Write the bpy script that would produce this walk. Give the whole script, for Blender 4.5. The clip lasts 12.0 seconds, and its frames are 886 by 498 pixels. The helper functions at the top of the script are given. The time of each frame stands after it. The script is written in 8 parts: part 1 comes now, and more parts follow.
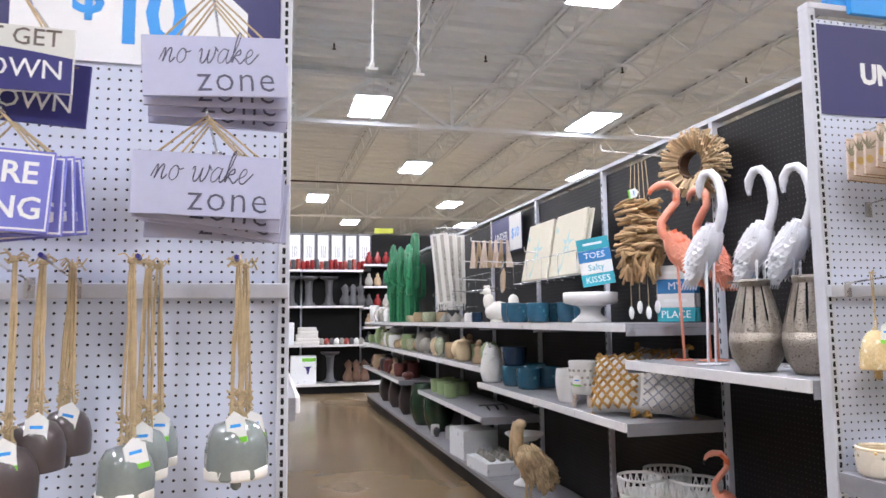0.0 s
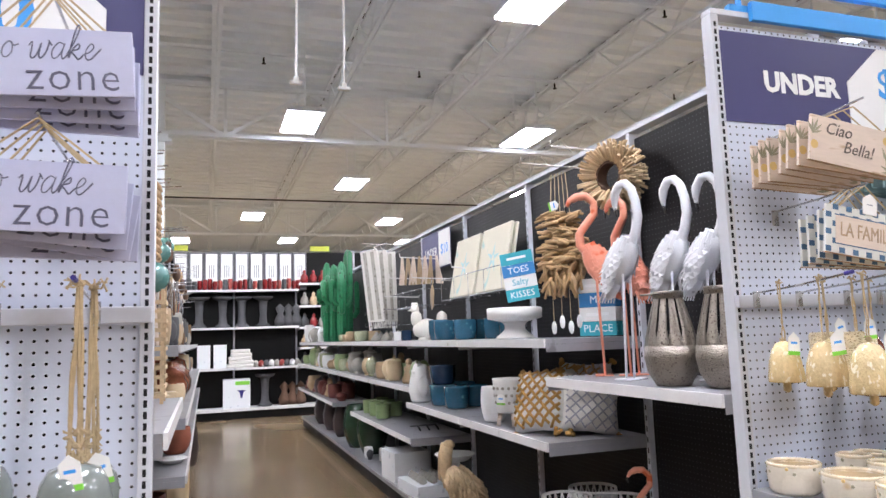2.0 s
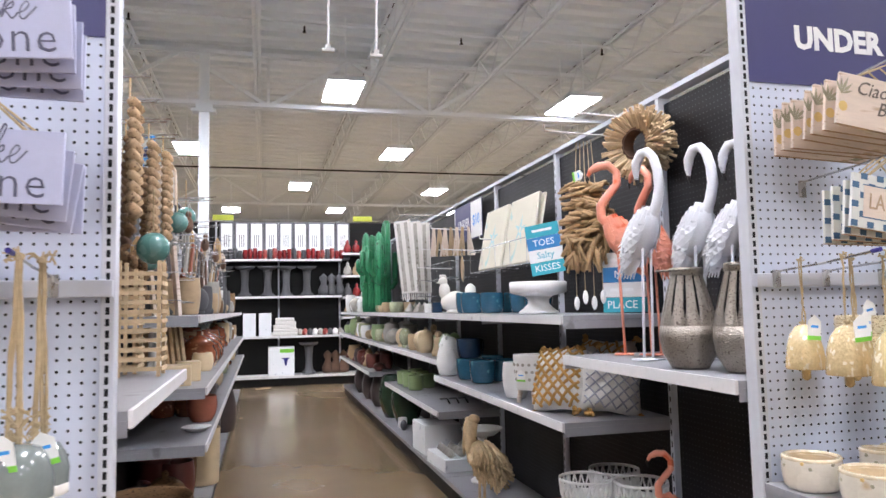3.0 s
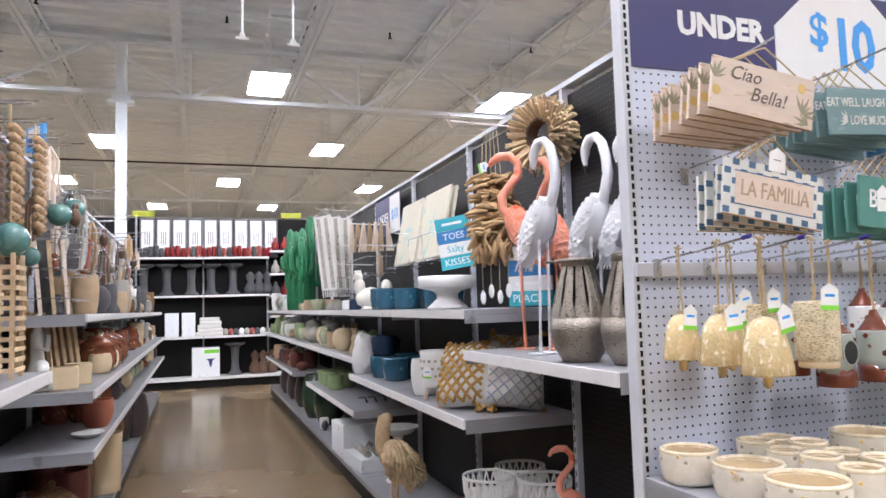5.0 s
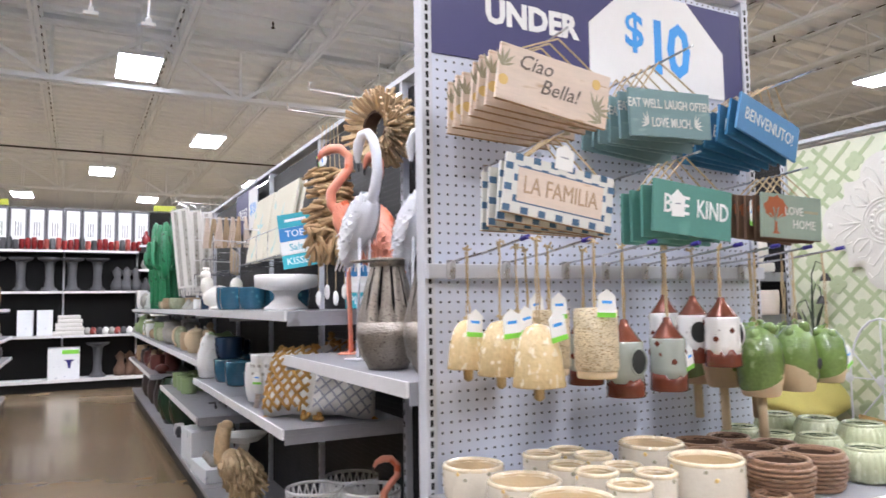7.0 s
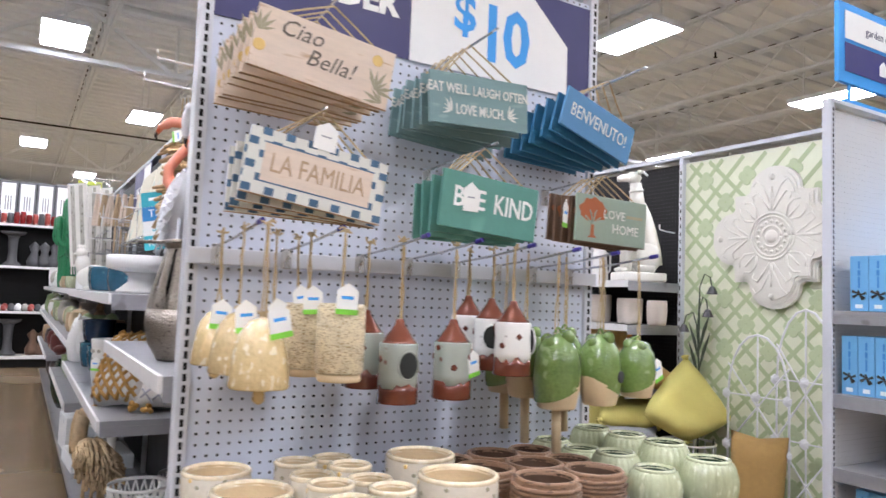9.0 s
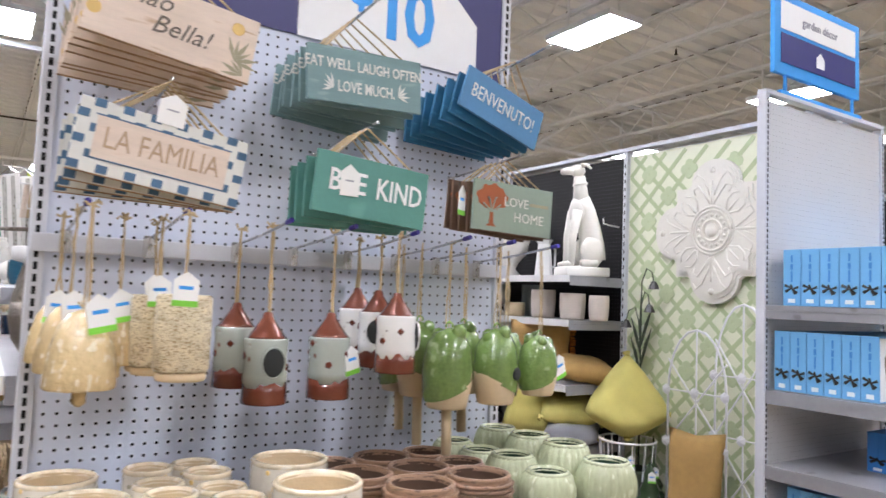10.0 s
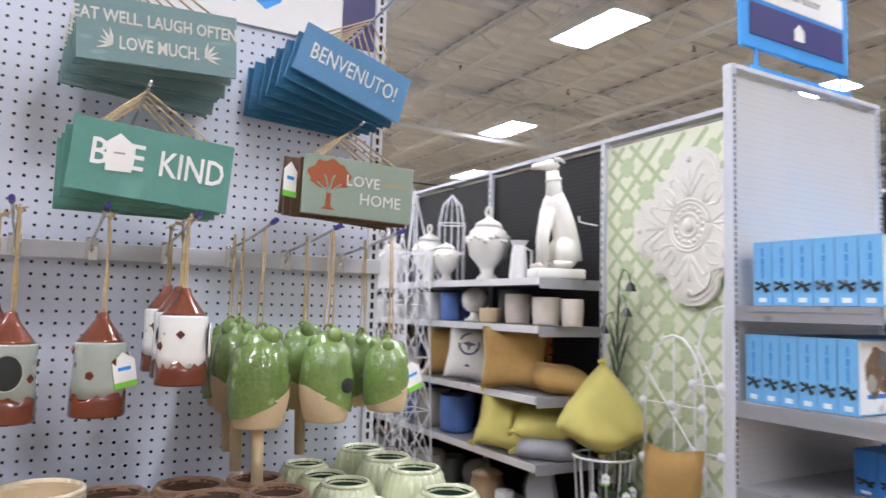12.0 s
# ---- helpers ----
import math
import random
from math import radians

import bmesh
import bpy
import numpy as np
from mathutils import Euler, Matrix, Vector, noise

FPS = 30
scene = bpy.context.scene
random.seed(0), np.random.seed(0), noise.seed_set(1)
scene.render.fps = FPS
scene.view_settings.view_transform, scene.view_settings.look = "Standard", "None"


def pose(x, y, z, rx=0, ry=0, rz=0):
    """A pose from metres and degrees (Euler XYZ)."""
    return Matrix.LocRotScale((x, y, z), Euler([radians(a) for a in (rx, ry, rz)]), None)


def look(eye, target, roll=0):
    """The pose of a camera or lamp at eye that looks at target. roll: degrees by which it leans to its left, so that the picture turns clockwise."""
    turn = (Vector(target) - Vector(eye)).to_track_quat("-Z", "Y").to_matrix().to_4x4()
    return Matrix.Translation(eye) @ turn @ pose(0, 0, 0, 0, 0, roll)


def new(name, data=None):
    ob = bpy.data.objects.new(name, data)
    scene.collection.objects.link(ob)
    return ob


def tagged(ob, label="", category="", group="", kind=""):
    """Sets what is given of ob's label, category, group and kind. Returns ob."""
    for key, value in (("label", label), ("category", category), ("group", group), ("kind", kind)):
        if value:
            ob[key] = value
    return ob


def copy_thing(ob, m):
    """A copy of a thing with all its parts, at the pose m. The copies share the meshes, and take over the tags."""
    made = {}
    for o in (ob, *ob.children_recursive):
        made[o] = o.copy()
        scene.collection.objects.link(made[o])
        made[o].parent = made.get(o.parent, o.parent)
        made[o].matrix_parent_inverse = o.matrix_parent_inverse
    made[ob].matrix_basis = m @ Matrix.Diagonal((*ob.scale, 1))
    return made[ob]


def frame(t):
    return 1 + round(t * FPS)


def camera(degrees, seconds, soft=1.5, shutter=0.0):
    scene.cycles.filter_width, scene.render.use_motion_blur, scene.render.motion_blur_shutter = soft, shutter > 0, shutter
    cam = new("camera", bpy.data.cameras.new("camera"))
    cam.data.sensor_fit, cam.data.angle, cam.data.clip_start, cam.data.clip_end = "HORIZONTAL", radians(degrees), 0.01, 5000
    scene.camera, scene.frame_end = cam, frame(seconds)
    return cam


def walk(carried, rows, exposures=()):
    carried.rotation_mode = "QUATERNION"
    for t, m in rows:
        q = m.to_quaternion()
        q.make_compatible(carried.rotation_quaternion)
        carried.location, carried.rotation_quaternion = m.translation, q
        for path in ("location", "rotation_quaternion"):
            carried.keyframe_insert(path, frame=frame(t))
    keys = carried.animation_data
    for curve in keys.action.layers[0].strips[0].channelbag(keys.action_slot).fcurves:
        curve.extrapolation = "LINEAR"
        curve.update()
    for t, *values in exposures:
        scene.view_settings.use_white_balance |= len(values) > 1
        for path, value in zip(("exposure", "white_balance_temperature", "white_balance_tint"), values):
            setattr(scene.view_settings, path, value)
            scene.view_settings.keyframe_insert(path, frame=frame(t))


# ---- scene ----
cam = camera(64.2, 12.0, shutter=0.5)
PATH = [
    (0, (0.017, -0.068, 1.449), (0.501, 1.862, 1.648), -0.6),
    (0.5, (0.037, -0.056, 1.453), (0.582, 1.857, 1.664), -1.9),
    (1, (0.071, -0.035, 1.454), (0.697, 1.852, 1.678), -3.1),
    (1.5, (0.112, -0.011, 1.453), (0.761, 1.866, 1.685), -2.3),
    (2, (0.19, 0.025, 1.455), (0.825, 1.906, 1.698), -2.0),
    (2.5, (0.28, 0.058, 1.463), (0.846, 1.964, 1.684), -0.9),
    (3, (0.39, 0.09, 1.47), (0.887, 2.022, 1.634), -1.2),
    (5, (0.596, 0.146, 1.449), (1.255, 2.028, 1.604), -1.7),
    (5.5, (0.662, 0.16, 1.45), (1.354, 2.03, 1.601), -1.3),
    (6, (0.747, 0.183, 1.456), (1.473, 2.042, 1.594), -1.5),
    (6.5, (0.849, 0.196, 1.45), (1.67, 2.014, 1.602), -1.8),
    (7, (0.938, 0.187, 1.447), (1.857, 1.958, 1.598), -0.9),
    (9, (1.394, 0.108, 1.445), (2.417, 1.82, 1.589), 2.2),
    (9.5, (1.531, 0.098, 1.441), (2.586, 1.792, 1.574), 2.2),
    (10, (1.637, 0.101, 1.442), (2.726, 1.772, 1.58), 2.2),
    (10.5, (1.783, 0.113, 1.443), (2.901, 1.764, 1.596), 2.2),
    (11, (1.935, 0.128, 1.439), (3.086, 1.756, 1.602), 0.9),
    (11.5, (2.047, 0.118, 1.427), (3.199, 1.745, 1.587), 0.9),
    (12, (2.18, 0.107, 1.425), (3.175, 1.834, 1.591), 1.5),
]
walk(cam, [(t, look(eye, target, roll)) for t, eye, target, roll in PATH], [(0, 0.0), (7, 0.0), (9.5, -0.1), (12, -0.08)])

# ---- world and lamps ----
world = bpy.data.worlds.new("world")
scene.world = world
world.use_nodes = True
world.node_tree.nodes["Background"].inputs[0].default_value = (0.9, 0.95, 1.0, 1)
world.node_tree.nodes["Background"].inputs[1].default_value = 0.3
LAMP_GLOW = 84.0


# ---- materials ----
def srgb(h):
    c = [int(h[i:i + 2], 16) / 255 for i in (0, 2, 4)]
    return tuple(v / 12.92 if v <= 0.04045 else ((v + 0.055) / 1.055) ** 2.4 for v in c)


def mat(name, h, rough=0.5, metal=0.0, var=0.12, scale=18.0, bump=0.15, coat=0.0, spot=None, spot_amount=0.5, spot_scale=40.0, stretch=(1, 1, 1), glow=0.0):
    """A procedural surface: base colour h (sRGB hex) varied at two scales, with fine relief; spot adds flecks of a second colour."""
    m = bpy.data.materials.new(name)
    m.use_nodes = True
    n, l = m.node_tree.nodes, m.node_tree.links
    b = n["Principled BSDF"]
    c = srgb(h)
    tc = n.new("ShaderNodeTexCoord")
    mp = n.new("ShaderNodeMapping")
    mp.inputs["Scale"].default_value = stretch
    l.new(tc.outputs["Object"], mp.inputs["Vector"])
    n1, n2 = n.new("ShaderNodeTexNoise"), n.new("ShaderNodeTexNoise")
    n1.inputs["Scale"].default_value, n2.inputs["Scale"].default_value = scale, scale * 9
    n1.inputs["Detail"].default_value, n2.inputs["Detail"].default_value = 4, 3
    for t in (n1, n2):
        l.new(mp.outputs[0], t.inputs["Vector"])
    info = n.new("ShaderNodeObjectInfo")
    add = n.new("ShaderNodeMath")
    add.operation = "MULTIPLY_ADD"
    l.new(n2.outputs["Fac"], add.inputs[0])
    add.inputs[1].default_value = 0.5
    l.new(n1.outputs["Fac"], add.inputs[2])
    add2 = n.new("ShaderNodeMath")
    add2.operation = "MULTIPLY_ADD"
    l.new(info.outputs["Random"], add2.inputs[0])
    add2.inputs[1].default_value = 0.25
    l.new(add.outputs[0], add2.inputs[2])
    ramp = n.new("ShaderNodeMapRange")
    ramp.inputs[1].default_value, ramp.inputs[2].default_value = 0.45, 1.25
    ramp.inputs[3].default_value, ramp.inputs[4].default_value = 1 - var, 1 + var
    l.new(add2.outputs[0], ramp.inputs[0])
    mul = n.new("ShaderNodeVectorMath")
    mul.operation = "SCALE"
    mul.inputs[0].default_value = c
    l.new(ramp.outputs[0], mul.inputs["Scale"])
    col = mul.outputs[0]
    if spot:
        v = n.new("ShaderNodeTexNoise")
        v.inputs["Scale"].default_value, v.inputs["Detail"].default_value = spot_scale, 1.5
        l.new(mp.outputs[0], v.inputs["Vector"])
        step = n.new("ShaderNodeMapRange")
        step.inputs[1].default_value, step.inputs[2].default_value = 0.72 - 0.25 * spot_amount, 0.78 - 0.25 * spot_amount
        l.new(v.outputs["Fac"], step.inputs[0])
        mix = n.new("ShaderNodeMix")
        mix.data_type = "RGBA"
        l.new(step.outputs[0], mix.inputs[0])
        l.new(col, mix.inputs[6])
        mix.inputs[7].default_value = (*srgb(spot), 1)
        col = mix.outputs[2]
    l.new(col, b.inputs["Base Color"])
    rr = n.new("ShaderNodeMapRange")
    rr.inputs[3].default_value, rr.inputs[4].default_value = max(rough - 0.1, 0.03), min(rough + 0.12, 1)
    l.new(n1.outputs["Fac"], rr.inputs[0])
    l.new(rr.outputs[0], b.inputs["Roughness"])
    b.inputs["Metallic"].default_value = metal
    b.inputs["Coat Weight"].default_value = coat
    b.inputs["Coat Roughness"].default_value = 0.08
    if bump:
        bp = n.new("ShaderNodeBump")
        bp.inputs["Strength"].default_value, bp.inputs["Distance"].default_value = bump, 0.004
        l.new(n2.outputs["Fac"], bp.inputs["Height"])
        l.new(bp.outputs[0], b.inputs["Normal"])
    if glow:
        b.inputs["Emission Color"].default_value = (0.925, 0.935, 1.03, 1)
        b.inputs["Emission Strength"].default_value = glow
    return m


def peg_material(name, h, pitch, radius, axis, rough=0.45, hole_grey=0.012):
    """Painted board with round holes, only coloured in, on a square grid along its own axis and z; hole_grey sets their
    painted shade or glimmer.
    """
    m = mat(name, h, rough, 0, 0.05, 3, 0.05)
    n, l = m.node_tree.nodes, m.node_tree.links
    b = n["Principled BSDF"]
    old = b.inputs["Base Color"].links[0].from_socket
    tc = n.new("ShaderNodeTexCoord")
    sep = n.new("ShaderNodeSeparateXYZ")
    l.new(tc.outputs["Object"], sep.inputs[0])
    sq = []
    for k in (axis, 2):
        w = n.new("ShaderNodeMath")
        w.operation = "PINGPONG"
        w.inputs[1].default_value = pitch / 2
        l.new(sep.outputs[k], w.inputs[0])
        p = n.new("ShaderNodeMath")
        p.operation = "POWER"
        p.inputs[1].default_value = 2
        l.new(w.outputs[0], p.inputs[0])
        sq.append(p)
    s = n.new("ShaderNodeMath")
    l.new(sq[0].outputs[0], s.inputs[0]), l.new(sq[1].outputs[0], s.inputs[1])
    hole = n.new("ShaderNodeMath")
    hole.operation = "LESS_THAN"
    hole.inputs[1].default_value = radius * radius
    l.new(s.outputs[0], hole.inputs[0])
    mix = n.new("ShaderNodeMix")
    mix.data_type = "RGBA"
    l.new(hole.outputs[0], mix.inputs[0]), l.new(old, mix.inputs[6])
    mix.inputs[7].default_value = (hole_grey, hole_grey, hole_grey * 1.1, 1)
    l.new(mix.outputs[2], b.inputs["Base Color"])
    return m


M_FLOOR = mat("stained_concrete", "7f6b4f", 0.24, 0, 0.3, 0.45, 0.02, 0.16)
for n_ in M_FLOOR.node_tree.nodes:
    if n_.bl_idname == "ShaderNodeMapRange" and abs(n_.inputs[2].default_value - 1.25) < 0.01:
        n_.inputs[1].default_value, n_.inputs[2].default_value = 0.2, 1.55
M_CEIL = mat("white_deck", "f0f7ff", 0.7, 0, 0.05, 0.6, 0.05)
M_STEEL = mat("painted_joist", "eef5fc", 0.55, 0, 0.05, 2, 0.03)
M_WALL = mat("store_wall", "d6d2ca", 0.8, 0, 0.05, 0.8, 0.05)
M_LAMP = mat("lamp_diffuser", "ffffff", 0.5, 0, 0, 1, 0, glow=LAMP_GLOW)
M_GREY = mat("grey_shelf_paint", "97979c", 0.38, 0.0, 0.12, 6, 0.05, 0, "7c7b7d", 0.15, 9)
M_UPR = mat("grey_upright_paint", "d0d2da", 0.4, 0.0, 0.08, 6, 0.04)
M_LIP = mat("white_price_rail", "e4e2e2", 0.35, 0, 0.08, 9, 0.05, 0, "aaa59d", 0.12, 22)
M_PEG_X = peg_material("grey_pegboard", "d2d8e8", 0.0254, 0.0034, 0)
# Holes paler than the board: light from the far side painted in.
M_PEG_DARK_Y = peg_material("black_pegboard", "171517", 0.0254, 0.003, 1, 0.5, 0.07)
M_BLACK = mat("black_panel", "121112", 0.5, 0, 0.15, 3, 0.05)
M_PEG_FINE = peg_material("fine_pegboard", "d2d1d2", 0.0254, 0.0016, 0)
for m_ in (M_PEG_DARK_Y, M_BLACK):
    m_.node_tree.nodes["Principled BSDF"].inputs["Specular IOR Level"].default_value = 0.25
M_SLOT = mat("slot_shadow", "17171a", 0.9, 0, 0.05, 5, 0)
M_NAVY = mat("navy_banner", "3a386c", 0.45, 0, 0.05, 4, 0.02)
M_WHITE = mat("white_card", "f2f2f2", 0.5, 0, 0.03, 5, 0.02)
M_SKY = mat("sky_blue_print", "3aa0ee", 0.45, 0, 0.04, 5, 0.02)
M_CHROME = mat("zinc_wire", "c9c9cc", 0.25, 0.9, 0.05, 20, 0.02)
M_TIP = mat("purple_tip", "332a86", 0.4, 0, 0.05, 20, 0.02)


# ---- mesh helpers ----
def mesh_object(name, bm, material, smooth=False):
    me = bpy.data.meshes.new(name)
    bm.normal_update()
    bm.to_mesh(me)
    bm.free()
    me.materials.append(material)
    if smooth:
        me.shade_smooth()
    return new(name, me)


def part(name, bm, material, parent=None, label="", smooth=False):
    ob = mesh_object(name, bm, material, smooth)
    ob.parent = parent
    if label:
        ob["label"] = label
    return ob


def thing(name, label, category, at=(0, 0, 0), group="", kind=""):
    ob = new(name)
    ob.location = at
    ob.empty_display_size = 0.05
    return tagged(ob, label, category, group, kind)


def setting(name, bm, material, label, category, smooth=False):
    return tagged(mesh_object(name, bm, material, smooth), label, category, "", "structure")


def box(bm, x0, x1, y0, y1, z0, z1, m=None):
    r = bmesh.ops.create_cube(bm, size=1, matrix=Matrix.Translation(((x0 + x1) / 2, (y0 + y1) / 2, (z0 + z1) / 2)) @ Matrix.Diagonal((x1 - x0, y1 - y0, z1 - z0, 1)))
    if m is not None:
        bmesh.ops.transform(bm, matrix=m, verts=r["verts"])
    return r["verts"]


def boxes(*dims, bevel=0.0):
    bm = bmesh.new()
    for d in dims:
        box(bm, *d)
    if bevel:
        bmesh.ops.bevel(bm, geom=bm.edges[:], offset=bevel, segments=2, affect="EDGES", profile=0.6)
    return bm


def lathe(profile, seg=20, cap=True, wobble=0.0, flute=0, flute_depth=0.0, bm=None, m=None, closed=False):
    """A turned shape from (radius, z) pairs, bottom to top."""
    bm = bm or bmesh.new()
    rings = []
    for r, z in profile:
        ring = []
        for i in range(seg):
            a = 2 * math.pi * i / seg
            k = r * (1 + flute_depth * math.cos(flute * a)) if flute else r
            if wobble:
                k *= 1 + wobble * noise.noise((math.cos(a) * 2, math.sin(a) * 2, z * 14))
            v = Vector((k * math.cos(a), k * math.sin(a), z))
            ring.append(bm.verts.new(m @ v if m else v))
        rings.append(ring)
    if closed:
        rings.append(rings[0])
    for a, b in zip(rings, rings[1:]):
        for i in range(seg):
            bm.faces.new((a[i], a[(i + 1) % seg], b[(i + 1) % seg], b[i]))
    if cap and not closed:
        bm.faces.new(rings[0][::-1])
        bm.faces.new(rings[-1])
    return bm


def tube(points, r, seg=6, bm=None, taper=None):
    """A round bar along points; taper: radius factor at the end."""
    bm = bm or bmesh.new()
    pts = [Vector(p) for p in points]
    rings = []
    ref = None
    for i, p in enumerate(pts):
        d = (pts[min(i + 1, len(pts) - 1)] - pts[max(i - 1, 0)])
        d = d.normalized() if d.length > 1e-9 else Vector((0, 0, 1))
        if ref is None:
            ref = d.orthogonal().normalized()
        ref = (ref - d * ref.dot(d)).normalized() if (ref - d * ref.dot(d)).length > 1e-6 else d.orthogonal().normalized()
        side = d.cross(ref)
        k = r if not callable(taper) else r * taper(i / max(len(pts) - 1, 1))
        rings.append([bm.verts.new(p + (ref * math.cos(2 * math.pi * j / seg) + side * math.sin(2 * math.pi * j / seg)) * k) for j in range(seg)])
    for a, b in zip(rings, rings[1:]):
        for j in range(seg):
            bm.faces.new((a[j], a[(j + 1) % seg], b[(j + 1) % seg], b[j]))
    bm.faces.new(rings[0][::-1])
    bm.faces.new(rings[-1])
    return bm


def prism(outline, y0, y1, bm=None):
    """An outline of (x, z) pairs, thick from y0 to y1."""
    bm = bm or bmesh.new()
    a = [bm.verts.new((x, y0, z)) for x, z in outline]
    b = [bm.verts.new((x, y1, z)) for x, z in outline]
    bm.faces.new(a)
    bm.faces.new(b[::-1])
    for i in range(len(a)):
        j = (i + 1) % len(a)
        bm.faces.new((a[j], a[i], b[i], b[j]))
    return bm


def lettering(text, size, material, parent, m, name="lettering", depth=0.0006, shear=0.0, spacing=1.0, bold=0.0):
    """Raised letters, centred, facing -y at the pose m."""
    cu = bpy.data.curves.new("letters", "FONT")
    cu.body, cu.size, cu.align_x, cu.align_y = text, size, "CENTER", "CENTER"
    cu.extrude, cu.shear, cu.space_character, cu.resolution_u, cu.offset = depth, shear, spacing, 2, bold
    tmp = new("letters", cu)
    me = bpy.data.meshes.new_from_object(tmp.evaluated_get(bpy.context.evaluated_depsgraph_get()))
    bpy.data.objects.remove(tmp)
    bpy.data.curves.remove(cu)
    me.transform(pose(0, 0, 0, 90))
    me.materials.clear()
    me.materials.append(material)
    ob = new(name, me)
    ob.parent, ob.matrix_basis = parent, m
    return ob


# ---- shell of the store ----
setting("floor", boxes((-25, 32, -12, 40, -0.2, 0)), M_FLOOR, "polished brown stained concrete shop floor", "floor")
setting("wall_north", boxes((-25, 32, 40, 40.3, 0, 6.4)), M_WALL, "plain off-white far wall of the store", "wall")
setting("wall_south", boxes((-25, 32, -12.3, -12, 0, 6.4)), M_WALL, "plain off-white wall of the store", "wall")
setting("wall_west", boxes((-25.3, -25, -12.3, 40.3, 0, 6.4)), M_WALL, "plain off-white wall of the store", "wall")
setting("wall_east", boxes((32, 32.3, -12.3, 40.3, 0, 6.4)), M_WALL, "plain off-white wall of the store", "wall")


def corrugated_deck():
    bm = bmesh.new()
    y, prev = -12.0, None
    k = 0
    while y < 40.01:
        z = 6.22 if k % 4 in (0, 1) else 6.3
        row = [bm.verts.new((x, y, z)) for x in (-25, 32)]
        if prev:
            bm.faces.new((prev[0], row[0], row[1], prev[1]))
        prev = row
        y += 0.16 if k % 2 == 0 else 0.05
        k += 1
    box(bm, -25.3, 32.3, -12.3, 40.3, 6.4, 6.5)
    return bm


setting("ceiling", corrugated_deck(), M_CEIL, "white painted corrugated steel roof deck", "ceiling")


def truss(bm, p0, p1, z_low, z_top, step, r=0.03, web=0.016):
    a, b = Vector(p0), Vector(p1)
    d = (b - a).normalized()
    s = Vector((-d.y, d.x, 0))
    for z in (z_low, z_top):
        for k in (-1, 1):
            tube([(a + s * k * r).to_tuple()[:2] + (z,), (b + s * k * r).to_tuple()[:2] + (z,)], r * 0.8, 4, bm)
    n = int((b - a).length / step)
    for i in range(n):
        q0, q1 = a + (b - a) * (i / n), a + (b - a) * ((i + 0.5) / n)
        q2 = a + (b - a) * ((i + 1) / n)
        tube([(q0.x, q0.y, z_top), (q1.x, q1.y, z_low)], web, 4, bm)
        tube([(q1.x, q1.y, z_low), (q2.x, q2.y, z_top)], web, 4, bm)


def girder(y, x0=-25.0, x1=32.0, low=5.15, top=6.08, step=2.9):
    t = thing("roof_girder", "white painted steel roof girder with diagonal web", "girder", (0, y, 0), "roof girders", "structure")
    for z in (low, top):
        for k in (-1, 1):
            part("chord", tube([(x0, k * 0.065, z), (x1, k * 0.065, z)], 0.05, 4), M_STEEL, t)
    n = int((x1 - x0) / step)
    for i in range(n):
        a, m, b = (x0 + (x1 - x0) * (i + f) / n for f in (0, 0.5, 1))
        part("brace", tube([(a, 0, top), (m, 0, low)], 0.045, 4), M_STEEL, t)
        part("brace", tube([(m, 0, low), (b, 0, top)], 0.045, 4), M_STEEL, t)
        part("post", tube([(m, 0, low), (m, 0, top)], 0.03, 4), M_STEEL, t)


for gy in (1.0, 13.0, 25.0, 37.0):
    girder(gy)
for i in range(27):
    bm = bmesh.new()
    jx = 2.37 + (i - 13) * 2.06
    truss(bm, (jx, -12, 0), (jx, 40, 0), 5.62, 6.17, 1.3, 0.04, 0.016)
    setting("roof_joist", bm, M_STEEL, "white painted open-web steel roof joist", "joist")
# Near-black boxes put the shade of the deck flute gaps over the joists.
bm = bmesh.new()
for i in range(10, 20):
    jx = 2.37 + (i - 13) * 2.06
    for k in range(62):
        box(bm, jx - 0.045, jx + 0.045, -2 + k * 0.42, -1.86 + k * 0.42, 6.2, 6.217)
tagged(mesh_object("flute_gap", bm, M_SLOT), "dark boxes standing for shade in the deck flute gaps above the joists", "roof deck", "", "stuff")

conduit = tube([(-25, 18.6, 5.12), (32, 18.6, 5.12)], 0.02, 6)
setting("conduit", conduit, M_BLACK, "dark conduit pipe running under the roof joists", "pipe")

for sy, sx in ((11.3, 1.05), (8.2, 1.22)):
    t = thing("sprinkler_pipe", "white painted sprinkler pipe under the roof deck", "pipe", (0, sy, 6.05), "sprinkler pipes", "structure")
    part("pipe", tube([(-25, 0, 0), (32, 0, 0)], 0.028, 8), M_STEEL, t, "", True)
    for k in range(-3, 5):
        part("sprinkler_head", lathe([(0.012, 0.0), (0.016, -0.03), (0.016, -0.09), (0.034, -0.1), (0.034, -0.106)], 10, m=Matrix.Translation((sx + 2.62 * k, 0, -0.03))), M_BLACK, t, "dark sprinkler head")

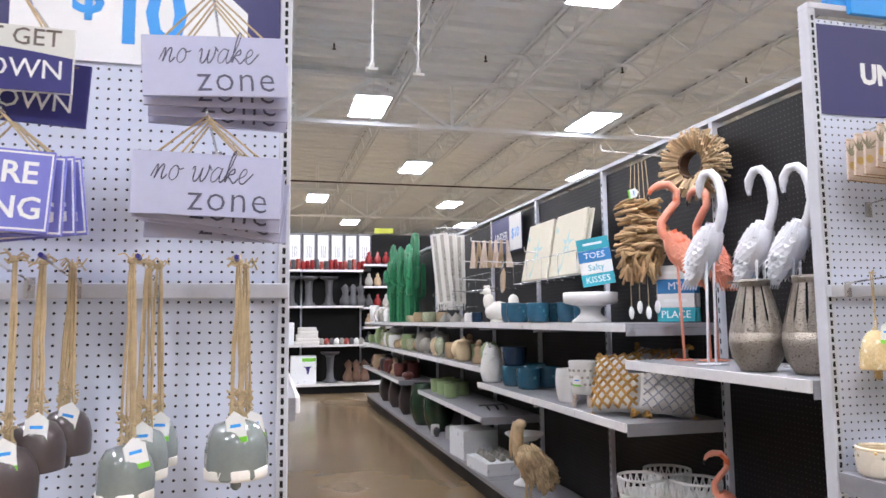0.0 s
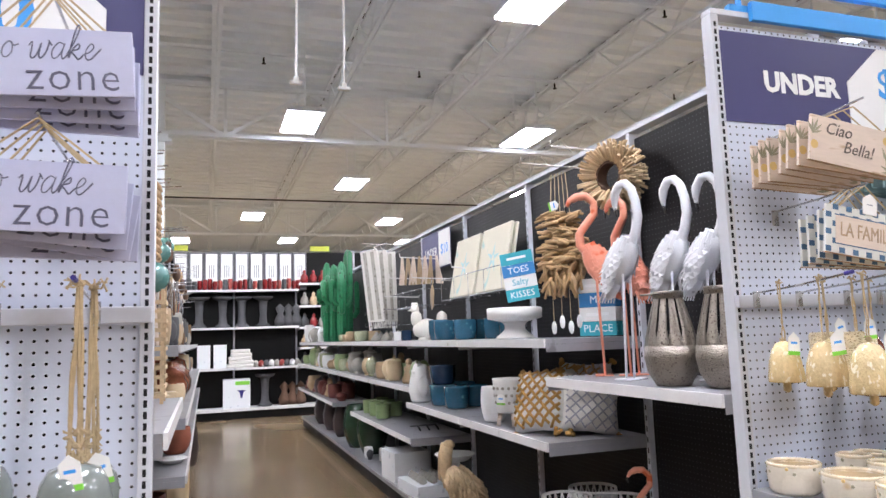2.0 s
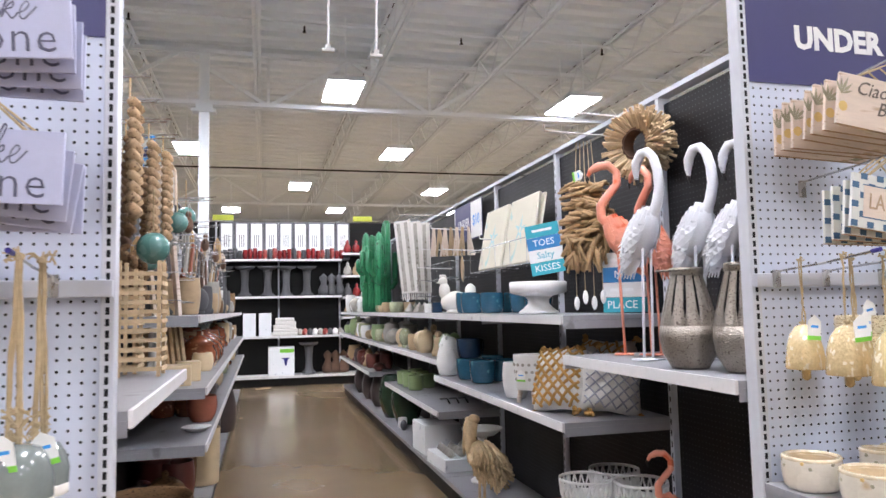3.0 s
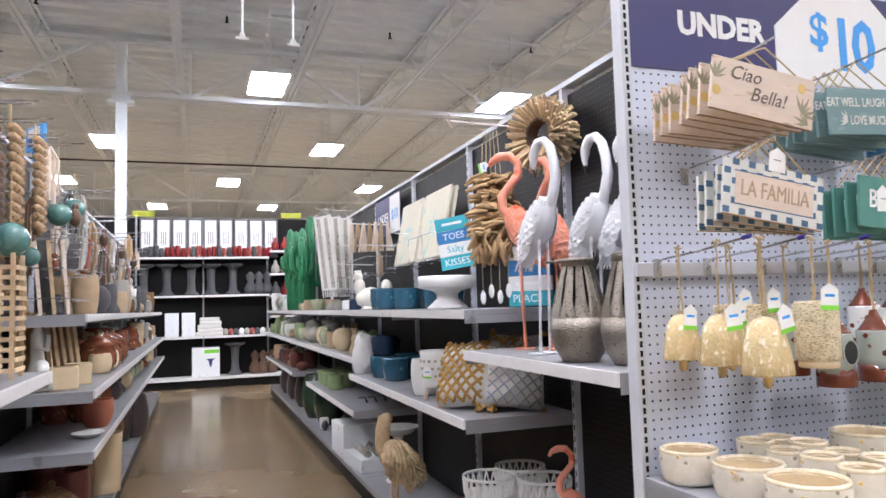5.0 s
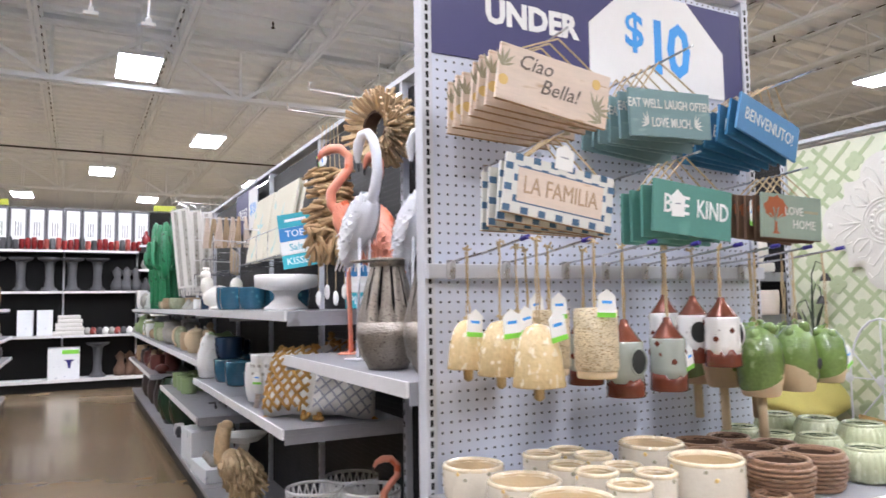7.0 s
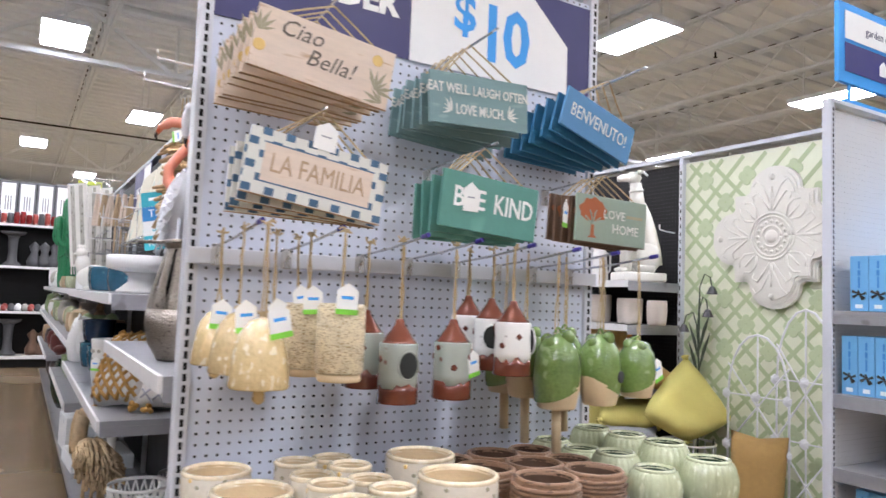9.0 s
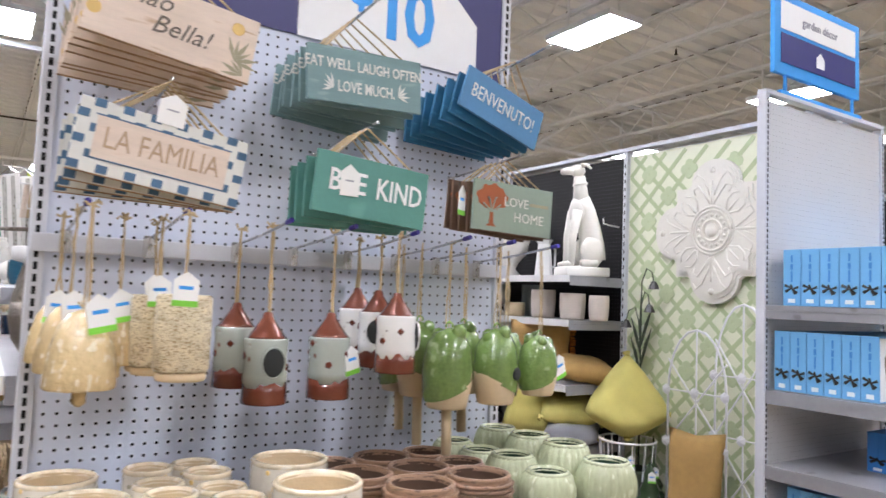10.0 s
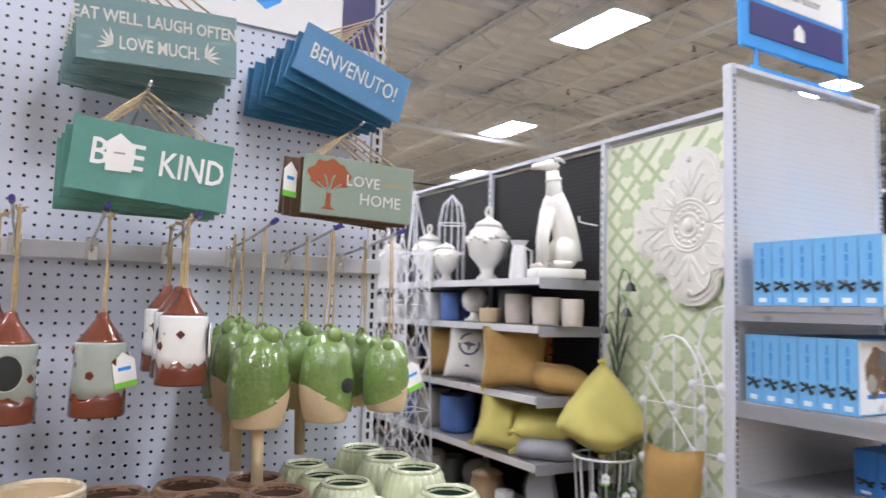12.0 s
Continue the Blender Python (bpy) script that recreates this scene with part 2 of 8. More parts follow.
# Lamps with y under 2 are unseen, added to light the end displays.
LAMPS = [(1.72, 11.9), (6.0, 12.0), (10.5, 12.0), (3.7, 6.75), (8.45, 7.0), (13.2, 7.0), (-1.2, 6.8), (3.5, 16.6), (-1.2, 16.7), (8.1, 16.7), (1.48, 21.4), (5.75, 21.9), (-2.9, 21.7), (10.1, 21.8), (3.05, 26.5), (-0.7, 26.7), (7.6, 26.6),
         (12.6, 16.7), (-2.7, 11.9), (-5.8, 16.7), (-7.2, 11.9), (-7.0, 21.7), (1.5, 1.9), (6.0, 1.9), (-3.0, 1.9), (10.5, 1.9), (3.7, -2.7), (-1.2, -2.2), (8.3, -2.7), (-4.2, -2.7), (1.5, -8.0), (6.0, -8.0), (15.0, 12.0), (17.5, 7.0), (15.0, 1.9), (1.5, 31.4), (6.0, 31.4), (-3, 31.4)]


def ceiling_lamp(x, y):
    t = thing("ceiling_light", "glowing white rectangular troffer lamp hung under the roof", "ceiling light", (x, y, 5.15), "troffer lamps")
    part("housing", boxes((-0.31, 0.31, -0.62, 0.62, 0.01, 0.09), (-0.012, 0.012, -0.5, -0.476, 0.09, 1.1), (-0.012, 0.012, 0.476, 0.5, 0.09, 1.1)), M_STEEL, t)
    part("diffuser", boxes((-0.285, 0.285, -0.595, 0.595, -0.004, 0.012)), M_LAMP, t)
    return t


first_lamp = ceiling_lamp(*LAMPS[0])
for x, y in LAMPS[1:]:
    copy_thing(first_lamp, pose(x, y, 5.15))


# ---- gondola shelving ----
def shelf_part(parent, x0, x1, y0, y1, z, front):
    """A steel shelf with a white price rail on its front: front is '-x', '+x' or '-y'."""
    bm = boxes((x0, x1, y0 + 0.004, y1 - 0.004, z - 0.022, z))
    s = part("shelf", bm, M_GREY, parent)
    if front == "-x":
        lip = (x0 - 0.012, x0 - 0.001, y0 + 0.006, y1 - 0.006, z - 0.04, z + 0.002)
        ends = [(x0, x1, y, y + 0.003, z - 0.06, z - 0.0225) for y in (y0 + 0.005, y1 - 0.008)]
    elif front == "+x":
        lip = (x1 + 0.001, x1 + 0.012, y0 + 0.006, y1 - 0.006, z - 0.04, z + 0.002)
        ends = [(x0, x1, y, y + 0.003, z - 0.06, z - 0.0225) for y in (y0 + 0.005, y1 - 0.008)]
    else:
        lip = (x0 + 0.006, x1 - 0.006, y0 - 0.012, y0 - 0.001, z - 0.04, z + 0.002)
        ends = [(x, x + 0.003, y0, y1, z - 0.06, z - 0.0225) for x in (x0 + 0.005, x1 - 0.008)]
    part("price_rail", boxes(lip, bevel=0.002), M_LIP, s, "white price rail")
    for e in ends:
        part("bracket", boxes(e), M_GREY, s)
    return s


def gondola_run(label, panel_x, out, edges, shelves, base_depth=0.5, top=2.44, panel_mat=None, special=None):
    """A run of shelving along y. out is -1 where its shelves reach towards -x. shelves: (first bay, last bay, z, depth)."""
    t = thing("shelving_run", label, "shelving", (0, 0, 0))
    for i in range(len(edges) - 1):
        a, b = edges[i], edges[i + 1]
        pm = special.get(i) if special and i in special else (panel_mat or M_PEG_DARK_Y)
        part("back_panel", boxes(tuple(sorted((panel_x, panel_x - out * 0.012))) + (a + 0.014, b - 0.014, 0.17, top - 0.03)), pm, t)
        x0, x1 = sorted((panel_x - out * 0.005, panel_x + out * base_depth))
        d = part("base_deck", boxes((x0, x1, a + 0.004, b - 0.004, 0.13, 0.165)), M_GREY, t)
        k = panel_x + out * (base_depth - 0.03)
        part("kick_plate", boxes((min(k, k + 0.01), max(k, k + 0.01), a, b, 0, 0.128)), M_BLACK, t, "black kick plate")
    for y in edges:
        u = part("upright", boxes((panel_x - 0.03, panel_x + 0.03, y - 0.014, y + 0.014, 0.0, top)), M_UPR, t)
        x = panel_x + out * 0.031
        tagged(part("slot_strip", boxes(*[(min(x, x - out * 0.002), max(x, x - out * 0.002), y - 0.004, y + 0.004, 0.3 + j * 0.0508, 0.325 + j * 0.0508) for j in range(41)]), M_SLOT, u), kind="stuff")
    part("top_rail", boxes((panel_x - 0.032, panel_x + 0.032, edges[0], edges[-1], top + 0.001, top + 0.025)), M_UPR, t)
    for i0, i1, z, depth in shelves:
        for i in range(i0, i1 + 1):
            x0, x1 = sorted((panel_x + out * 0.033, panel_x + out * depth))
            shelf_part(t, x0, x1, edges[i], edges[i + 1], z, "-x" if out < 0 else "+x")
    return t


E1 = [1.835, 3.035, 4.255, 5.475, 6.695, 7.915, 9.135, 10.355, 11.575, 12.6]
gondola_run("grey steel shelving run with black pegboard back and white price rails", 2.245, -1, E1,
            [(0, 0, 1.245, 0.55), (1, 2, 1.42, 0.545), (1, 2, 0.945, 0.555), (3, 8, 1.42, 0.5), (3, 8, 1.06, 0.53), (3, 4, 0.66, 0.53), (6, 8, 0.66, 0.53)], 0.49)
gondola_run("grey steel shelving run with black pegboard back, crowded with pots", -0.455, 1, E1,
            [(0, 0, 1.25, 0.55), (2, 8, 1.45, 0.5), (2, 8, 1.05, 0.54), (2, 8, 0.74, 0.54)], 0.49)
M_TRELLIS_BASE = mat("pale_green_panel", "e6e8d2", 0.6, 0, 0.06, 4, 0.05)
E2 = [2.045, 3.285, 4.505, 5.725, 6.945, 8.165, 9.385, 10.605, 11.8]
gondola_run("grey steel shelving run with black pegboard and pale trellis panel", 5.14, -1, E2,
            [(1, 7, 1.61, 0.49), (1, 7, 1.335, 0.49), (1, 7, 0.94, 0.5), (1, 7, 0.57, 0.5)], 0.52, 2.44, None, {0: M_TRELLIS_BASE})
gondola_run("grey steel shelving run with black pegboard back", 2.47, 1, E1, [(0, 8, 1.3, 0.45), (0, 8, 0.9, 0.45)], 0.46)


def back_run():
    t = thing("shelving_run", "tall black shelving across the end of the aisle", "shelving")
    xs = [-3.0, -1.75, -0.5, 0.72, 1.95, 3.17, 4.4]
    for a, b in zip(xs, xs[1:]):
        part("back_panel", boxes((a + 0.016, b - 0.016, 14.88, 14.9, 0.15, 3.28)), M_BLACK, t)
        part("base_deck", boxes((a + 0.004, b - 0.004, 14.36, 14.87, 0.15, 0.2)), M_LIP, t)
        part("kick_plate", boxes((a, b, 14.4, 14.42, 0, 0.148)), M_BLACK, t, "black kick plate")
        zs = (2.48, 1.75, 0.97) if b < 2 else (2.6, 2.15, 1.72, 1.32, 0.95)
        for z in zs:
            shelf_part(t, a, b, 14.36, 14.87, z, "-y")
    for x in xs:
        part("upright", boxes((x - 0.015, x + 0.015, 14.82, 14.93, 0, 3.3)), M_UPR, t)
    return t


back_run()


# ---- end panels ----
def end_panel(label, x0, x1, y, top, rail=None, board=M_PEG_X):
    t = thing("end_display", label, "display stand", (x0, y, 0))
    w = x1 - x0
    part("pegboard", boxes((0.03, w - 0.03, 0.0, 0.012, 0.1, top - 0.03)), board, t)
    for x in (0.0, w - 0.03):
        u = part("upright", boxes((x, x + 0.03, -0.012, 0.034, 0, top), bevel=0.003), M_UPR, t)
        tagged(part("slot_strip", boxes(*[(x + 0.011, x + 0.019, -0.0135, -0.011, 0.3 + j * 0.0254, 0.3165 + j * 0.0254) for j in range(int((top - 0.31) / 0.0254))]), M_SLOT, u), kind="stuff")
    part("top_rail", boxes((0.001, w - 0.001, -0.013, 0.035, top, top + 0.02), bevel=0.003), M_UPR, t)
    if rail:
        part("hook_rail", boxes((0.002, w - 0.002, -0.032, -0.0135, rail - 0.038, rail), bevel=0.003), M_UPR, t)
    return t


def end_shelf(t, w, z, depth):
    shelf_part(t, 0.0, w, -depth, -0.014, z, "-y")


end_a = end_panel("grey pegboard end display hung with signs and bells", -1.16, 0.075, 1.80, 2.45, 1.545)
end_b = end_panel("grey pegboard end display with signs, birdhouses and pots", 1.715, 2.955, 1.80, 2.45, 1.545)
end_c = end_panel("grey pegboard end display with shelves of boxed lights", 4.62, 5.72, 2.0, 2.45, None, M_PEG_FINE)
end_shelf(end_b, 1.24, 0.975, 0.57)
end_shelf(end_a, 1.24, 0.80, 0.42)
for z in (1.465, 1.085, 0.755, 0.42):
    end_shelf(end_c, 1.1, z, 0.59)


# ---- goods: materials ----
M_JUTE = mat("jute_rope", "bea986", 0.9, 0, 0.25, 60, 0.5)
M_CREAM = mat("cream_glaze", "d6bd8e", 0.14, 0, 0.28, 16, 0.9, 0.3, "eadfc2", 0.5, 75, (1, 1, 0.6))
M_FLECK = mat("seeded_glaze", "dccdac", 0.28, 0, 0.3, 30, 1.0, 0.2, "b59d78", 0.7, 170, (1, 1, 1.7))
M_DRIP = mat("ivory_drip_glaze", "e6ddcd", 0.25, 0, 0.1, 10, 0.15, 0.4, "cdb187", 0.24, 16)
M_RUST = mat("brown_glaze", "6b3628", 0.2, 0, 0.15, 14, 0.1, 0.5)
M_COPPER = mat("copper_glaze", "7c4433", 0.18, 0.25, 0.15, 18, 0.15, 0.5)
M_EGG = mat("pale_celadon_glaze", "a7aea5", 0.25, 0, 0.06, 12, 0.1, 0.4, "7a4334", 0.06, 34)
M_WHITEG = mat("white_glaze", "ecebe8", 0.22, 0, 0.04, 10, 0.08, 0.4, "5a3a34", 0.04, 40)
M_LEAF = mat("leaf_green_glaze", "718a4c", 0.07, 0, 0.4, 12, 0.5, 0.7, "95a974", 0.3, 28)
M_BISQUE = mat("unglazed_clay", "d5bf9b", 0.6, 0, 0.08, 14, 0.2)
M_SAGE = mat("sage_crackle_glaze", "b1b696", 0.14, 0, 0.25, 16, 0.4, 0.5, "cdd2b4", 0.5, 60, (1, 1, 0.4))
M_WICKER = mat("brown_ribbed_clay", "8d6d54", 0.45, 0, 0.3, 30, 0.6, 0.2, "6a513e", 0.5, 50, (1, 1, 4))
M_GREYG = mat("grey_glaze", "7d8481", 0.12, 0, 0.15, 10, 0.08, 0.7)
M_BROWNG = mat("dark_brown_glaze", "4b4141", 0.3, 0, 0.15, 12, 0.1, 0.3)
M_TAG = mat("white_tag", "f3f3f1", 0.6, 0, 0.03, 20, 0.02)
M_TAGGREEN = mat("green_tag_edge", "86d84a", 0.6, 0, 0.03, 20, 0.02)
M_DARKIN = mat("dark_inside", "2a2d2c", 0.8, 0, 0.1, 10, 0.1)
M_LILAC = mat("lilac_board", "bcbfda", 0.5, 0, 0.06, 8, 0.08, 0, "b9bad4", 0.25, 6)
M_LAVENDER = mat("lavender_board", "7c7fd0", 0.45, 0, 0.06, 8, 0.06)
M_INK = mat("slate_ink", "5b5b74", 0.6, 0, 0.08, 20, 0.02)
M_INKNAVY = mat("navy_board", "2c2a72", 0.45, 0, 0.1, 8, 0.06)
M_PALEWOOD = mat("pale_wood_board", "e0cfc0", 0.6, 0, 0.12, 10, 0.15, 0, "c9ae92", 0.3, 9, (1, 6, 8))
M_WOODEDGE = mat("wood_edge", "a88562", 0.7, 0, 0.2, 14, 0.2)
M_TEALB = mat("weathered_teal_board", "789699", 0.55, 0, 0.12, 12, 0.1, 0, "8aa6a8", 0.35, 14, (1, 1, 5))
M_BLUEB = mat("blue_board", "2d6f98", 0.55, 0, 0.12, 12, 0.1, 0, "3b80aa", 0.3, 14, (1, 1, 5))
M_BLUEB2 = mat("light_blue_board", "4f86b4", 0.5, 0, 0.1, 12, 0.1)
M_GREENB = mat("sea_green_board", "5b958b", 0.5, 0, 0.12, 10, 0.08, 0, "6da69c", 0.3, 9)
M_SAGEB = mat("sage_board", "8e9f92", 0.55, 0, 0.1, 10, 0.1)
M_TREE = mat("rust_print", "a45a35", 0.6, 0, 0.1, 18, 0.05)
M_BARK = mat("brown_board_edge", "6a5040", 0.7, 0, 0.2, 14, 0.15)
M_GRAPHITE = mat("grey_brown_ink", "6f655d", 0.7, 0, 0.1, 20, 0.02)
M_OLIVE = mat("olive_print", "a39d84", 0.7, 0, 0.15, 20, 0.05)
M_YELLOWP = mat("yellow_print", "dfc07c", 0.7, 0, 0.12, 20, 0.05)
M_TANINK = mat("tan_ink", "b89c7e", 0.65, 0, 0.15, 20, 0.05)
M_CHECK = mat("blue_print", "4a6c8c", 0.6, 0, 0.15, 16, 0.05)
M_CHECKW = mat("off_white_board", "dcdcd6", 0.55, 0, 0.05, 10, 0.06)
M_CORAL = mat("coral_paint", "e99a80", 0.4, 0, 0.15, 14, 0.12, 0, "dd6a44", 0.45, 14)
M_WPAINT = mat("white_metal_paint", "e6e6ea", 0.42, 0, 0.1, 16, 0.15, 0, "b5b6bd", 0.12, 22)
M_BEAK = mat("black_paint", "201d1e", 0.4, 0, 0.1, 14, 0.05)
M_BRONZE = mat("embossed_bronze", "978e84", 0.34, 0.85, 0.3, 22, 1.0, 0, "6a6058", 0.45, 150)
M_TWIG = mat("split_twig", "ceb48f", 0.75, 0, 0.3, 25, 0.3)
M_DRIFT = mat("driftwood", "bd9d74", 0.8, 0, 0.35, 22, 0.4)
M_CANVAS = mat("cream_canvas", "e3ddca", 0.8, 0, 0.05, 10, 0.25, 0, "b9d6d2", 0.14, 7)
M_PALETEAL = mat("pale_turquoise_print", "b4d6d8", 0.75, 0, 0.12, 12, 0.1)
M_TEALP = mat("turquoise_print", "3aa7b8", 0.6, 0, 0.12, 10, 0.1)
M_BLUEP = mat("blue_print_board", "3b84c2", 0.6, 0, 0.12, 10, 0.1)
M_BLUEG = mat("deep_blue_glaze", "2c5a70", 0.12, 0, 0.3, 10, 0.1, 0.7, "4e8796", 0.35, 18)
M_NAVYG = mat("navy_glaze", "22364e", 0.12, 0, 0.25, 10, 0.1, 0.7)
M_WCER = mat("matt_white_ceramic", "e9e8e6", 0.45, 0, 0.05, 9, 0.12)
M_STONE = mat("grey_stone", "a8a49c", 0.8, 0, 0.2, 16, 0.4)
M_DKSTONE = mat("dark_grey_resin", "4f4f52", 0.7, 0, 0.2, 12, 0.3)
M_TAN = mat("tan_ceramic", "b79d7c", 0.55, 0, 0.2, 14, 0.25)
M_TERRA = mat("terracotta", "a4604a", 0.6, 0, 0.15, 12, 0.2)
M_AMBER = mat("brown_glossy_glaze", "8a5038", 0.12, 0, 0.35, 20, 0.4, 0.7, "d1906a", 0.35, 26)
M_RED = mat("red_gloss", "8c2a2c", 0.2, 0, 0.3, 20, 0.2, 0.3, "4a1214", 0.5, 30)
M_REDFLOWER = mat("red_white_glass", "a8504a", 0.25, 0, 0.2, 20, 0.1, 0.3, "e9dccb", 0.45, 16)
M_CACTUS = mat("cactus_green_metal", "2f8258", 0.4, 0, 0.2, 12, 0.15, 0, "1d4a30", 0.35, 20)
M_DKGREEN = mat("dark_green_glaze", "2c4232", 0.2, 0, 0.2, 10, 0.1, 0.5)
M_LTGREEN = mat("light_green_ceramic", "94a878", 0.35, 0, 0.1, 10, 0.15, 0.2)
M_LINEN = mat("white_linen", "e4e1dc", 0.9, 0, 0.06, 20, 0.4)
M_OCHRE = mat("ochre_burlap", "b5925a", 0.95, 0, 0.12, 30, 0.7)
M_YELLOW = mat("yellow_cotton", "d4c976", 0.9, 0, 0.06, 14, 0.35)
M_FRINGE = mat("ochre_fringe", "b9722c", 0.95, 0, 0.2, 40, 0.6)
M_GOLDKNIT = mat("gold_woven_cord", "b98f4f", 0.9, 0, 0.2, 40, 0.7)
M_GREYFAB = mat("grey_fabric", "a9abb4", 0.95, 0, 0.06, 20, 0.3)
M_BLUEMUG = mat("cornflower_ceramic", "5f80c4", 0.35, 0, 0.1, 12, 0.1, 0.2)
M_PLASTER = mat("white_plaster", "e8e4dc", 0.65, 0, 0.06, 12, 0.25)
M_WIRE = mat("dark_green_iron", "46503f", 0.5, 0.3, 0.15, 20, 0.2)
M_GLASSG = mat("dark_bottle_glaze", "3f5138", 0.12, 0, 0.2, 10, 0.05, 0.7)
M_BOXBLUE = mat("sky_blue_carton", "74b4e6", 0.45, 0, 0.05, 6, 0.03)
M_BOXBLUE2 = mat("blue_carton", "3f86d4", 0.45, 0, 0.05, 6, 0.03)
M_BOXW = mat("white_carton", "eceff2", 0.45, 0, 0.04, 6, 0.03, 0, "c8ccd4", 0.2, 12)
M_PRINT = mat("brown_picture_print", "7a6553", 0.5, 0, 0.4, 30, 0.02, 0, "c3b39a", 0.4, 30)
M_LIME = mat("lime_card", "b2ba46", 0.55, 0, 0.05, 8, 0.02)
M_RACKGREY = mat("dark_grey_box", "6d6d72", 0.6, 0, 0.1, 6, 0.05)
M_BASKET = mat("woven_basket", "7d5f40", 0.85, 0, 0.4, 34, 0.8, 0, "4a3422", 0.5, 60, (1, 1, 3))
M_SEAGRASS = mat("pale_seagrass", "a98d6c", 0.9, 0, 0.35, 40, 0.8, 0, "6a5038", 0.45, 70)
M_DULLRED = mat("dull_red_clay", "6e3a34", 0.4, 0, 0.3, 16, 0.3)
M_PINKISH = mat("pale_ribbed_ceramic", "cfc3b8", 0.6, 0, 0.1, 12, 0.3)
M_TEALG = mat("teal_glass_float", "55807a", 0.25, 0, 0.3, 10, 0.1, 0.6)


# ---- goods: builders ----
def solo(name, bm, material, label, category, m, group="", smooth=True):
    ob = tagged(mesh_object(name, bm, material, smooth), label, category, group)
    ob.matrix_basis = m if isinstance(m, Matrix) else pose(*m)
    return ob


def blob(bm, at, size, m=None, sub=2):
    r = bmesh.ops.create_icosphere(bm, subdivisions=sub, radius=1, matrix=Matrix.Translation(at) @ Matrix.Diagonal((*size, 1)))
    if m is not None:
        bmesh.ops.transform(bm, matrix=m, verts=r["verts"])
    return r["verts"]


def arc(p0, p1, sag, n=8):
    a, b = Vector(p0), Vector(p1)
    return [a.lerp(b, i / n) - Vector((0, 0, sag * 4 * (i / n) * (1 - i / n))) for i in range(n + 1)]


def hollow(r0, r1, h, wall=0.006, foot=0.0, belly=0.0, lip=0.0):
    """Profile of an open vessel."""
    outer = [(r0 * 0.9, 0.0), (r0, 0.006)]
    for i in range(1, 7):
        k = i / 7
        outer.append((r0 + (r1 - r0) * k + belly * math.sin(math.pi * k), h * k))
    outer += [(r1 + lip, h - 0.006), (r1 + lip - wall * 0.3, h), (r1 - wall, h - 0.002)]
    inner = [(max(r0 + (r1 - r0) * k + belly * math.sin(math.pi * k) - wall, 0.004), h * k) for k in (0.85, 0.6, 0.3, 0.1)]
    return outer + inner


def vessel(name, label, material, r0, r1, h, at, belly=0.0, lip=0.0, group="", seg=24, wobble=0.0, flute=0, fd=0.0, rz=0.0, wall=0.006, category="pot"):
    return solo(name, lathe(hollow(r0, r1, h, wall, 0, belly, lip), seg, True, wobble, flute, fd), material, label, category, pose(*at, 0, 0, rz), group)


def peg_hook(at, length, tip=M_TIP, rise=0.03, group="peg hooks"):
    """A wire hook with a coloured tip, out of a board towards -y."""
    t = thing("peg_hook", "zinc wire display hook with a purple plastic tip", "hook", at, group)
    part("wire", tube([(0, 0, -0.03), (0, -0.012, 0.0), (0, -length * 0.5, rise * 0.4), (0, -length + 0.02, rise)], 0.0032, 6), M_CHROME, t)
    if tip:
        part("tip", tube([(0, -length + 0.025, rise), (0, -length, rise + 0.003)], 0.0055, 8), tip, t, "purple plastic tip")
    part("back_plate", boxes((-0.012, 0.012, -0.004, 0.0, -0.045, 0.004), bevel=0.001), M_CHROME, t)
    return t


def price_tag(parent, at, rz=0.0, ry=0.0, w=0.042, h=0.064, edge=True):
    """A house-shaped swing tag with a green foot."""
    o = [(-w / 2, -h), (w / 2, -h), (w / 2, -h * 0.25), (0, 0), (-w / 2, -h * 0.25)]
    tg = part("price_tag", prism(o, -0.0006, 0.0006), M_TAG, parent, "white price tag")
    tg.matrix_basis = pose(*at, 0, ry, rz)
    if not edge:
        part("print_bar", boxes((-w * 0.22, w * 0.22, -0.0011, -0.0007, -h * 0.55, -h * 0.5)), M_GREYFAB, tg)
        return tg
    b = part("green_edge", boxes((-w / 2 - 0.0003, w / 2 + 0.0003, -0.001, 0.001, -h - 0.0004, -h * 0.84)), M_TAGGREEN, tg, "green edge")
    part("print_bar", boxes((-w * 0.28, w * 0.28, -0.0011, -0.0007, -h * 0.52, -h * 0.42)), M_SKY, tg)
    return tg


def frayed_knot(parent, z, n=9, s=1.0):
    bm = bmesh.new()
    for k in range(n):
        a = random.uniform(0, 6.28)
        tube([(0, 0, z), (math.cos(a) * 0.015 * s, math.sin(a) * 0.01 * s, z + random.uniform(-0.008, 0.02) * s), (math.cos(a) * 0.028 * s, math.sin(a) * 0.016 * s, z + random.uniform(-0.012, 0.022) * s)], 0.0022, 4, bm)
    blob(bm, (0, 0, z), (0.011 * s, 0.009 * s, 0.009 * s), None, 1)
    tagged(part("knot", bm, M_JUTE, parent, "frayed jute knot"), kind="stuff")


def rope_loop(parent, z0, z1, spread=0.008, count=2, r=0.0028, name="rope", knot=True):
    for i in range(count):
        a = random.uniform(-spread, spread)
        pts = []
        for q in range(7):
            f = q / 6
            pts.append((a * (1 - 0.7 * f) + random.uniform(-0.0022, 0.0022) * (0 < q < 6), random.uniform(-0.003, 0.003), z0 + (z1 - z0) * f))
        part(name, tube(pts, r * random.uniform(0.7, 1.0), 5), M_JUTE, parent)
    if knot:
        frayed_knot(parent, z1, 9 if count > 5 else 6, 1.0 if count > 5 else 0.5)


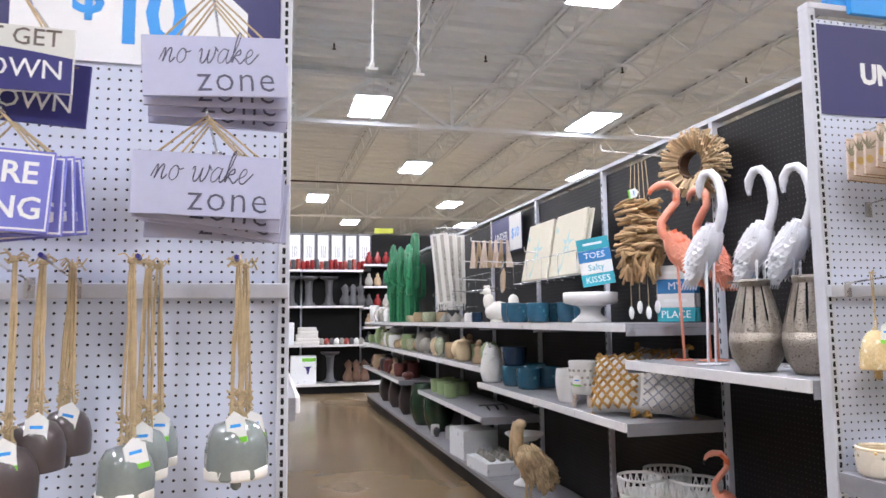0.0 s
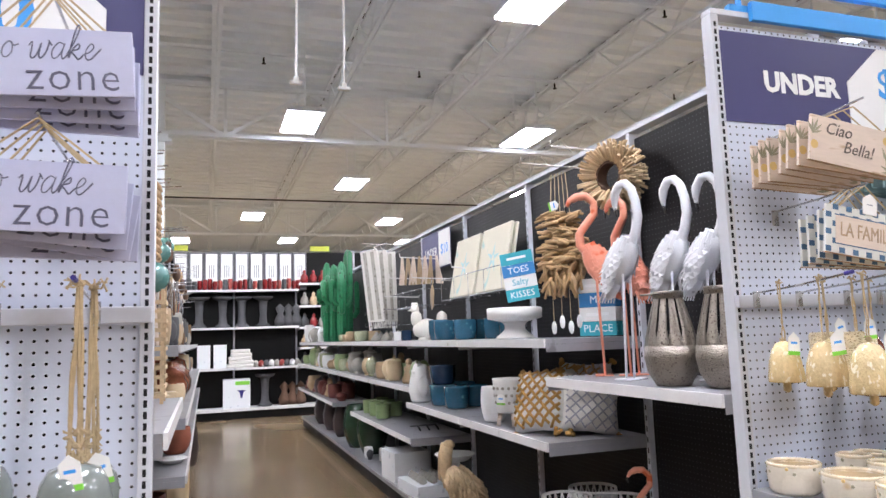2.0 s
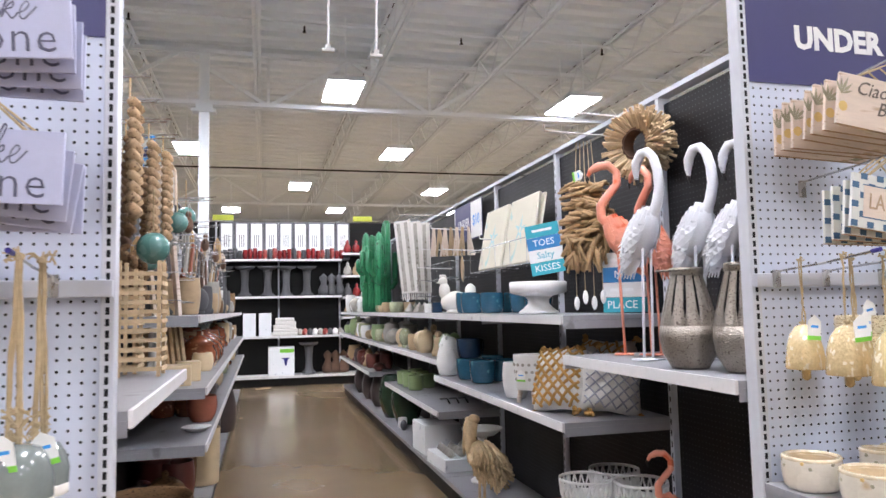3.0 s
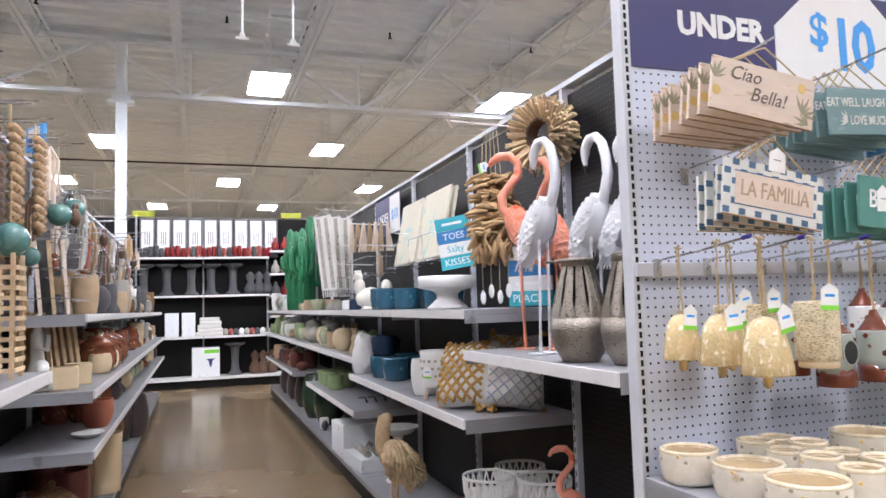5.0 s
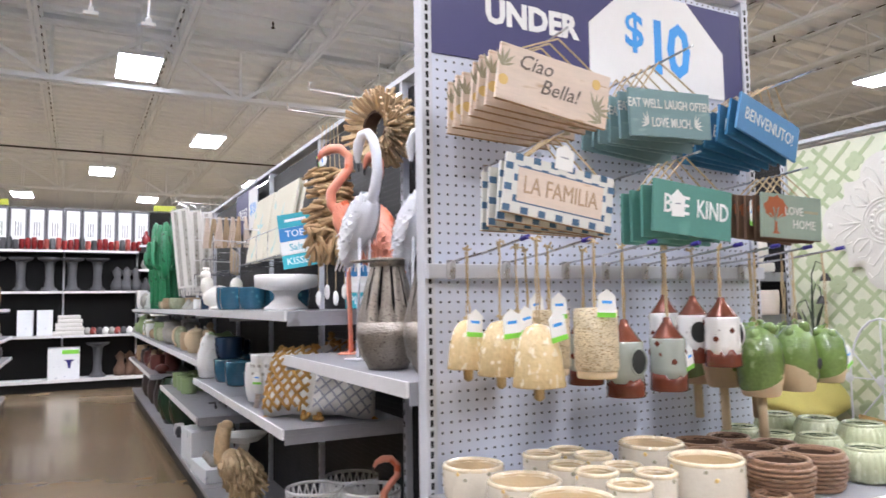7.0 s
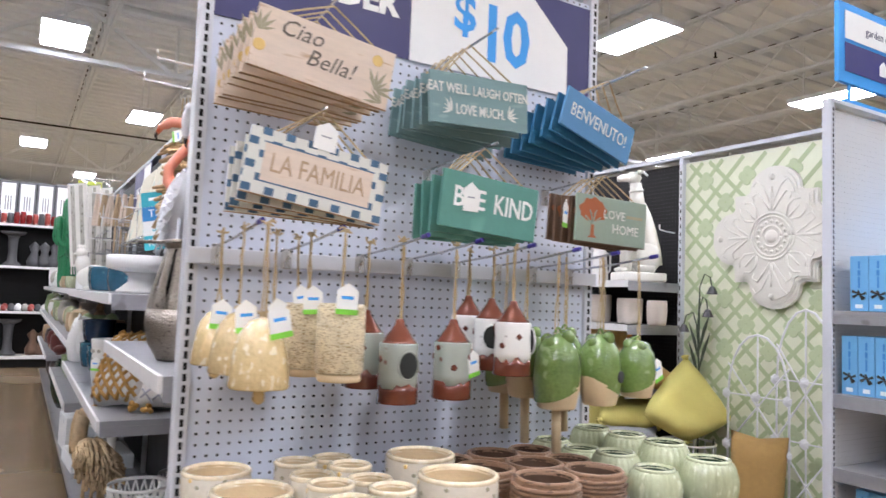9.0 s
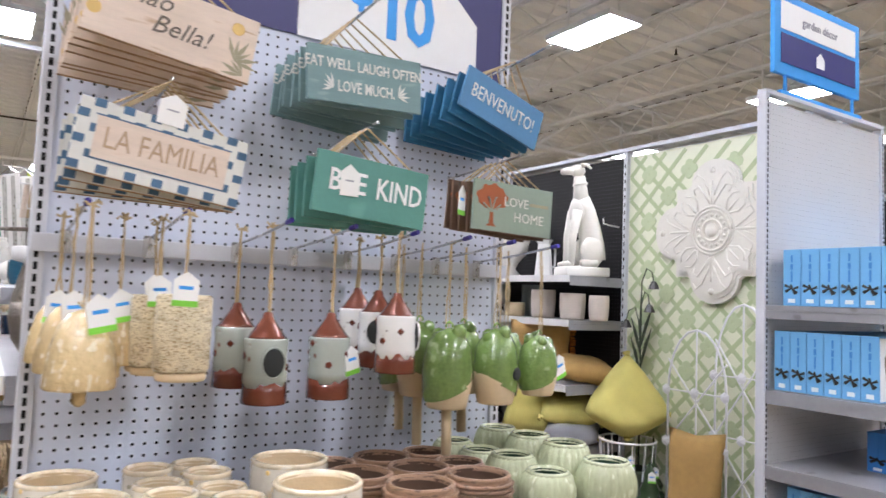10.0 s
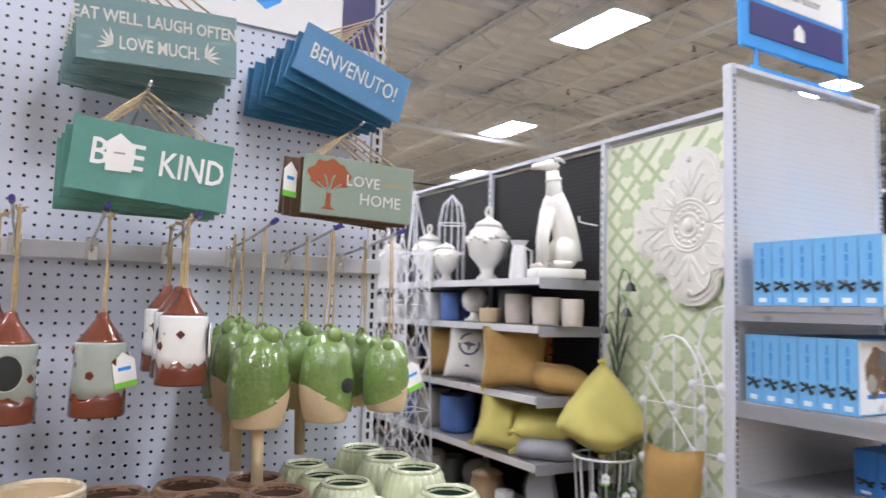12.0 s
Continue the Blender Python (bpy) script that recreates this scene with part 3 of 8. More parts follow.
def hanging_bell(label, material, r, h, at, rope_to, band=None, tag=True, group="hanging bells", clapper=True, square=False):
    t = thing("hanging_bell", label, "bell", at, group)
    prof = [(r * 0.97, 0.0), (r, 0.004), (r * 0.96, h * 0.2), (r * 0.86, h * 0.5), (r * 0.68, h * 0.78), (r * 0.42, h * 0.95), (0.008, h)] if not square else \
           [(r * 0.98, 0.0), (r, 0.004), (r, h * 0.45), (r * 0.93, h * 0.72), (r * 0.72, h * 0.93), (r * 0.35, h * 1.0), (0.008, h * 1.02)]
    part("bell", lathe(prof, 24, True, 0.09), material, t, "", True)
    if band:
        part("rim", lathe([(r * 1.005, -0.002), (r * 1.02, 0.004), (r * 1.02, h * 0.16), (r * 1.0, h * 0.18)], 24), band, t, "white unglazed rim", True)
    if clapper:
        part("clapper", lathe([(0.004, -0.03), (0.011, -0.024), (0.011, -0.002), (0.003, 0.004)], 10), material, t, "", True)
    if square:
        rope_loop(t, h * 0.98, rope_to - at[2], 0.017, 7, 0.0036)
        for k in range(3):
            frayed_knot(t, h * (1.1 + 0.2 * k), 8, 0.8)
    else:
        rope_loop(t, h * 0.98, rope_to - at[2], 0.006, 2, 0.0024)
        frayed_knot(t, h * 1.04, 5, 0.4)
    if tag:
        price_tag(t, (random.uniform(-0.012, 0.02), -r * 0.8, h * 1.22), random.uniform(-25, 25), random.uniform(-14, 14))
    return t


def feeder(label, at, r, h, rope_to, group="hanging feeders"):
    t = thing("bird_feeder", label, "bird feeder", at, group)
    part("cylinder", lathe([(r * 0.94, 0.0), (r, 0.006), (r * 1.01, h * 0.5), (r, h * 0.95), (r * 0.92, h), (0.01, h * 1.01)], 24, True, 0.02), M_FLECK, t, "", True)
    part("base_cap", lathe([(r * 0.86, -0.016), (r * 0.9, -0.012), (r * 0.9, 0.0)], 20), M_BISQUE, t, "pale base rim", True)
    rope_loop(t, h, rope_to - at[2], 0.006, 2)
    price_tag(t, (-0.01, -r - 0.004, h * 1.3), random.uniform(-20, 20), random.uniform(-15, 15), 0.042, 0.06)
    return t


def tower_house(label, at, r, h, rope_to, body, hole_side=0.0, holed=True, tag=False, group="birdhouses"):
    t = thing("birdhouse", label, "birdhouse", at, group)
    part("body", lathe([(r * 0.97, h * 0.18), (r * 0.98, h * 0.3), (r * 0.93, h * 0.5), (r * 0.97, h * 0.69), (r * 0.94, h * 0.71)], 24, True, 0.02), body, t, "", True)
    ft = lathe([(r, 0.0), (r * 1.02, 0.004), (r * 1.0, h * 0.15), (r * 0.99, h * 0.21)], 30, True, 0.03)
    for v in ft.verts:
        if v.co.z > h * 0.19:
            v.co.z += random.uniform(-0.012, 0.01)
    part("foot", ft, M_RUST, t, "brown glazed foot with a ragged edge", True)
    part("roof", lathe([(r * 0.92, h * 0.7), (r * 0.8, h * 0.74), (r * 0.42, h * 0.87), (r * 0.26, h * 0.93), (r * 0.2, h * 0.99), (0.003, h)], 20), M_COPPER, t, "copper glazed cone roof", True)
    a = radians(hole_side)
    m = Matrix.Rotation(a, 4, "Z") @ Matrix.Translation((0, -r * 0.985, h * 0.46)) @ pose(0, 0, 0, 90) @ Matrix.Diagonal((1, 1.28, 1, 1))
    if holed:
        part("entrance", lathe([(r * 0.5, -0.001), (r * 0.5, 0.002), (r * 0.42, 0.003)], 20, True, m=m), M_DARKIN, t, "dark entrance hole", True)
        part("entrance_ring", lathe([(r * 0.49, 0.001), (r * 0.56, 0.001), (r * 0.56, 0.004), (r * 0.49, 0.004)], 20, m=m, closed=True), body, t, "", True)
    for k in range(5):
        b = a + 0.9 + k * 0.95
        q = Matrix.Rotation(b, 4, "Z") @ Matrix.Translation((0, -r * 0.955, h * (0.4 + 0.12 * (k % 3)))) @ pose(0, 0, 0, 90)
        part("stamped_star", lathe([(0.0085, 0), (0.0065, 0.003)], 4 + k % 2, m=q), M_RUST, t)
    rope_loop(t, h * 0.98, rope_to - at[2], 0.005, 3)
    if tag:
        price_tag(t, (r * 0.7, -r * 0.8, h * 0.62), 20, -10)
    return t


def frog_chime(label, at, r, h, rope_to, flip=1, leg=0.0, tag=False, group="green ceramic chimes", hole=False):
    """A green glazed pear-shaped hanging house, bare clay below a slanting glaze line, with bud knobs on top."""
    t = thing("hanging_chime", label, "wind chime", at, group)
    bm = lathe([(r * 0.74, 0), (r * 0.8, 0.004), (r * 0.98, h * 0.3), (r, h * 0.5), (r * 0.86, h * 0.78), (r * 0.55, h * 0.93), (0.006, h)], 22, True, 0.03)
    part("clay_body", bm, M_BISQUE, t, "unglazed clay body", True)
    gl = lathe([(r * 0.96, h * 0.22), (r * 1.01, h * 0.32), (r * 1.03, h * 0.5), (r * 0.89, h * 0.79), (r * 0.57, h * 0.95), (0.006, h * 1.01)], 22, False, 0.03)
    for v in gl.verts:
        if v.co.z < h * 0.33:
            v.co.z += flip * v.co.x / r * h * 0.14
    part("glaze", gl, M_LEAF, t, "glossy green glaze", True)
    for k in range(4):
        b = bmesh.new()
        ang = k * 1.6 + flip * 0.7 + at[0] * 9
        blob(b, (math.cos(ang) * r * 0.5, math.sin(ang) * r * 0.5, h * (0.96 - 0.03 * k)), (r * 0.31, r * 0.28, r * 0.34))
        part("bud", b, M_LEAF, t, "", True)
    part("hanging_loop", tube([(r * 0.16 * math.cos(q), 0, h * 1.02 + r * 0.2 * math.sin(q)) for q in [math.pi * i / 8 for i in range(9)]], r * 0.055, 6), M_LEAF, t, "", True)
    if hole:
        m = Matrix.Translation((r * 0.45, -r * 0.9, h * 0.42)) @ pose(0, 0, 0, 90, 0, 20)
        part("entrance", lathe([(r * 0.28, -0.004), (r * 0.28, 0.004), (r * 0.24, 0.005)], 16, m=m), M_DARKIN, t, "dark round hole", True)
    rope_loop(t, h * 0.98, rope_to - at[2], 0.012, 3, 0.0018, knot=False)
    if leg:
        part("clapper_rod", tube([(0, 0, 0.01), (0.004, 0, -leg)], 0.012, 8), M_BISQUE, t, "bare wooden clapper", True)
    if tag:
        price_tag(t, (r * 0.75, -r * 0.7, h * 0.7), 15, -18)
    return t


def wooden_sign(label, w, h, at, roll, board, hook_z, hook_x=None, thick=0.008, yaw=0.0, ropes=True, group="hanging signs", edge=None):
    """A hung board, facing -y. Returns the Empty at its centre."""
    t = new("hanging_sign")
    t.empty_display_size = 0.05
    t.matrix_basis = pose(at[0] + random.uniform(-0.003, 0.003), at[1], at[2] + random.uniform(-0.004, 0.004), random.uniform(-1.5, 1.5), -roll + random.uniform(-1.3, 1.3), yaw + random.uniform(-2, 2))
    tagged(t, label, "sign", group)
    part("board", boxes((-w / 2, w / 2, 0, thick, -h / 2, h / 2), bevel=0.0015), board, t)
    if edge:
        part("edge", boxes((-w / 2 - 0.001, w / 2 + 0.001, 0.001, thick + 0.001, -h / 2 - 0.0015, -h / 2 - 0.0002)), edge, t)
    if ropes:
        inv = t.matrix_basis.inverted()
        top = inv @ Vector((hook_x if hook_x is not None else at[0], at[1] + 0.004, hook_z))
        for k in (-1, 1):
            part("rope", tube([(k * w * 0.36, thick / 2, h / 2 - 0.006), ((k * w * 0.36 + top.x) / 2, thick / 2 + 0.001, (h / 2 + top.z) / 2 - 0.002), tuple(top)], 0.0022, 5), M_JUTE, t)
    return t


def sprig(parent, x, z, size, material, n=5, ang=0.0, y=-0.0008):
    for k in range(n):
        a = ang + (k - (n - 1) / 2) * 0.42
        L = size * random.uniform(0.75, 1.1)
        o = [(x, z), (x + math.cos(a - 0.18) * L * 0.5, z + math.sin(a - 0.18) * L * 0.5), (x + math.cos(a) * L, z + math.sin(a) * L), (x + math.cos(a + 0.18) * L * 0.5, z + math.sin(a + 0.18) * L * 0.5)]
        part("painted_leaf", prism(o, y, y + 0.0006), material, parent)


def flamingo(at, rz, material, label, height=0.83, tuck=False):
    """A sheet-metal wading bird on two thin legs: one mesh."""
    bm = bmesh.new()
    s = height / 0.83
    body = Matrix.Translation((0, 0, 0.49 * s)) @ pose(0, 0, 0, 0, -60)
    blob(bm, (0, 0, 0), (0.118 * s, 0.056 * s, 0.064 * s), body)
    blob(bm, (-0.11 * s, 0, 0.0), (0.075 * s, 0.032 * s, 0.034 * s), body)
    neck = []
    if tuck:
        keys = [(0.05, 0.54), (0.082, 0.6), (0.098, 0.66), (0.092, 0.725), (0.074, 0.78), (0.045, 0.81), (0.01, 0.808), (-0.014, 0.775), (-0.02, 0.735), (-0.016, 0.695)]
    else:
        keys = [(0.045, 0.54), (0.082, 0.585), (0.083, 0.635), (0.05, 0.68), (0.012, 0.725), (0.012, 0.775), (0.045, 0.808), (0.085, 0.808), (0.12, 0.79), (0.14, 0.755)]
    for i in range(len(keys) - 1):
        for k in range(3):
            f = k / 3
            neck.append((s * (keys[i][0] * (1 - f) + keys[i + 1][0] * f), 0, s * (keys[i][1] * (1 - f) + keys[i + 1][1] * f)))
    neck.append((s * keys[-1][0], 0, s * keys[-1][1]))
    tube(neck, 0.017 * s, 10, bm, lambda k: 1.25 - 0.45 * k if k < 0.66 else (1.1 if k < 0.82 else 1.1 - 4.6 * (k - 0.82)))
    dark_from = len(bm.faces)
    e = neck[-1]
    tube([neck[-3], e, (e[0] + (0.006 if tuck else -0.006), 0, e[2] - 0.02 * s)], 0.0085 * s, 8, bm, lambda k: 1.1 - 0.8 * k)
    dark_to = len(bm.faces)
    feathers_from = len(bm.faces)
    for row in range(10):
        for k in range(13):
            a = -1.95 + k * 0.325 + (row % 2) * 0.16
            u = 0.105 - row * 0.023
            rr = math.sqrt(max(0.1, 1 - (u / 0.124) ** 2))
            p = Vector((u, math.sin(a) * 0.057 * rr, math.cos(a) * 0.065 * rr)) * s
            out = Vector((0.25, math.sin(a), math.cos(a))).normalized()
            back = Vector((-1, 0, -0.1))
            side = out.cross(back).normalized()
            L, W = 0.05 * s, 0.0125 * s
            q = [p + side * W, p + back * L * 0.6 + side * W * 1.05 + out * 0.004, p + back * L * random.uniform(0.85, 1.2) + out * random.uniform(0.006, 0.018), p + back * L * 0.6 - side * W * 1.05 + out * 0.004, p - side * W]
            f1 = [bm.verts.new(body @ (v + out * 0.002)) for v in q]
            f2 = [bm.verts.new(body @ (v + out * 0.0005)) for v in q]
            bm.faces.new(f1)
            bm.faces.new(f2[::-1])
            for i in range(5):
                bm.faces.new((f1[(i + 1) % 5], f1[i], f2[i], f2[(i + 1) % 5]))
    feathers_to = len(bm.faces)
    for k in range(6):
        y = (k - 2.5) * 0.012
        tube([body @ Vector((-0.08 * s, y, 0.0)), body @ Vector((-0.14 * s, y * 1.2, 0.004)), body @ Vector((-0.2 * s, y * 1.5, 0.0))], 0.011 * s, 5, bm, lambda q: 1 - 0.75 * q)
    for k in (-1, 1):
        tube([(0.02, k * 0.022, 0.45 * s), (0.014, k * 0.024, 0.24 * s), (0.006, k * 0.024, 0.004)], 0.0055 * s, 7, bm)
        box(bm, -0.03, 0.05, k * 0.03 - 0.026, k * 0.03 + 0.026, 0, 0.006)
        box(bm, -0.03, 0.05, min(0, k * 0.03), max(0.001, k * 0.03), 0.001, 0.005)
    bm.faces.ensure_lookup_table()
    for i in range(dark_from, dark_to):
        bm.faces[i].material_index = 1
    ob = solo("bird_statue", bm, material, label, "statue", pose(*at, 0, 0, rz), "metal wading birds", False)
    ob.data.materials.append(M_BEAK)
    for p in ob.data.polygons:
        p.use_smooth = p.index < feathers_from or p.index >= feathers_to
    return ob


def lantern(at, r, h, rz=0.0):
    t = thing("metal_lantern", "embossed pewter-coloured metal lantern with slits and ring handle", "lantern", at, "metal lanterns")
    t.rotation_euler[2] = radians(rz)
    bowl = [(r * 0.62, 0), (r * 0.66, 0.008), (r * 0.9, h * 0.14), (r, h * 0.3), (r * 0.97, h * 0.42)]
    part("bowl", lathe(bowl, 32, True, 0.01), M_BRONZE, t, "", True)
    n = 12
    for k in range(n):
        a0, a1 = 2 * math.pi * (k + 0.12) / n, 2 * math.pi * (k + 0.88) / n
        bm = bmesh.new()
        prev = None
        for j in range(7):
            f = j / 6
            rr = r * (0.97 - 0.45 * f ** 1.15)
            z = h * (0.42 + 0.52 * f)
            row = []
            for q in range(4):
                a = a0 + (a1 - a0) * q / 3
                mid = (a0 + a1) / 2
                a = mid + (a - mid) * (1 + 0.32 * (1 - f) if j < 2 else 1)
                row.append((bm.verts.new((rr * math.cos(a), rr * math.sin(a), z)), bm.verts.new(((rr - 0.003) * math.cos(a), (rr - 0.003) * math.sin(a), z))))
            if prev:
                for q in range(3):
                    bm.faces.new((prev[q][0], prev[q + 1][0], row[q + 1][0], row[q][0]))
                    bm.faces.new((prev[q + 1][1], prev[q][1], row[q][1], row[q + 1][1]))
                for q in (0, 3):
                    bm.faces.new((prev[q][1], prev[q][0], row[q][0], row[q][1]))
            prev = row
        part("slat", bm, M_BRONZE, t, "", True)
    part("inner_shade", lathe([(r * 0.7, h * 0.36), (r * 0.62, h * 0.6), (r * 0.45, h * 0.92)], 20), M_SLOT, t, "dark inside")
    part("collar", lathe([(r * 0.53, h * 0.92), (r * 0.58, h * 0.93), (r * 0.56, h * 0.97), (r * 0.58, h * 0.985), (r * 0.54, h), (r * 0.46, h), (r * 0.45, h * 0.93)], 28), M_BRONZE, t, "", True)
    ring = [(r * (0.5 + 0.62) * math.cos(a) * 0.62 - r * 0.72, r * 0.45 * math.sin(a), h * 0.97 + 0.004 * math.cos(a)) for a in [2 * math.pi * i / 20 for i in range(21)]]
    part("ring_handle", tube(ring, 0.004, 6), M_BRONZE, t, "", True)
    return t


def pillow(label, w, h, thick, m, material, tassel=None, fringe=None, group="", name="cushion"):
    t = new(name)
    t.empty_display_size = 0.05
    t.matrix_basis = m
    tagged(t, label, "cushion", group)
    bm = bmesh.new()
    n = 12
    sides = []
    for sgn in (1, -1):
        g = []
        for i in range(n + 1):
            row = []
            for j in range(n + 1):
                u, v = i / n * 2 - 1, j / n * 2 - 1
                puff = ((1 - u ** 4) * (1 - v ** 4)) ** 0.5
                pinch = 1 - 0.09 * (1 - abs(u)) * abs(v) - 0.0
                pinch2 = 1 - 0.09 * (1 - abs(v)) * abs(u)
                cr = 0.012 * noise.noise((u * 2.3, v * 2.3, sgn * 3 + w))
                row.append(bm.verts.new((u * w / 2 * pinch2, sgn * (puff * thick / 2 + cr * puff), v * h / 2 * pinch)))
            g.append(row)
        for i in range(n):
            for j in range(n):
                q = (g[i][j], g[i + 1][j], g[i + 1][j + 1], g[i][j + 1])
                bm.faces.new(q if sgn < 0 else q[::-1])
        sides.append(g)
    bmesh.ops.remove_doubles(bm, verts=bm.verts[:], dist=0.0015)
    part("cover", bm, material, t, "", True)
    if tassel:
        for x, z in ((-1, -1), (1, -1), (-1, 1), (1, 1)):
            b = bmesh.new()
            for k in range(7):
                blob(b, (x * w / 2 + random.uniform(-0.014, 0.014), random.uniform(-0.012, 0.012), z * h / 2 + random.uniform(-0.014, 0.014)), (0.013, 0.013, 0.013), sub=1)
            tagged(part("pompom", b, tassel, t, "fluffy corner pompom", True), kind="stuff")
    if fringe:
        b = bmesh.new()
        for k in range(46):
            z = (k / 45 - 0.5) * h * 0.96
            tube([(w / 2 - 0.008, 0, z), (w / 2 + 0.02 + random.uniform(0, 0.012), random.uniform(-0.006, 0.006), z + random.uniform(-0.006, 0.006))], 0.0035, 4, b)
        tagged(part("fringe", b, fringe, t, "shaggy fringe"), kind="stuff")
    return t


def finished_pot(name, label, material, r0, r1, h, at, belly, group, rim_mat, inside_mat, seg=24, flute=0, fd=0.0, dots=0, weave=0):
    """A glazed pot with a rim of another glaze and a dark inside; dots: pressed dots in two rows."""
    t = thing(name, label, "pot", at, group)
    t.rotation_euler[2] = random.uniform(0, 6.28)
    part("body", lathe([(0.004, 0.001), (r0 * 0.9, 0), (r0, 0.006)] + [(r0 + (r1 - r0) * k + belly * math.sin(math.pi * k), h * k) for k in (0.15, 0.3, 0.45, 0.6, 0.75, 0.88)] + [(r1, h - 0.006)], seg, False, 0.012, flute, fd), material, t, "", True)
    for k in range(weave):
        f = 0.06 + 0.86 * k / weave
        rr = r0 + (r1 - r0) * f + belly * math.sin(math.pi * f)
        pts = [((rr + 0.0012 + 0.0022 * math.sin(q * 12 + k * math.pi)) * math.cos(q), (rr + 0.0012 + 0.0022 * math.sin(q * 12 + k * math.pi)) * math.sin(q), h * f + random.uniform(-0.001, 0.001)) for q in [2 * math.pi * i / 48 for i in range(49)]]
        part("woven_strand", tube(pts, h * 0.43 / weave, 5), material, t, "", True)
    part("rim", lathe([(r1 + 0.0008, h - 0.009), (r1 + 0.0022, h - 0.004), (r1 - 0.001, h), (r1 - 0.007, h), (r1 - 0.009, h - 0.012)], max(seg // 2, 22), False, 0.05 if weave else 0.02), rim_mat, t, "woven rim" if weave else "glazed rim", True)
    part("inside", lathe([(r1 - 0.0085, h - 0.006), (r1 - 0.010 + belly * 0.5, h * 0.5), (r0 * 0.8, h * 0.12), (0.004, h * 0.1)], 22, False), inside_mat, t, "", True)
    for k in range(dots):
        a = 2 * math.pi * (k + 0.5 * (k % 2)) / dots
        z = h * (0.86 if k % 2 else 0.72)
        f = z / h
        rr = r0 + (r1 - r0) * f + belly * math.sin(math.pi * f)
        part("dot", lathe([(0.0055, -0.001), (0.004, 0.0008)], 8, m=Matrix.Rotation(a, 4, "Z") @ Matrix.Translation((rr, 0, z)) @ pose(0, 0, 0, 0, 90)), M_OLIVE if k % 3 else M_YELLOWP, t)
    return t


SCRIPT = {
    "n": [(0.0, 0.06), (0.05, 0.2), (0.12, 0.34), (0.13, 0.2), (0.1, 0.02), (0.16, 0.2), (0.25, 0.34), (0.3, 0.28), (0.28, 0.1), (0.32, 0.01), (0.42, 0.12)],
    "o": [(0.3, 0.3), (0.2, 0.33), (0.1, 0.22), (0.1, 0.07), (0.2, 0.0), (0.31, 0.1), (0.3, 0.26), (0.24, 0.32), (0.34, 0.25), (0.44, 0.28)],
    "w": [(0.0, 0.26), (0.06, 0.34), (0.08, 0.2), (0.08, 0.05), (0.15, 0.0), (0.24, 0.12), (0.28, 0.32), (0.27, 0.1), (0.33, 0.0), (0.43, 0.14), (0.46, 0.33), (0.44, 0.38), (0.54, 0.27)],
    "a": [(0.3, 0.3), (0.18, 0.34), (0.06, 0.2), (0.08, 0.03), (0.18, 0.02), (0.28, 0.16), (0.32, 0.33), (0.29, 0.12), (0.34, 0.0), (0.44, 0.1)],
    "k": [(0.0, 0.1), (0.12, 0.36), (0.19, 0.66), (0.13, 0.72), (0.08, 0.5), (0.05, 0.02), (0.12, 0.22), (0.24, 0.33), (0.25, 0.22), (0.1, 0.17), (0.22, 0.06), (0.3, 0.0), (0.4, 0.1)],
    "e": [(0.0, 0.1), (0.16, 0.16), (0.24, 0.27), (0.16, 0.34), (0.07, 0.22), (0.09, 0.04), (0.2, 0.0), (0.34, 0.14), (0.42, 0.24)],
}


def handwriting(text, size, material, parent, x, z, r=0.0014):
    """Looping pen strokes, one a letter, lying on a board that faces -y."""
    for ch in text:
        if ch == " ":
            x += 0.22 * size
            continue
        k = [Vector(p) for p in SCRIPT[ch]]
        k = [k[0] * 2 - k[1]] + k + [k[-1] * 2 - k[-2]]
        pts = []
        for i in range(1, len(k) - 2):
            for j in range(4):
                f = j / 4
                p = 0.5 * (2 * k[i] + (k[i + 1] - k[i - 1]) * f + (2 * k[i - 1] - 5 * k[i] + 4 * k[i + 1] - k[i + 2]) * f * f + (3 * k[i] - k[i - 1] - 3 * k[i + 1] + k[i + 2]) * f ** 3)
                pts.append((x + (0.83 * p.x + 0.22 * p.y) * size, -0.0002, z + p.y * size * 1.1))
        pts.append((x + (0.83 * k[-2].x + 0.22 * k[-2].y) * size, -0.0002, z + k[-2].y * size * 1.1))
        part("pen_stroke", tube(pts, r, 4), material, parent)
        x += (0.83 * k[-2].x - 0.02) * size


def zone_line(parent):
    """The second line of the lilac signs."""
    lettering("zone", 0.084, M_INK, parent, pose(0.042, -0.0008, -0.03) @ Matrix.Diagonal((0.95, 1, 1, 1)), spacing=1.08, bold=-0.0009)


# ---- banners, column, pendants ----
def price_banner(name_label, x, y, w, house_x):
    """A navy header with a white house-shaped card, lying on a board that faces -y."""
    t = thing("price_banner", name_label, "sign", (x, y, 0), "price banners")
    part("navy_card", boxes((0, w, -0.004, 0, 2.1, 2.402)), M_NAVY, t)
    hx = house_x - x
    o = [(hx, 2.098), (hx + 0.56, 2.098), (hx + 0.56, 2.255), (hx + 0.40, 2.4), (hx + 0.15, 2.4), (hx, 2.27)]
    part("house_card", prism(o, -0.0075, -0.0042), M_WHITE, t, "white house-shaped card")
    lettering("UNDER", 0.094, M_WHITE, t, pose(hx - 0.2, -0.0049, 2.24), bold=0.0042)
    lettering("$", 0.15, M_SKY, t, pose(hx + 0.175, -0.0083, 2.268), bold=0.003)
    lettering("10", 0.235, M_SKY, t, pose(hx + 0.315, -0.0083, 2.225) @ Matrix.Diagonal((0.86, 1, 1, 1)), spacing=0.88, bold=0.006)
    return t


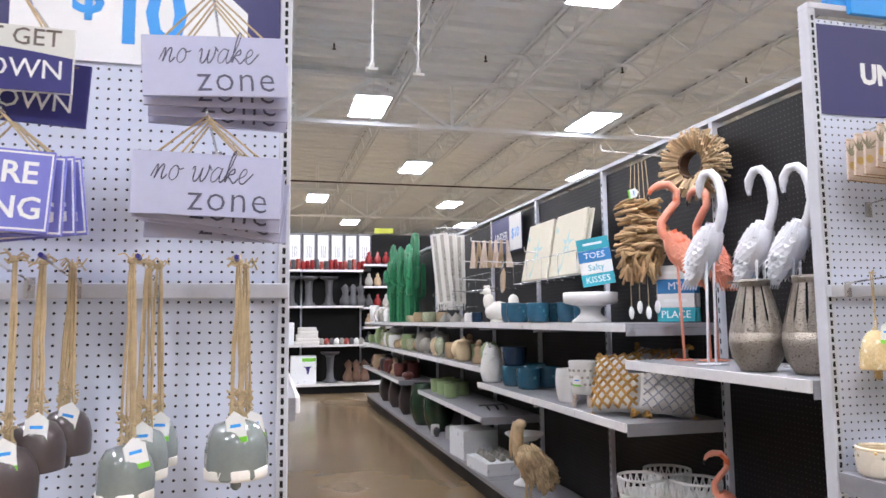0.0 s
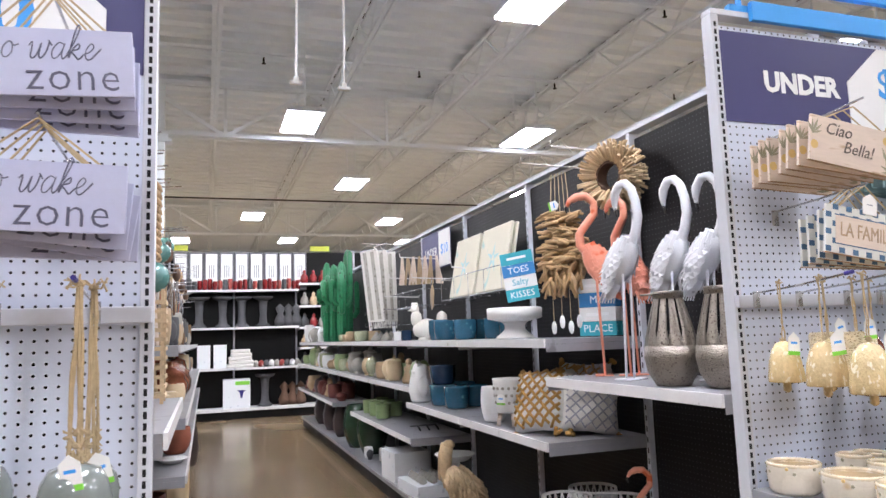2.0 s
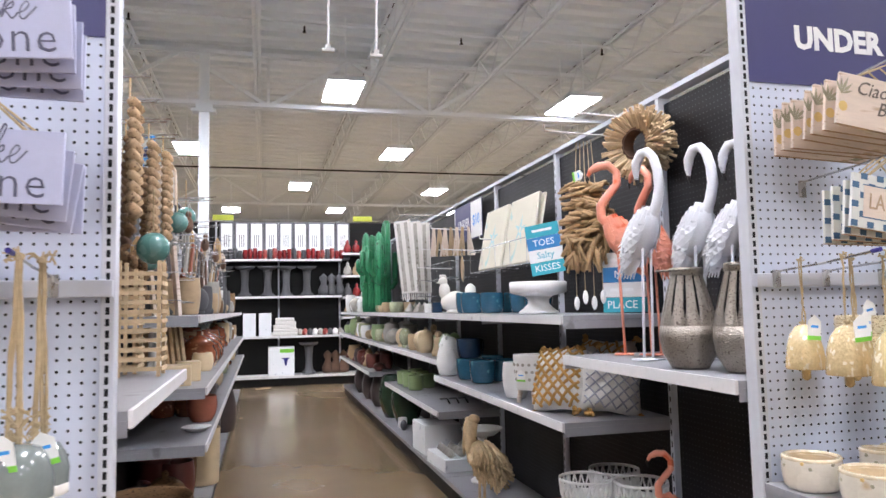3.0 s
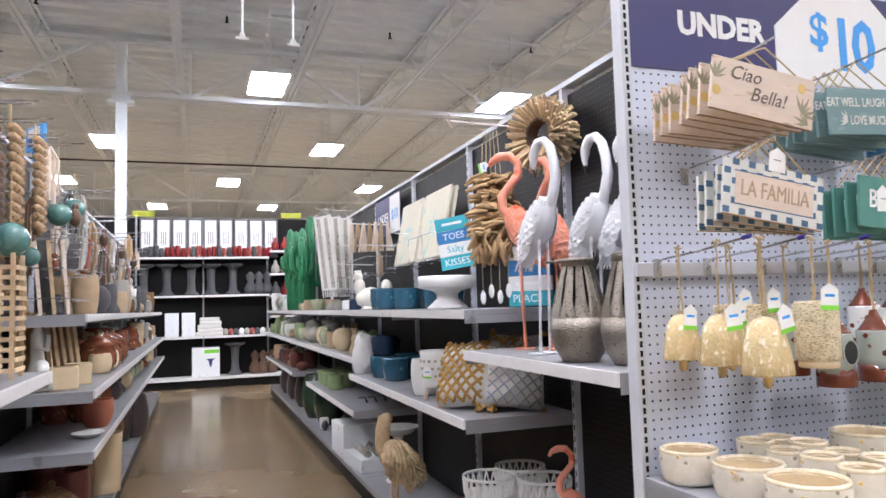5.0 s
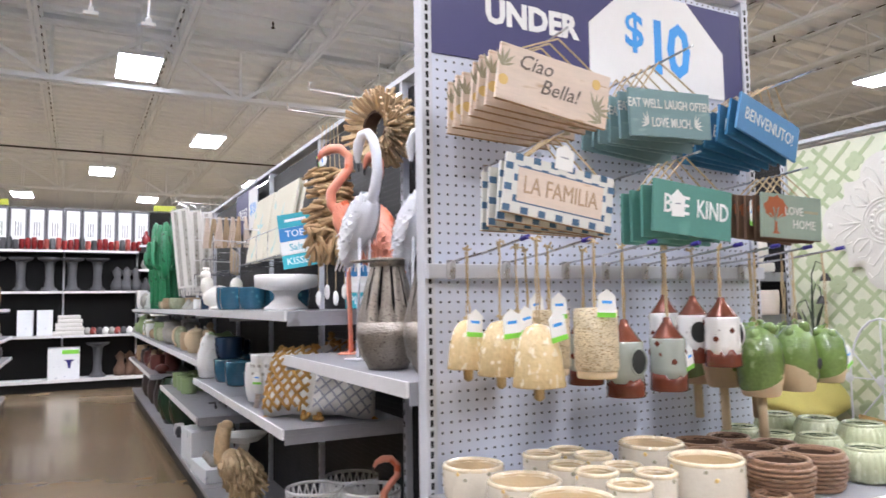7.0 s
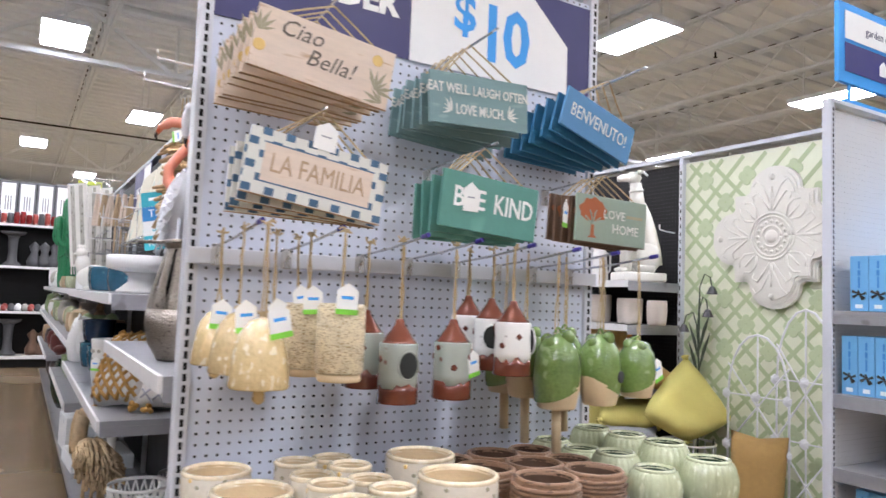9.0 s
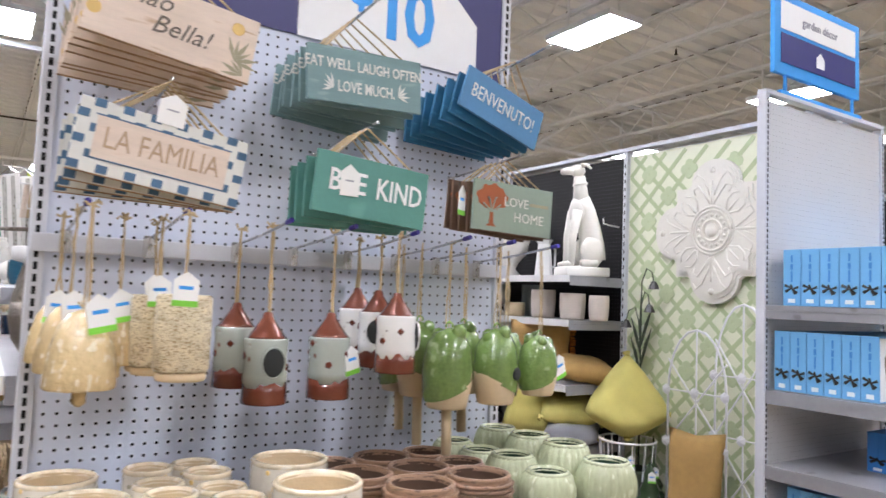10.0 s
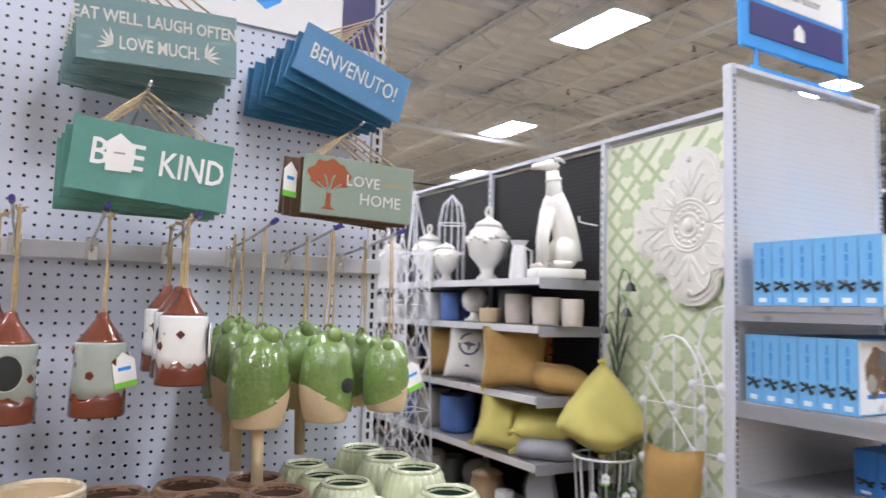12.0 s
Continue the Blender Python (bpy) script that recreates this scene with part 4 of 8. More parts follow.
price_banner("navy header with a white house card reading under ten dollars", 1.746, 1.799, 1.178, 2.27)
price_banner("navy header with a white house card reading under ten dollars", -1.129, 1.799, 1.173, -0.60)

col = thing("column", "white painted square steel column with a bolted cap plate", "column", (-0.6, 13.0, 0), "", "structure")
part("shaft", boxes((-0.085, 0.085, -0.085, 0.085, 0, 6.1), bevel=0.006), M_STEEL, col)
part("cap_plate", boxes((-0.2, 0.2, -0.12, 0.12, 4.98, 5.04), (-0.14, 0.14, -0.1, 0.1, 5.04, 5.16)), M_STEEL, col)
for px, py, pz in ((0.993, 6.62, 3.885), (1.43, 6.5, 3.82)):
    t = thing("hanging_outlet", "white cord with a power outlet hung from the roof", "cord outlet", (px, py, pz), "hanging outlets")
    part("cord", tube([(0, 0, 0.05), (0.012, 0, 0.7), (0.004, 0, 1.5), (0, 0, 6.21 - pz)], 0.011, 6), M_WHITE, t)
    part("outlet", boxes((-0.058, 0.058, -0.03, 0.03, 0.0, 0.03), (-0.024, 0.024, -0.024, 0.024, 0.03, 0.07), bevel=0.006), M_WHITE, t)


def aisle_sign(at, w, h, word=None, rz=0.0, lip=False):
    t = thing("aisle_sign", "bright blue framed aisle sign on the top of the shelving", "sign", at, "aisle signs")
    t.rotation_euler[2] = radians(rz)
    part("sign_frame", boxes((0, w, -0.012, 0.012, 0.1, 0.1 + h), bevel=0.004), M_SKY, t)
    part("upper_card", boxes((0.05, w - 0.05, -0.016, -0.0122, 0.1 + h * 0.55, 0.1 + h * 0.9), bevel=0.001), M_WHITE, t, "white upper card")
    part("lower_card", boxes((0.05, w - 0.05, -0.016, -0.0122, 0.1 + h * 0.14, 0.1 + h * 0.5), bevel=0.001), M_INKNAVY, t, "navy lower card")
    s = h * 0.09
    cx, cz = w / 2, 0.1 + h * 0.31
    part("house_mark", prism([(cx - s, cz - s), (cx + s, cz - s), (cx + s, cz + s * 0.4), (cx, cz + s * 1.2), (cx - s, cz + s * 0.4)], -0.018, -0.0162), M_WHITE, t)
    part("foot_rail", boxes((0.06, w + 0.02, -0.012, 0.012, 0.0, 0.022)), M_SKY, t)
    if lip:
        part("front_lip", boxes((0.13, w - 0.02, -0.034, -0.0145, -0.035, 0.03), bevel=0.003), M_SKY, t)
    for x in (0.1, w - 0.06):
        part("post", boxes((x, x + 0.014, -0.006, 0.006, 0.02, 0.102)), M_SKY, t)
    if word:
        lettering(word, h * 0.15, M_INK, t, pose(w / 2, -0.0167, 0.1 + h * 0.72))
    return t


aisle_sign((4.70, 2.01, 2.471), 0.78, 0.40, "garden décor")
aisle_sign((1.735, 1.80, 2.471), 0.96, 0.40, None, 0.0, True)
aisle_sign((-0.5, 5.6, 2.466), 0.3, 0.16, None, -60)

# ---- left end display: signs and bells ----
LX = 1.799
for k in range(4):
    y = 1.47 + k * 0.026
    s = wooden_sign("lilac wooden sign lettered no wake zone on twine", 0.295, 0.132, (-0.097 + 0.003 * k, y, 1.992 - 0.016 * k), 2.5 - 0.8 * k, M_LILAC, 2.16, -0.105)
    handwriting("no wake", 0.086, M_INK, s, -0.114, 0.006)
    zone_line(s)
for k in range(4):
    y = 1.47 + k * 0.026
    s = wooden_sign("lilac wooden sign lettered no wake zone on jute", 0.3, 0.132, (-0.104 + 0.006 * k, y, 1.734 - 0.014 * k), -1 - 3.5 * (k % 3), M_LILAC, 1.885, -0.11)
    handwriting("no wake", 0.086, M_INK, s, -0.114, 0.006)
    zone_line(s)
for k in range(2):
    s = wooden_sign("white and navy wooden sign on jute twine", 0.36, 0.135 - 0.0 * k, (-0.545 + 0.012 * k, 1.46 + 0.05 * k, 1.98 - 0.045 * k), -2 - 2 * k, M_CHECKW if k == 0 else M_INKNAVY, 2.16, -0.5)
    part("navy_wave", prism([(-0.178, -0.066), (0.178, -0.066), (0.178, 0.006), (0.1, 0.016), (0.03, 0.022), (-0.06, 0.012), (-0.178, 0.018)], -0.0008, 0.0), M_INKNAVY, s, "navy painted wave")
    lettering("T GET", 0.05, M_GRAPHITE, s, pose(0.088, -0.0012, 0.043))
    lettering("OWN" if k == 0 else "DOWN", 0.055, M_WHITE, s, pose(0.09 if k == 0 else 0.06, -0.0014, -0.022))
for k in range(4):
    s = wooden_sign("lavender wooden sign with white border and capitals", 0.25, 0.165, (-0.525 + 0.014 * k, 1.46 + 0.03 * k, 1.715 - 0.004 * k), -4 + 3.5 * k, M_LAVENDER, 1.87, -0.5)
    for d in ((-0.122, 0.122, -0.0008, 0, 0.074, 0.078), (-0.122, 0.122, -0.0008, 0, -0.078, -0.074), (0.119, 0.122, -0.0008, 0, -0.074, 0.074), (-0.122, -0.119, -0.0008, 0, -0.074, 0.074)):
        part("border_line", boxes(d), M_WHITE, s)
    lettering("RE", 0.062, M_WHITE, s, pose(0.064, -0.0012, 0.034), bold=0.001)
    lettering("NG", 0.062, M_WHITE, s, pose(0.064, -0.0012, -0.036), bold=0.001)
for hx, hz in ((-0.105, 2.155), (-0.11, 1.88), (-0.5, 2.155), (-0.5, 1.865)):
    peg_hook((hx, LX, hz), 0.35, None, 0.012)
for hx in (-0.52, -0.42, -0.24, -0.045):
    peg_hook((hx, LX - 0.03, 1.553), 0.285)
for bx, by, bz, r, h, m, band in ((-0.04, 1.53, 1.125, 0.064, 0.115, M_GREYG, M_PLASTER), (-0.255, 1.515, 1.095, 0.055, 0.105, M_GREYG, M_PLASTER), (-0.235, 1.60, 1.12, 0.05, 0.1, M_GREYG, M_PLASTER), (-0.225, 1.68, 1.13, 0.05, 0.1, M_GREYG, M_PLASTER), (-0.03, 1.63, 1.13, 0.055, 0.1, M_GREYG, M_PLASTER),
                                  (-0.475, 1.51, 1.10, 0.06, 0.11, M_BROWNG, None), (-0.44, 1.58, 1.15, 0.055, 0.1, M_BROWNG, None), (-0.405, 1.67, 1.165, 0.05, 0.095, M_BROWNG, None)):
    hanging_bell("glossy grey glazed bell with a white rim on jute rope" if band else "dark brown glazed bell hung on jute rope", m, r, h, (bx, by, bz), 1.578, band, True, "hanging bells", True, True)

# ---- right end display: signs ----
for k in range(7):
    s = wooden_sign("pale wooden sign lettered Ciao Bella with painted lemons and leaves", 0.31, 0.13, (1.913 - 0.003 * k, 1.49 + 0.034 * k, 1.945 - 0.004 * k), -7 + 0.9 * k, M_PALEWOOD, 2.06, 1.93, edge=M_WOODEDGE)
    lettering("Ciao", 0.05, M_GRAPHITE, s, pose(-0.06, -0.0012, 0.032), shear=0.3)
    lettering("Bella!", 0.05, M_GRAPHITE, s, pose(0.012, -0.0012, -0.012), shear=0.3)
    sprig(s, 0.118, -0.03, 0.05, M_OLIVE, 6, 0.9)
    sprig(s, 0.14, -0.055, 0.05, M_OLIVE, 4, 2.6)
    sprig(s, -0.148, 0.01, 0.045, M_OLIVE, 5, 1.2)
    for lx, lz in ((0.115, 0.035), (-0.14, -0.02)):
        part("painted_lemon", lathe([(0.013, 0), (0.011, 0.0008)], 12, m=Matrix.Translation((lx, -0.0001, lz)) @ pose(0, 0, 0, 90)), M_YELLOWP, s)
for k in range(4):
    s = wooden_sign("checked blue and white wooden sign lettered LA FAMILIA", 0.3, 0.132, (1.905 - 0.005 * k, 1.465 + 0.024 * k, 1.685 - 0.006 * k), -7 + 1.8 * k, M_CHECKW, 1.825, 1.91, edge=M_WOODEDGE)
    for i in range(13):
        for j in (0, 1, 4, 5):
            if (i + j) % 2 == 0:
                x, z = -0.151 + i * 0.0236, -0.064 + j * 0.0233
                part("check", boxes((x, x + 0.019, -0.0008, 0, z, z + 0.015)), M_CHECK, s)
    for i in (0, 1, 11, 12):
        for j in (2, 3):
            if (i + j) % 2 == 0:
                x, z = -0.151 + i * 0.0236, -0.064 + j * 0.0233
                part("check", boxes((x, x + 0.019, -0.0008, 0, z, z + 0.015)), M_CHECK, s)
    part("panel", boxes((-0.118, 0.118, -0.0018, -0.001, -0.038, 0.038)), M_PALEWOOD, s, "pale wood name panel")
    for d in ((-0.121, 0.121, -0.0014, -0.0009, 0.0382, 0.041), (-0.121, 0.121, -0.0014, -0.0009, -0.041, -0.0382)):
        part("border_line", boxes(d), M_CHECK, s)
    lettering("LA FAMILIA", 0.056, M_TANINK, s, pose(0, -0.0025, 0) @ Matrix.Diagonal((0.74, 1, 1, 1)))
    if k == 0:
        price_tag(s, (0.0, -0.003, 0.115), 0, 0, 0.05, 0.06, False)
for k in range(6):
    s = wooden_sign("weathered teal wooden sign with white capitals and leaves", 0.3, 0.128, (2.366 - 0.003 * k, 1.575 + 0.034 * k, 1.947 - 0.006 * k), 3 - 1.7 * k, M_TEALB, 2.09, 2.33)
    lettering("EAT WELL. LAUGH OFTEN.", 0.034, M_CHECKW, s, pose(0, -0.0012, 0.024) @ Matrix.Diagonal((0.76, 1.05, 1, 1)), bold=0.0006)
    lettering("LOVE MUCH.", 0.036, M_CHECKW, s, pose(0, -0.0012, -0.026) @ Matrix.Diagonal((0.72, 1, 1, 1)), bold=0.0006)
    if k < 2:
        sprig(s, -0.085, -0.03, 0.034, M_CHECKW, 5, 2.6)
        sprig(s, 0.085, -0.03, 0.034, M_CHECKW, 5, 0.5)
for k in range(4):
    s = wooden_sign("sea green wooden sign lettered BEE KIND in white", 0.284, 0.134, (2.36 - 0.006 * k, 1.505 + 0.032 * k, 1.674 - 0.006 * k), -4 + 1.6 * k, M_GREENB, 1.815, 2.34)
    lettering("BEE", 0.068, M_WHITE, s, pose(-0.064, -0.0012, 0.006) @ Matrix.Diagonal((0.84, 1, 1, 1)), spacing=1.08, bold=0.0008)
    lettering("KIND", 0.068, M_WHITE, s, pose(0.068, -0.0012, 0.004) @ Matrix.Diagonal((0.74, 1, 1, 1)), bold=0.0008)
    if k == 0:
        price_tag(s, (-0.064, -0.003, 0.047), 0, -4, 0.044, 0.07, False)
for k in range(7):
    s = wooden_sign("blue wooden sign lettered BENVENUTO on jute", 0.28, 0.118, (2.795 - 0.012 * k, 1.60 + 0.028 * k, 1.957 - 0.007 * k), -17 + 2.4 * k, M_BLUEB2 if k == 0 else M_BLUEB, 2.10, 2.83)
    lettering("BENVENUTO!", 0.055, M_CHECKW, s, pose(0, -0.0012, 0) @ Matrix.Diagonal((0.68, 1, 1, 1)))
for k in range(5):
    s = wooden_sign("sage wooden sign with a rust tree print and pale words", 0.26, 0.128, (2.79 - 0.006 * k, 1.535 + 0.022 * k, 1.677), -1 - 0.6 * k, M_SAGEB if k == 0 else M_BARK, 1.805, 2.76, edge=M_BARK)
    crown = [(-0.072 + math.cos(q) * 0.048 * (1 + 0.09 * math.sin(q * 7)), 0.018 + math.sin(q) * (0.038 if math.sin(q) > 0 else 0.026) * (1 + 0.1 * math.sin(q * 9 + 1))) for q in [2 * math.pi * i / 40 for i in range(40)]]
    part("tree_crown", prism(crown, -0.0007, 0), M_TREE, s)
    part("tree_trunk", prism([(-0.088, -0.052), (-0.056, -0.052), (-0.066, -0.044), (-0.067, -0.012), (-0.077, -0.012), (-0.078, -0.044)], -0.0009, 0), M_TREE, s)
    for bx, bz in ((-0.1, 0.005), (-0.085, 0.022), (-0.06, 0.024), (-0.044, 0.006)):
        part("tree_branch", tube([(-0.072, -0.0009, -0.016), (bx * 0.6 - 0.029, -0.001, bz - 0.008), (bx, -0.0009, bz)], 0.0022, 4), M_SAGEB, s)
    lettering("LOVE", 0.034, M_CHECKW, s, pose(0.006, -0.0012, 0.016))
    lettering("HOME", 0.036, M_CHECKW, s, pose(0.05, -0.0012, -0.022))
    part("print_bar", boxes((0.052, 0.115, -0.0008, 0, 0.014, 0.022)), M_OLIVE, s)
    if k == 1:
        price_tag(s, (-0.15, 0.0, 0.05), 30, 0, 0.04, 0.075)
for hx, hz in ((1.93, 2.055), (2.33, 2.075), (2.83, 2.085), (1.91, 1.81), (2.34, 1.80), (2.76, 1.79)):
    peg_hook((hx, LX, hz), 0.36, None, 0.02)

# ---- right end display: hung ceramics ----
for hx in (1.78, 1.945, 2.14, 2.28, 2.43, 2.57, 2.70, 2.84):
    peg_hook((hx, LX - 0.03, 1.55), 0.35)
for bx, by, bz, r, h in ((1.765, 1.66, 1.29, 0.05, 0.115), (1.775, 1.53, 1.285, 0.053, 0.12), (1.785, 1.40, 1.272, 0.056, 0.128), (1.865, 1.6, 1.29, 0.05, 0.12)):
    hanging_bell("cream glazed handmade clay bell on jute string", M_CREAM, r, h, (bx, by, bz), 1.575, None, True)
feeder("speckled tan clay cylinder feeder on jute string", (1.945, 1.41, 1.295), 0.048, 0.135, 1.575)
feeder("speckled tan clay cylinder feeder on jute string", (1.93, 1.56, 1.29), 0.048, 0.135, 1.575)
feeder("speckled tan clay cylinder feeder on jute string", (1.94, 1.67, 1.285), 0.05, 0.14, 1.575)
G1, G2 = "celadon tower birdhouse with brown foot and copper cone roof", "white tower birdhouse with brown foot and copper cone roof"
tower_house(G1, (2.149, 1.55, 1.209), 0.047, 0.19, 1.578, M_EGG, 0)
tower_house(G1, (2.118, 1.665, 1.23), 0.046, 0.185, 1.578, M_EGG, 60)
tower_house(G1, (2.293, 1.55, 1.214), 0.047, 0.187, 1.578, M_EGG, 120, True, True)
tower_house(G2, (2.425, 1.49, 1.272), 0.046, 0.178, 1.578, M_WHITEG, 75)
tower_house(G2, (2.43, 1.59, 1.275), 0.045, 0.18, 1.578, M_WHITEG, -30)
tower_house(G2, (2.425, 1.69, 1.28), 0.045, 0.18, 1.578, M_WHITEG, 50)
F1 = "green glazed pear-shaped hanging chime with bare clay foot"
frog_chime(F1, (2.575, 1.50, 1.185), 0.06, 0.185, 1.578, 1, 0.11)
frog_chime(F1, (2.56, 1.61, 1.2), 0.055, 0.18, 1.578, -1, 0.12)
frog_chime(F1, (2.565, 1.71, 1.2), 0.055, 0.18, 1.578, 1, 0.1)
frog_chime(F1, (2.71, 1.49, 1.19), 0.055, 0.18, 1.578, -1, 0.0, False, hole=True)
frog_chime(F1, (2.70, 1.62, 1.2), 0.052, 0.175, 1.578, -1, 0.1)
frog_chime("small green glazed hanging chime with a white tag", (2.845, 1.49, 1.205), 0.05, 0.15, 1.578, 1, 0.0, True)
frog_chime(F1, (2.84, 1.62, 1.2), 0.05, 0.16, 1.578, 1, 0.0)

# ---- right end display: pots on the shelf ----
PZ = 0.9775
M_POTIN = mat("brown_clay_inside", "5a4334", 0.7, 0, 0.2, 14, 0.3)
M_AMBERRIM = mat("amber_rim_glaze", "e0d0b2", 0.2, 0, 0.3, 40, 0.1, 0.5, "ece3d0", 0.5, 60)
C1, C2, C3, C4 = "ivory planter pot with amber drip glaze and dots", "small ivory pot with amber drip rim", "brown basket-textured clay pot", "sage crackle-glazed ribbed pot"
for x, y, r, h in ((1.79, 1.69, 0.072, 0.085), (1.815, 1.51, 0.08, 0.083), (2.205, 1.53, 0.078, 0.12), (2.19, 1.345, 0.082, 0.118), (1.81, 1.335, 0.084, 0.085)):
    finished_pot("planter_pot", C1, M_DRIP, r * 0.92, r, h, (x, y, PZ), 0.004, "ivory pots", M_AMBERRIM, M_BISQUE, 26, dots=12)
for i in range(2):
    for j in range(4):
        x, y = 1.945 + i * 0.098, 1.32 + j * 0.102 + 0.03 * i
        finished_pot("small_pot", C2, M_DRIP, 0.042, 0.046, 0.098 + 0.006 * ((i + j) % 2), (x, y, PZ), 0.002, "small ivory pots", M_AMBERRIM, M_BISQUE, 18, dots=6)
for x, y, r, h in ((2.40, 1.32, 0.07, 0.155), (2.565, 1.35, 0.07, 0.15), (2.315, 1.275, 0.04, 0.09), (2.335, 1.46, 0.07, 0.15), (2.49, 1.475, 0.07, 0.145), (2.625, 1.51, 0.06, 0.135), (2.33, 1.62, 0.068, 0.135), (2.48, 1.63, 0.07, 0.135), (2.62, 1.655, 0.06, 0.13)):
    finished_pot("basket_pot", C3, M_WICKER, r * 0.82, r * 0.98, h * 0.92 - 0.045, (x, y, PZ), r * 0.1, "brown pots", M_WICKER, M_POTIN, 48, 0, 0.0, 0, 8)
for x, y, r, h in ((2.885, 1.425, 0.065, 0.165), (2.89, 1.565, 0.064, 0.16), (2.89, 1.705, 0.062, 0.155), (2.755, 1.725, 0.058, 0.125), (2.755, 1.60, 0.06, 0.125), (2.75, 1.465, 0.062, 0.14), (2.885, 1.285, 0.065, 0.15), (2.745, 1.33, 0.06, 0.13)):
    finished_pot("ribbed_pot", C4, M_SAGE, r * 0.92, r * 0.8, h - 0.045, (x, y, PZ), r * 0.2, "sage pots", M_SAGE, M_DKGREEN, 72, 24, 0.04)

# ---- right aisle, first bay: birds and lanterns ----
SZ = 1.2475
flamingo((1.93, 2.90, SZ), 150, M_CORAL, "coral painted metal flamingo statue with black beak", 0.86)
flamingo((1.855, 2.60, SZ), -74, M_WPAINT, "white painted metal crane statue with layered feathers", 0.84, True)
flamingo((2.02, 2.49, SZ), -78, M_WPAINT, "white painted metal crane statue with layered feathers", 0.84, True)
flamingo((2.06, 2.33, SZ), -72, M_WPAINT, "white painted metal crane statue with layered feathers", 0.82, True)
flamingo((2.02, 2.8, SZ), 100, M_CORAL, "coral painted metal flamingo statue behind the white cranes", 0.83)
lantern((1.80, 2.23, SZ), 0.098, 0.34, 20)
lantern((1.87, 2.03, SZ), 0.098, 0.345, 70)
flamingo((2.13, 2.9, 0.1675), 150, M_CORAL, "small coral painted flamingo statue on the base shelf", 0.66)


def lattice_basket(at, r, h, group="lattice baskets"):
    t = thing("lattice_basket", "white ceramic basket with a cut-out triangle lattice", "basket", at, group)
    part("bowl", lathe(hollow(r * 0.8, r * 0.95, h * 0.72, 0.006), 28), M_WCER, t, "", True)
    part("rim", lathe([(r * 0.985, h * 0.95), (r * 1.02, h * 0.955), (r * 1.02, h), (r * 0.985, h)], 28, closed=True), M_WCER, t, "", True)
    for k in range(22):
        a, b, c = 2 * math.pi * k / 22, 2 * math.pi * (k + 0.5) / 22, 2 * math.pi * (k + 1) / 22
        z0, z1 = h * 0.715, h * 0.955
        p = lambda q, z: (r * (0.95 if z < h * 0.8 else 1.0) * math.cos(q), r * (0.95 if z < h * 0.8 else 1.0) * math.sin(q), z)
        bm = tube([p(a, z0), p(b, z1)], 0.0045, 4)
        tube([p(b, z1), p(c, z0)], 0.0045, 4, bm)
        part("lattice_bar", bm, M_WCER, t)
    return t


for x, y in ((1.878, 3.255), (2.09, 3.37), (2.09, 3.11)):
    z = 0.1675
    lattice_basket((x, y, z), 0.115, 0.2)
    lattice_basket((x, y, z + 0.2005), 0.122, 0.285)
solo("storage_crate", boxes((-0.2, 0.2, -0.16, 0.16, 0, 0.2), bevel=0.01), M_TERRA, "coral pink storage box on the base shelf", "box", (1.96, 3.8, 0.1675), smooth=False)


def sunburst(at, r, rz):
    t = thing("twig_wreath", "sunburst wreath of pale split twigs on a wire hook", "wreath", at)
    t.rotation_euler[2] = radians(rz)
    bm = bmesh.new()
    for layer in range(7):
        for k in range(36):
            a = 2 * math.pi * (k + random.uniform(-0.4, 0.4)) / 36
            f = abs(layer - 3) / 3
            r0, r1 = r * random.uniform(0.36, 0.46), r * random.uniform(0.82, 1.04) * (1 - 0.16 * f)
            y0, y1 = -0.012 * (layer - 3), -0.03 * (layer - 3) + random.uniform(-0.01, 0.01)
            d = a + random.uniform(-0.06, 0.06)
            tube([(math.cos(a) * r0, y0, math.sin(a) * r0), (math.cos(d) * r1, y1, math.sin(d) * r1)], random.uniform(0.006, 0.009), 5, bm)
    tagged(part("twig_ring", bm, M_TWIG, t), kind="stuff")
    part("inner_ring", lathe([(r * 0.34, -0.035), (r * 0.4, -0.035), (r * 0.4, 0.035), (r * 0.34, 0.035)], 20, m=pose(0, 0, 0, 90), closed=True), M_BARK, t, "dark core ring")
    return t


sunburst((2.11, 3.03, 2.215), 0.19, -70)


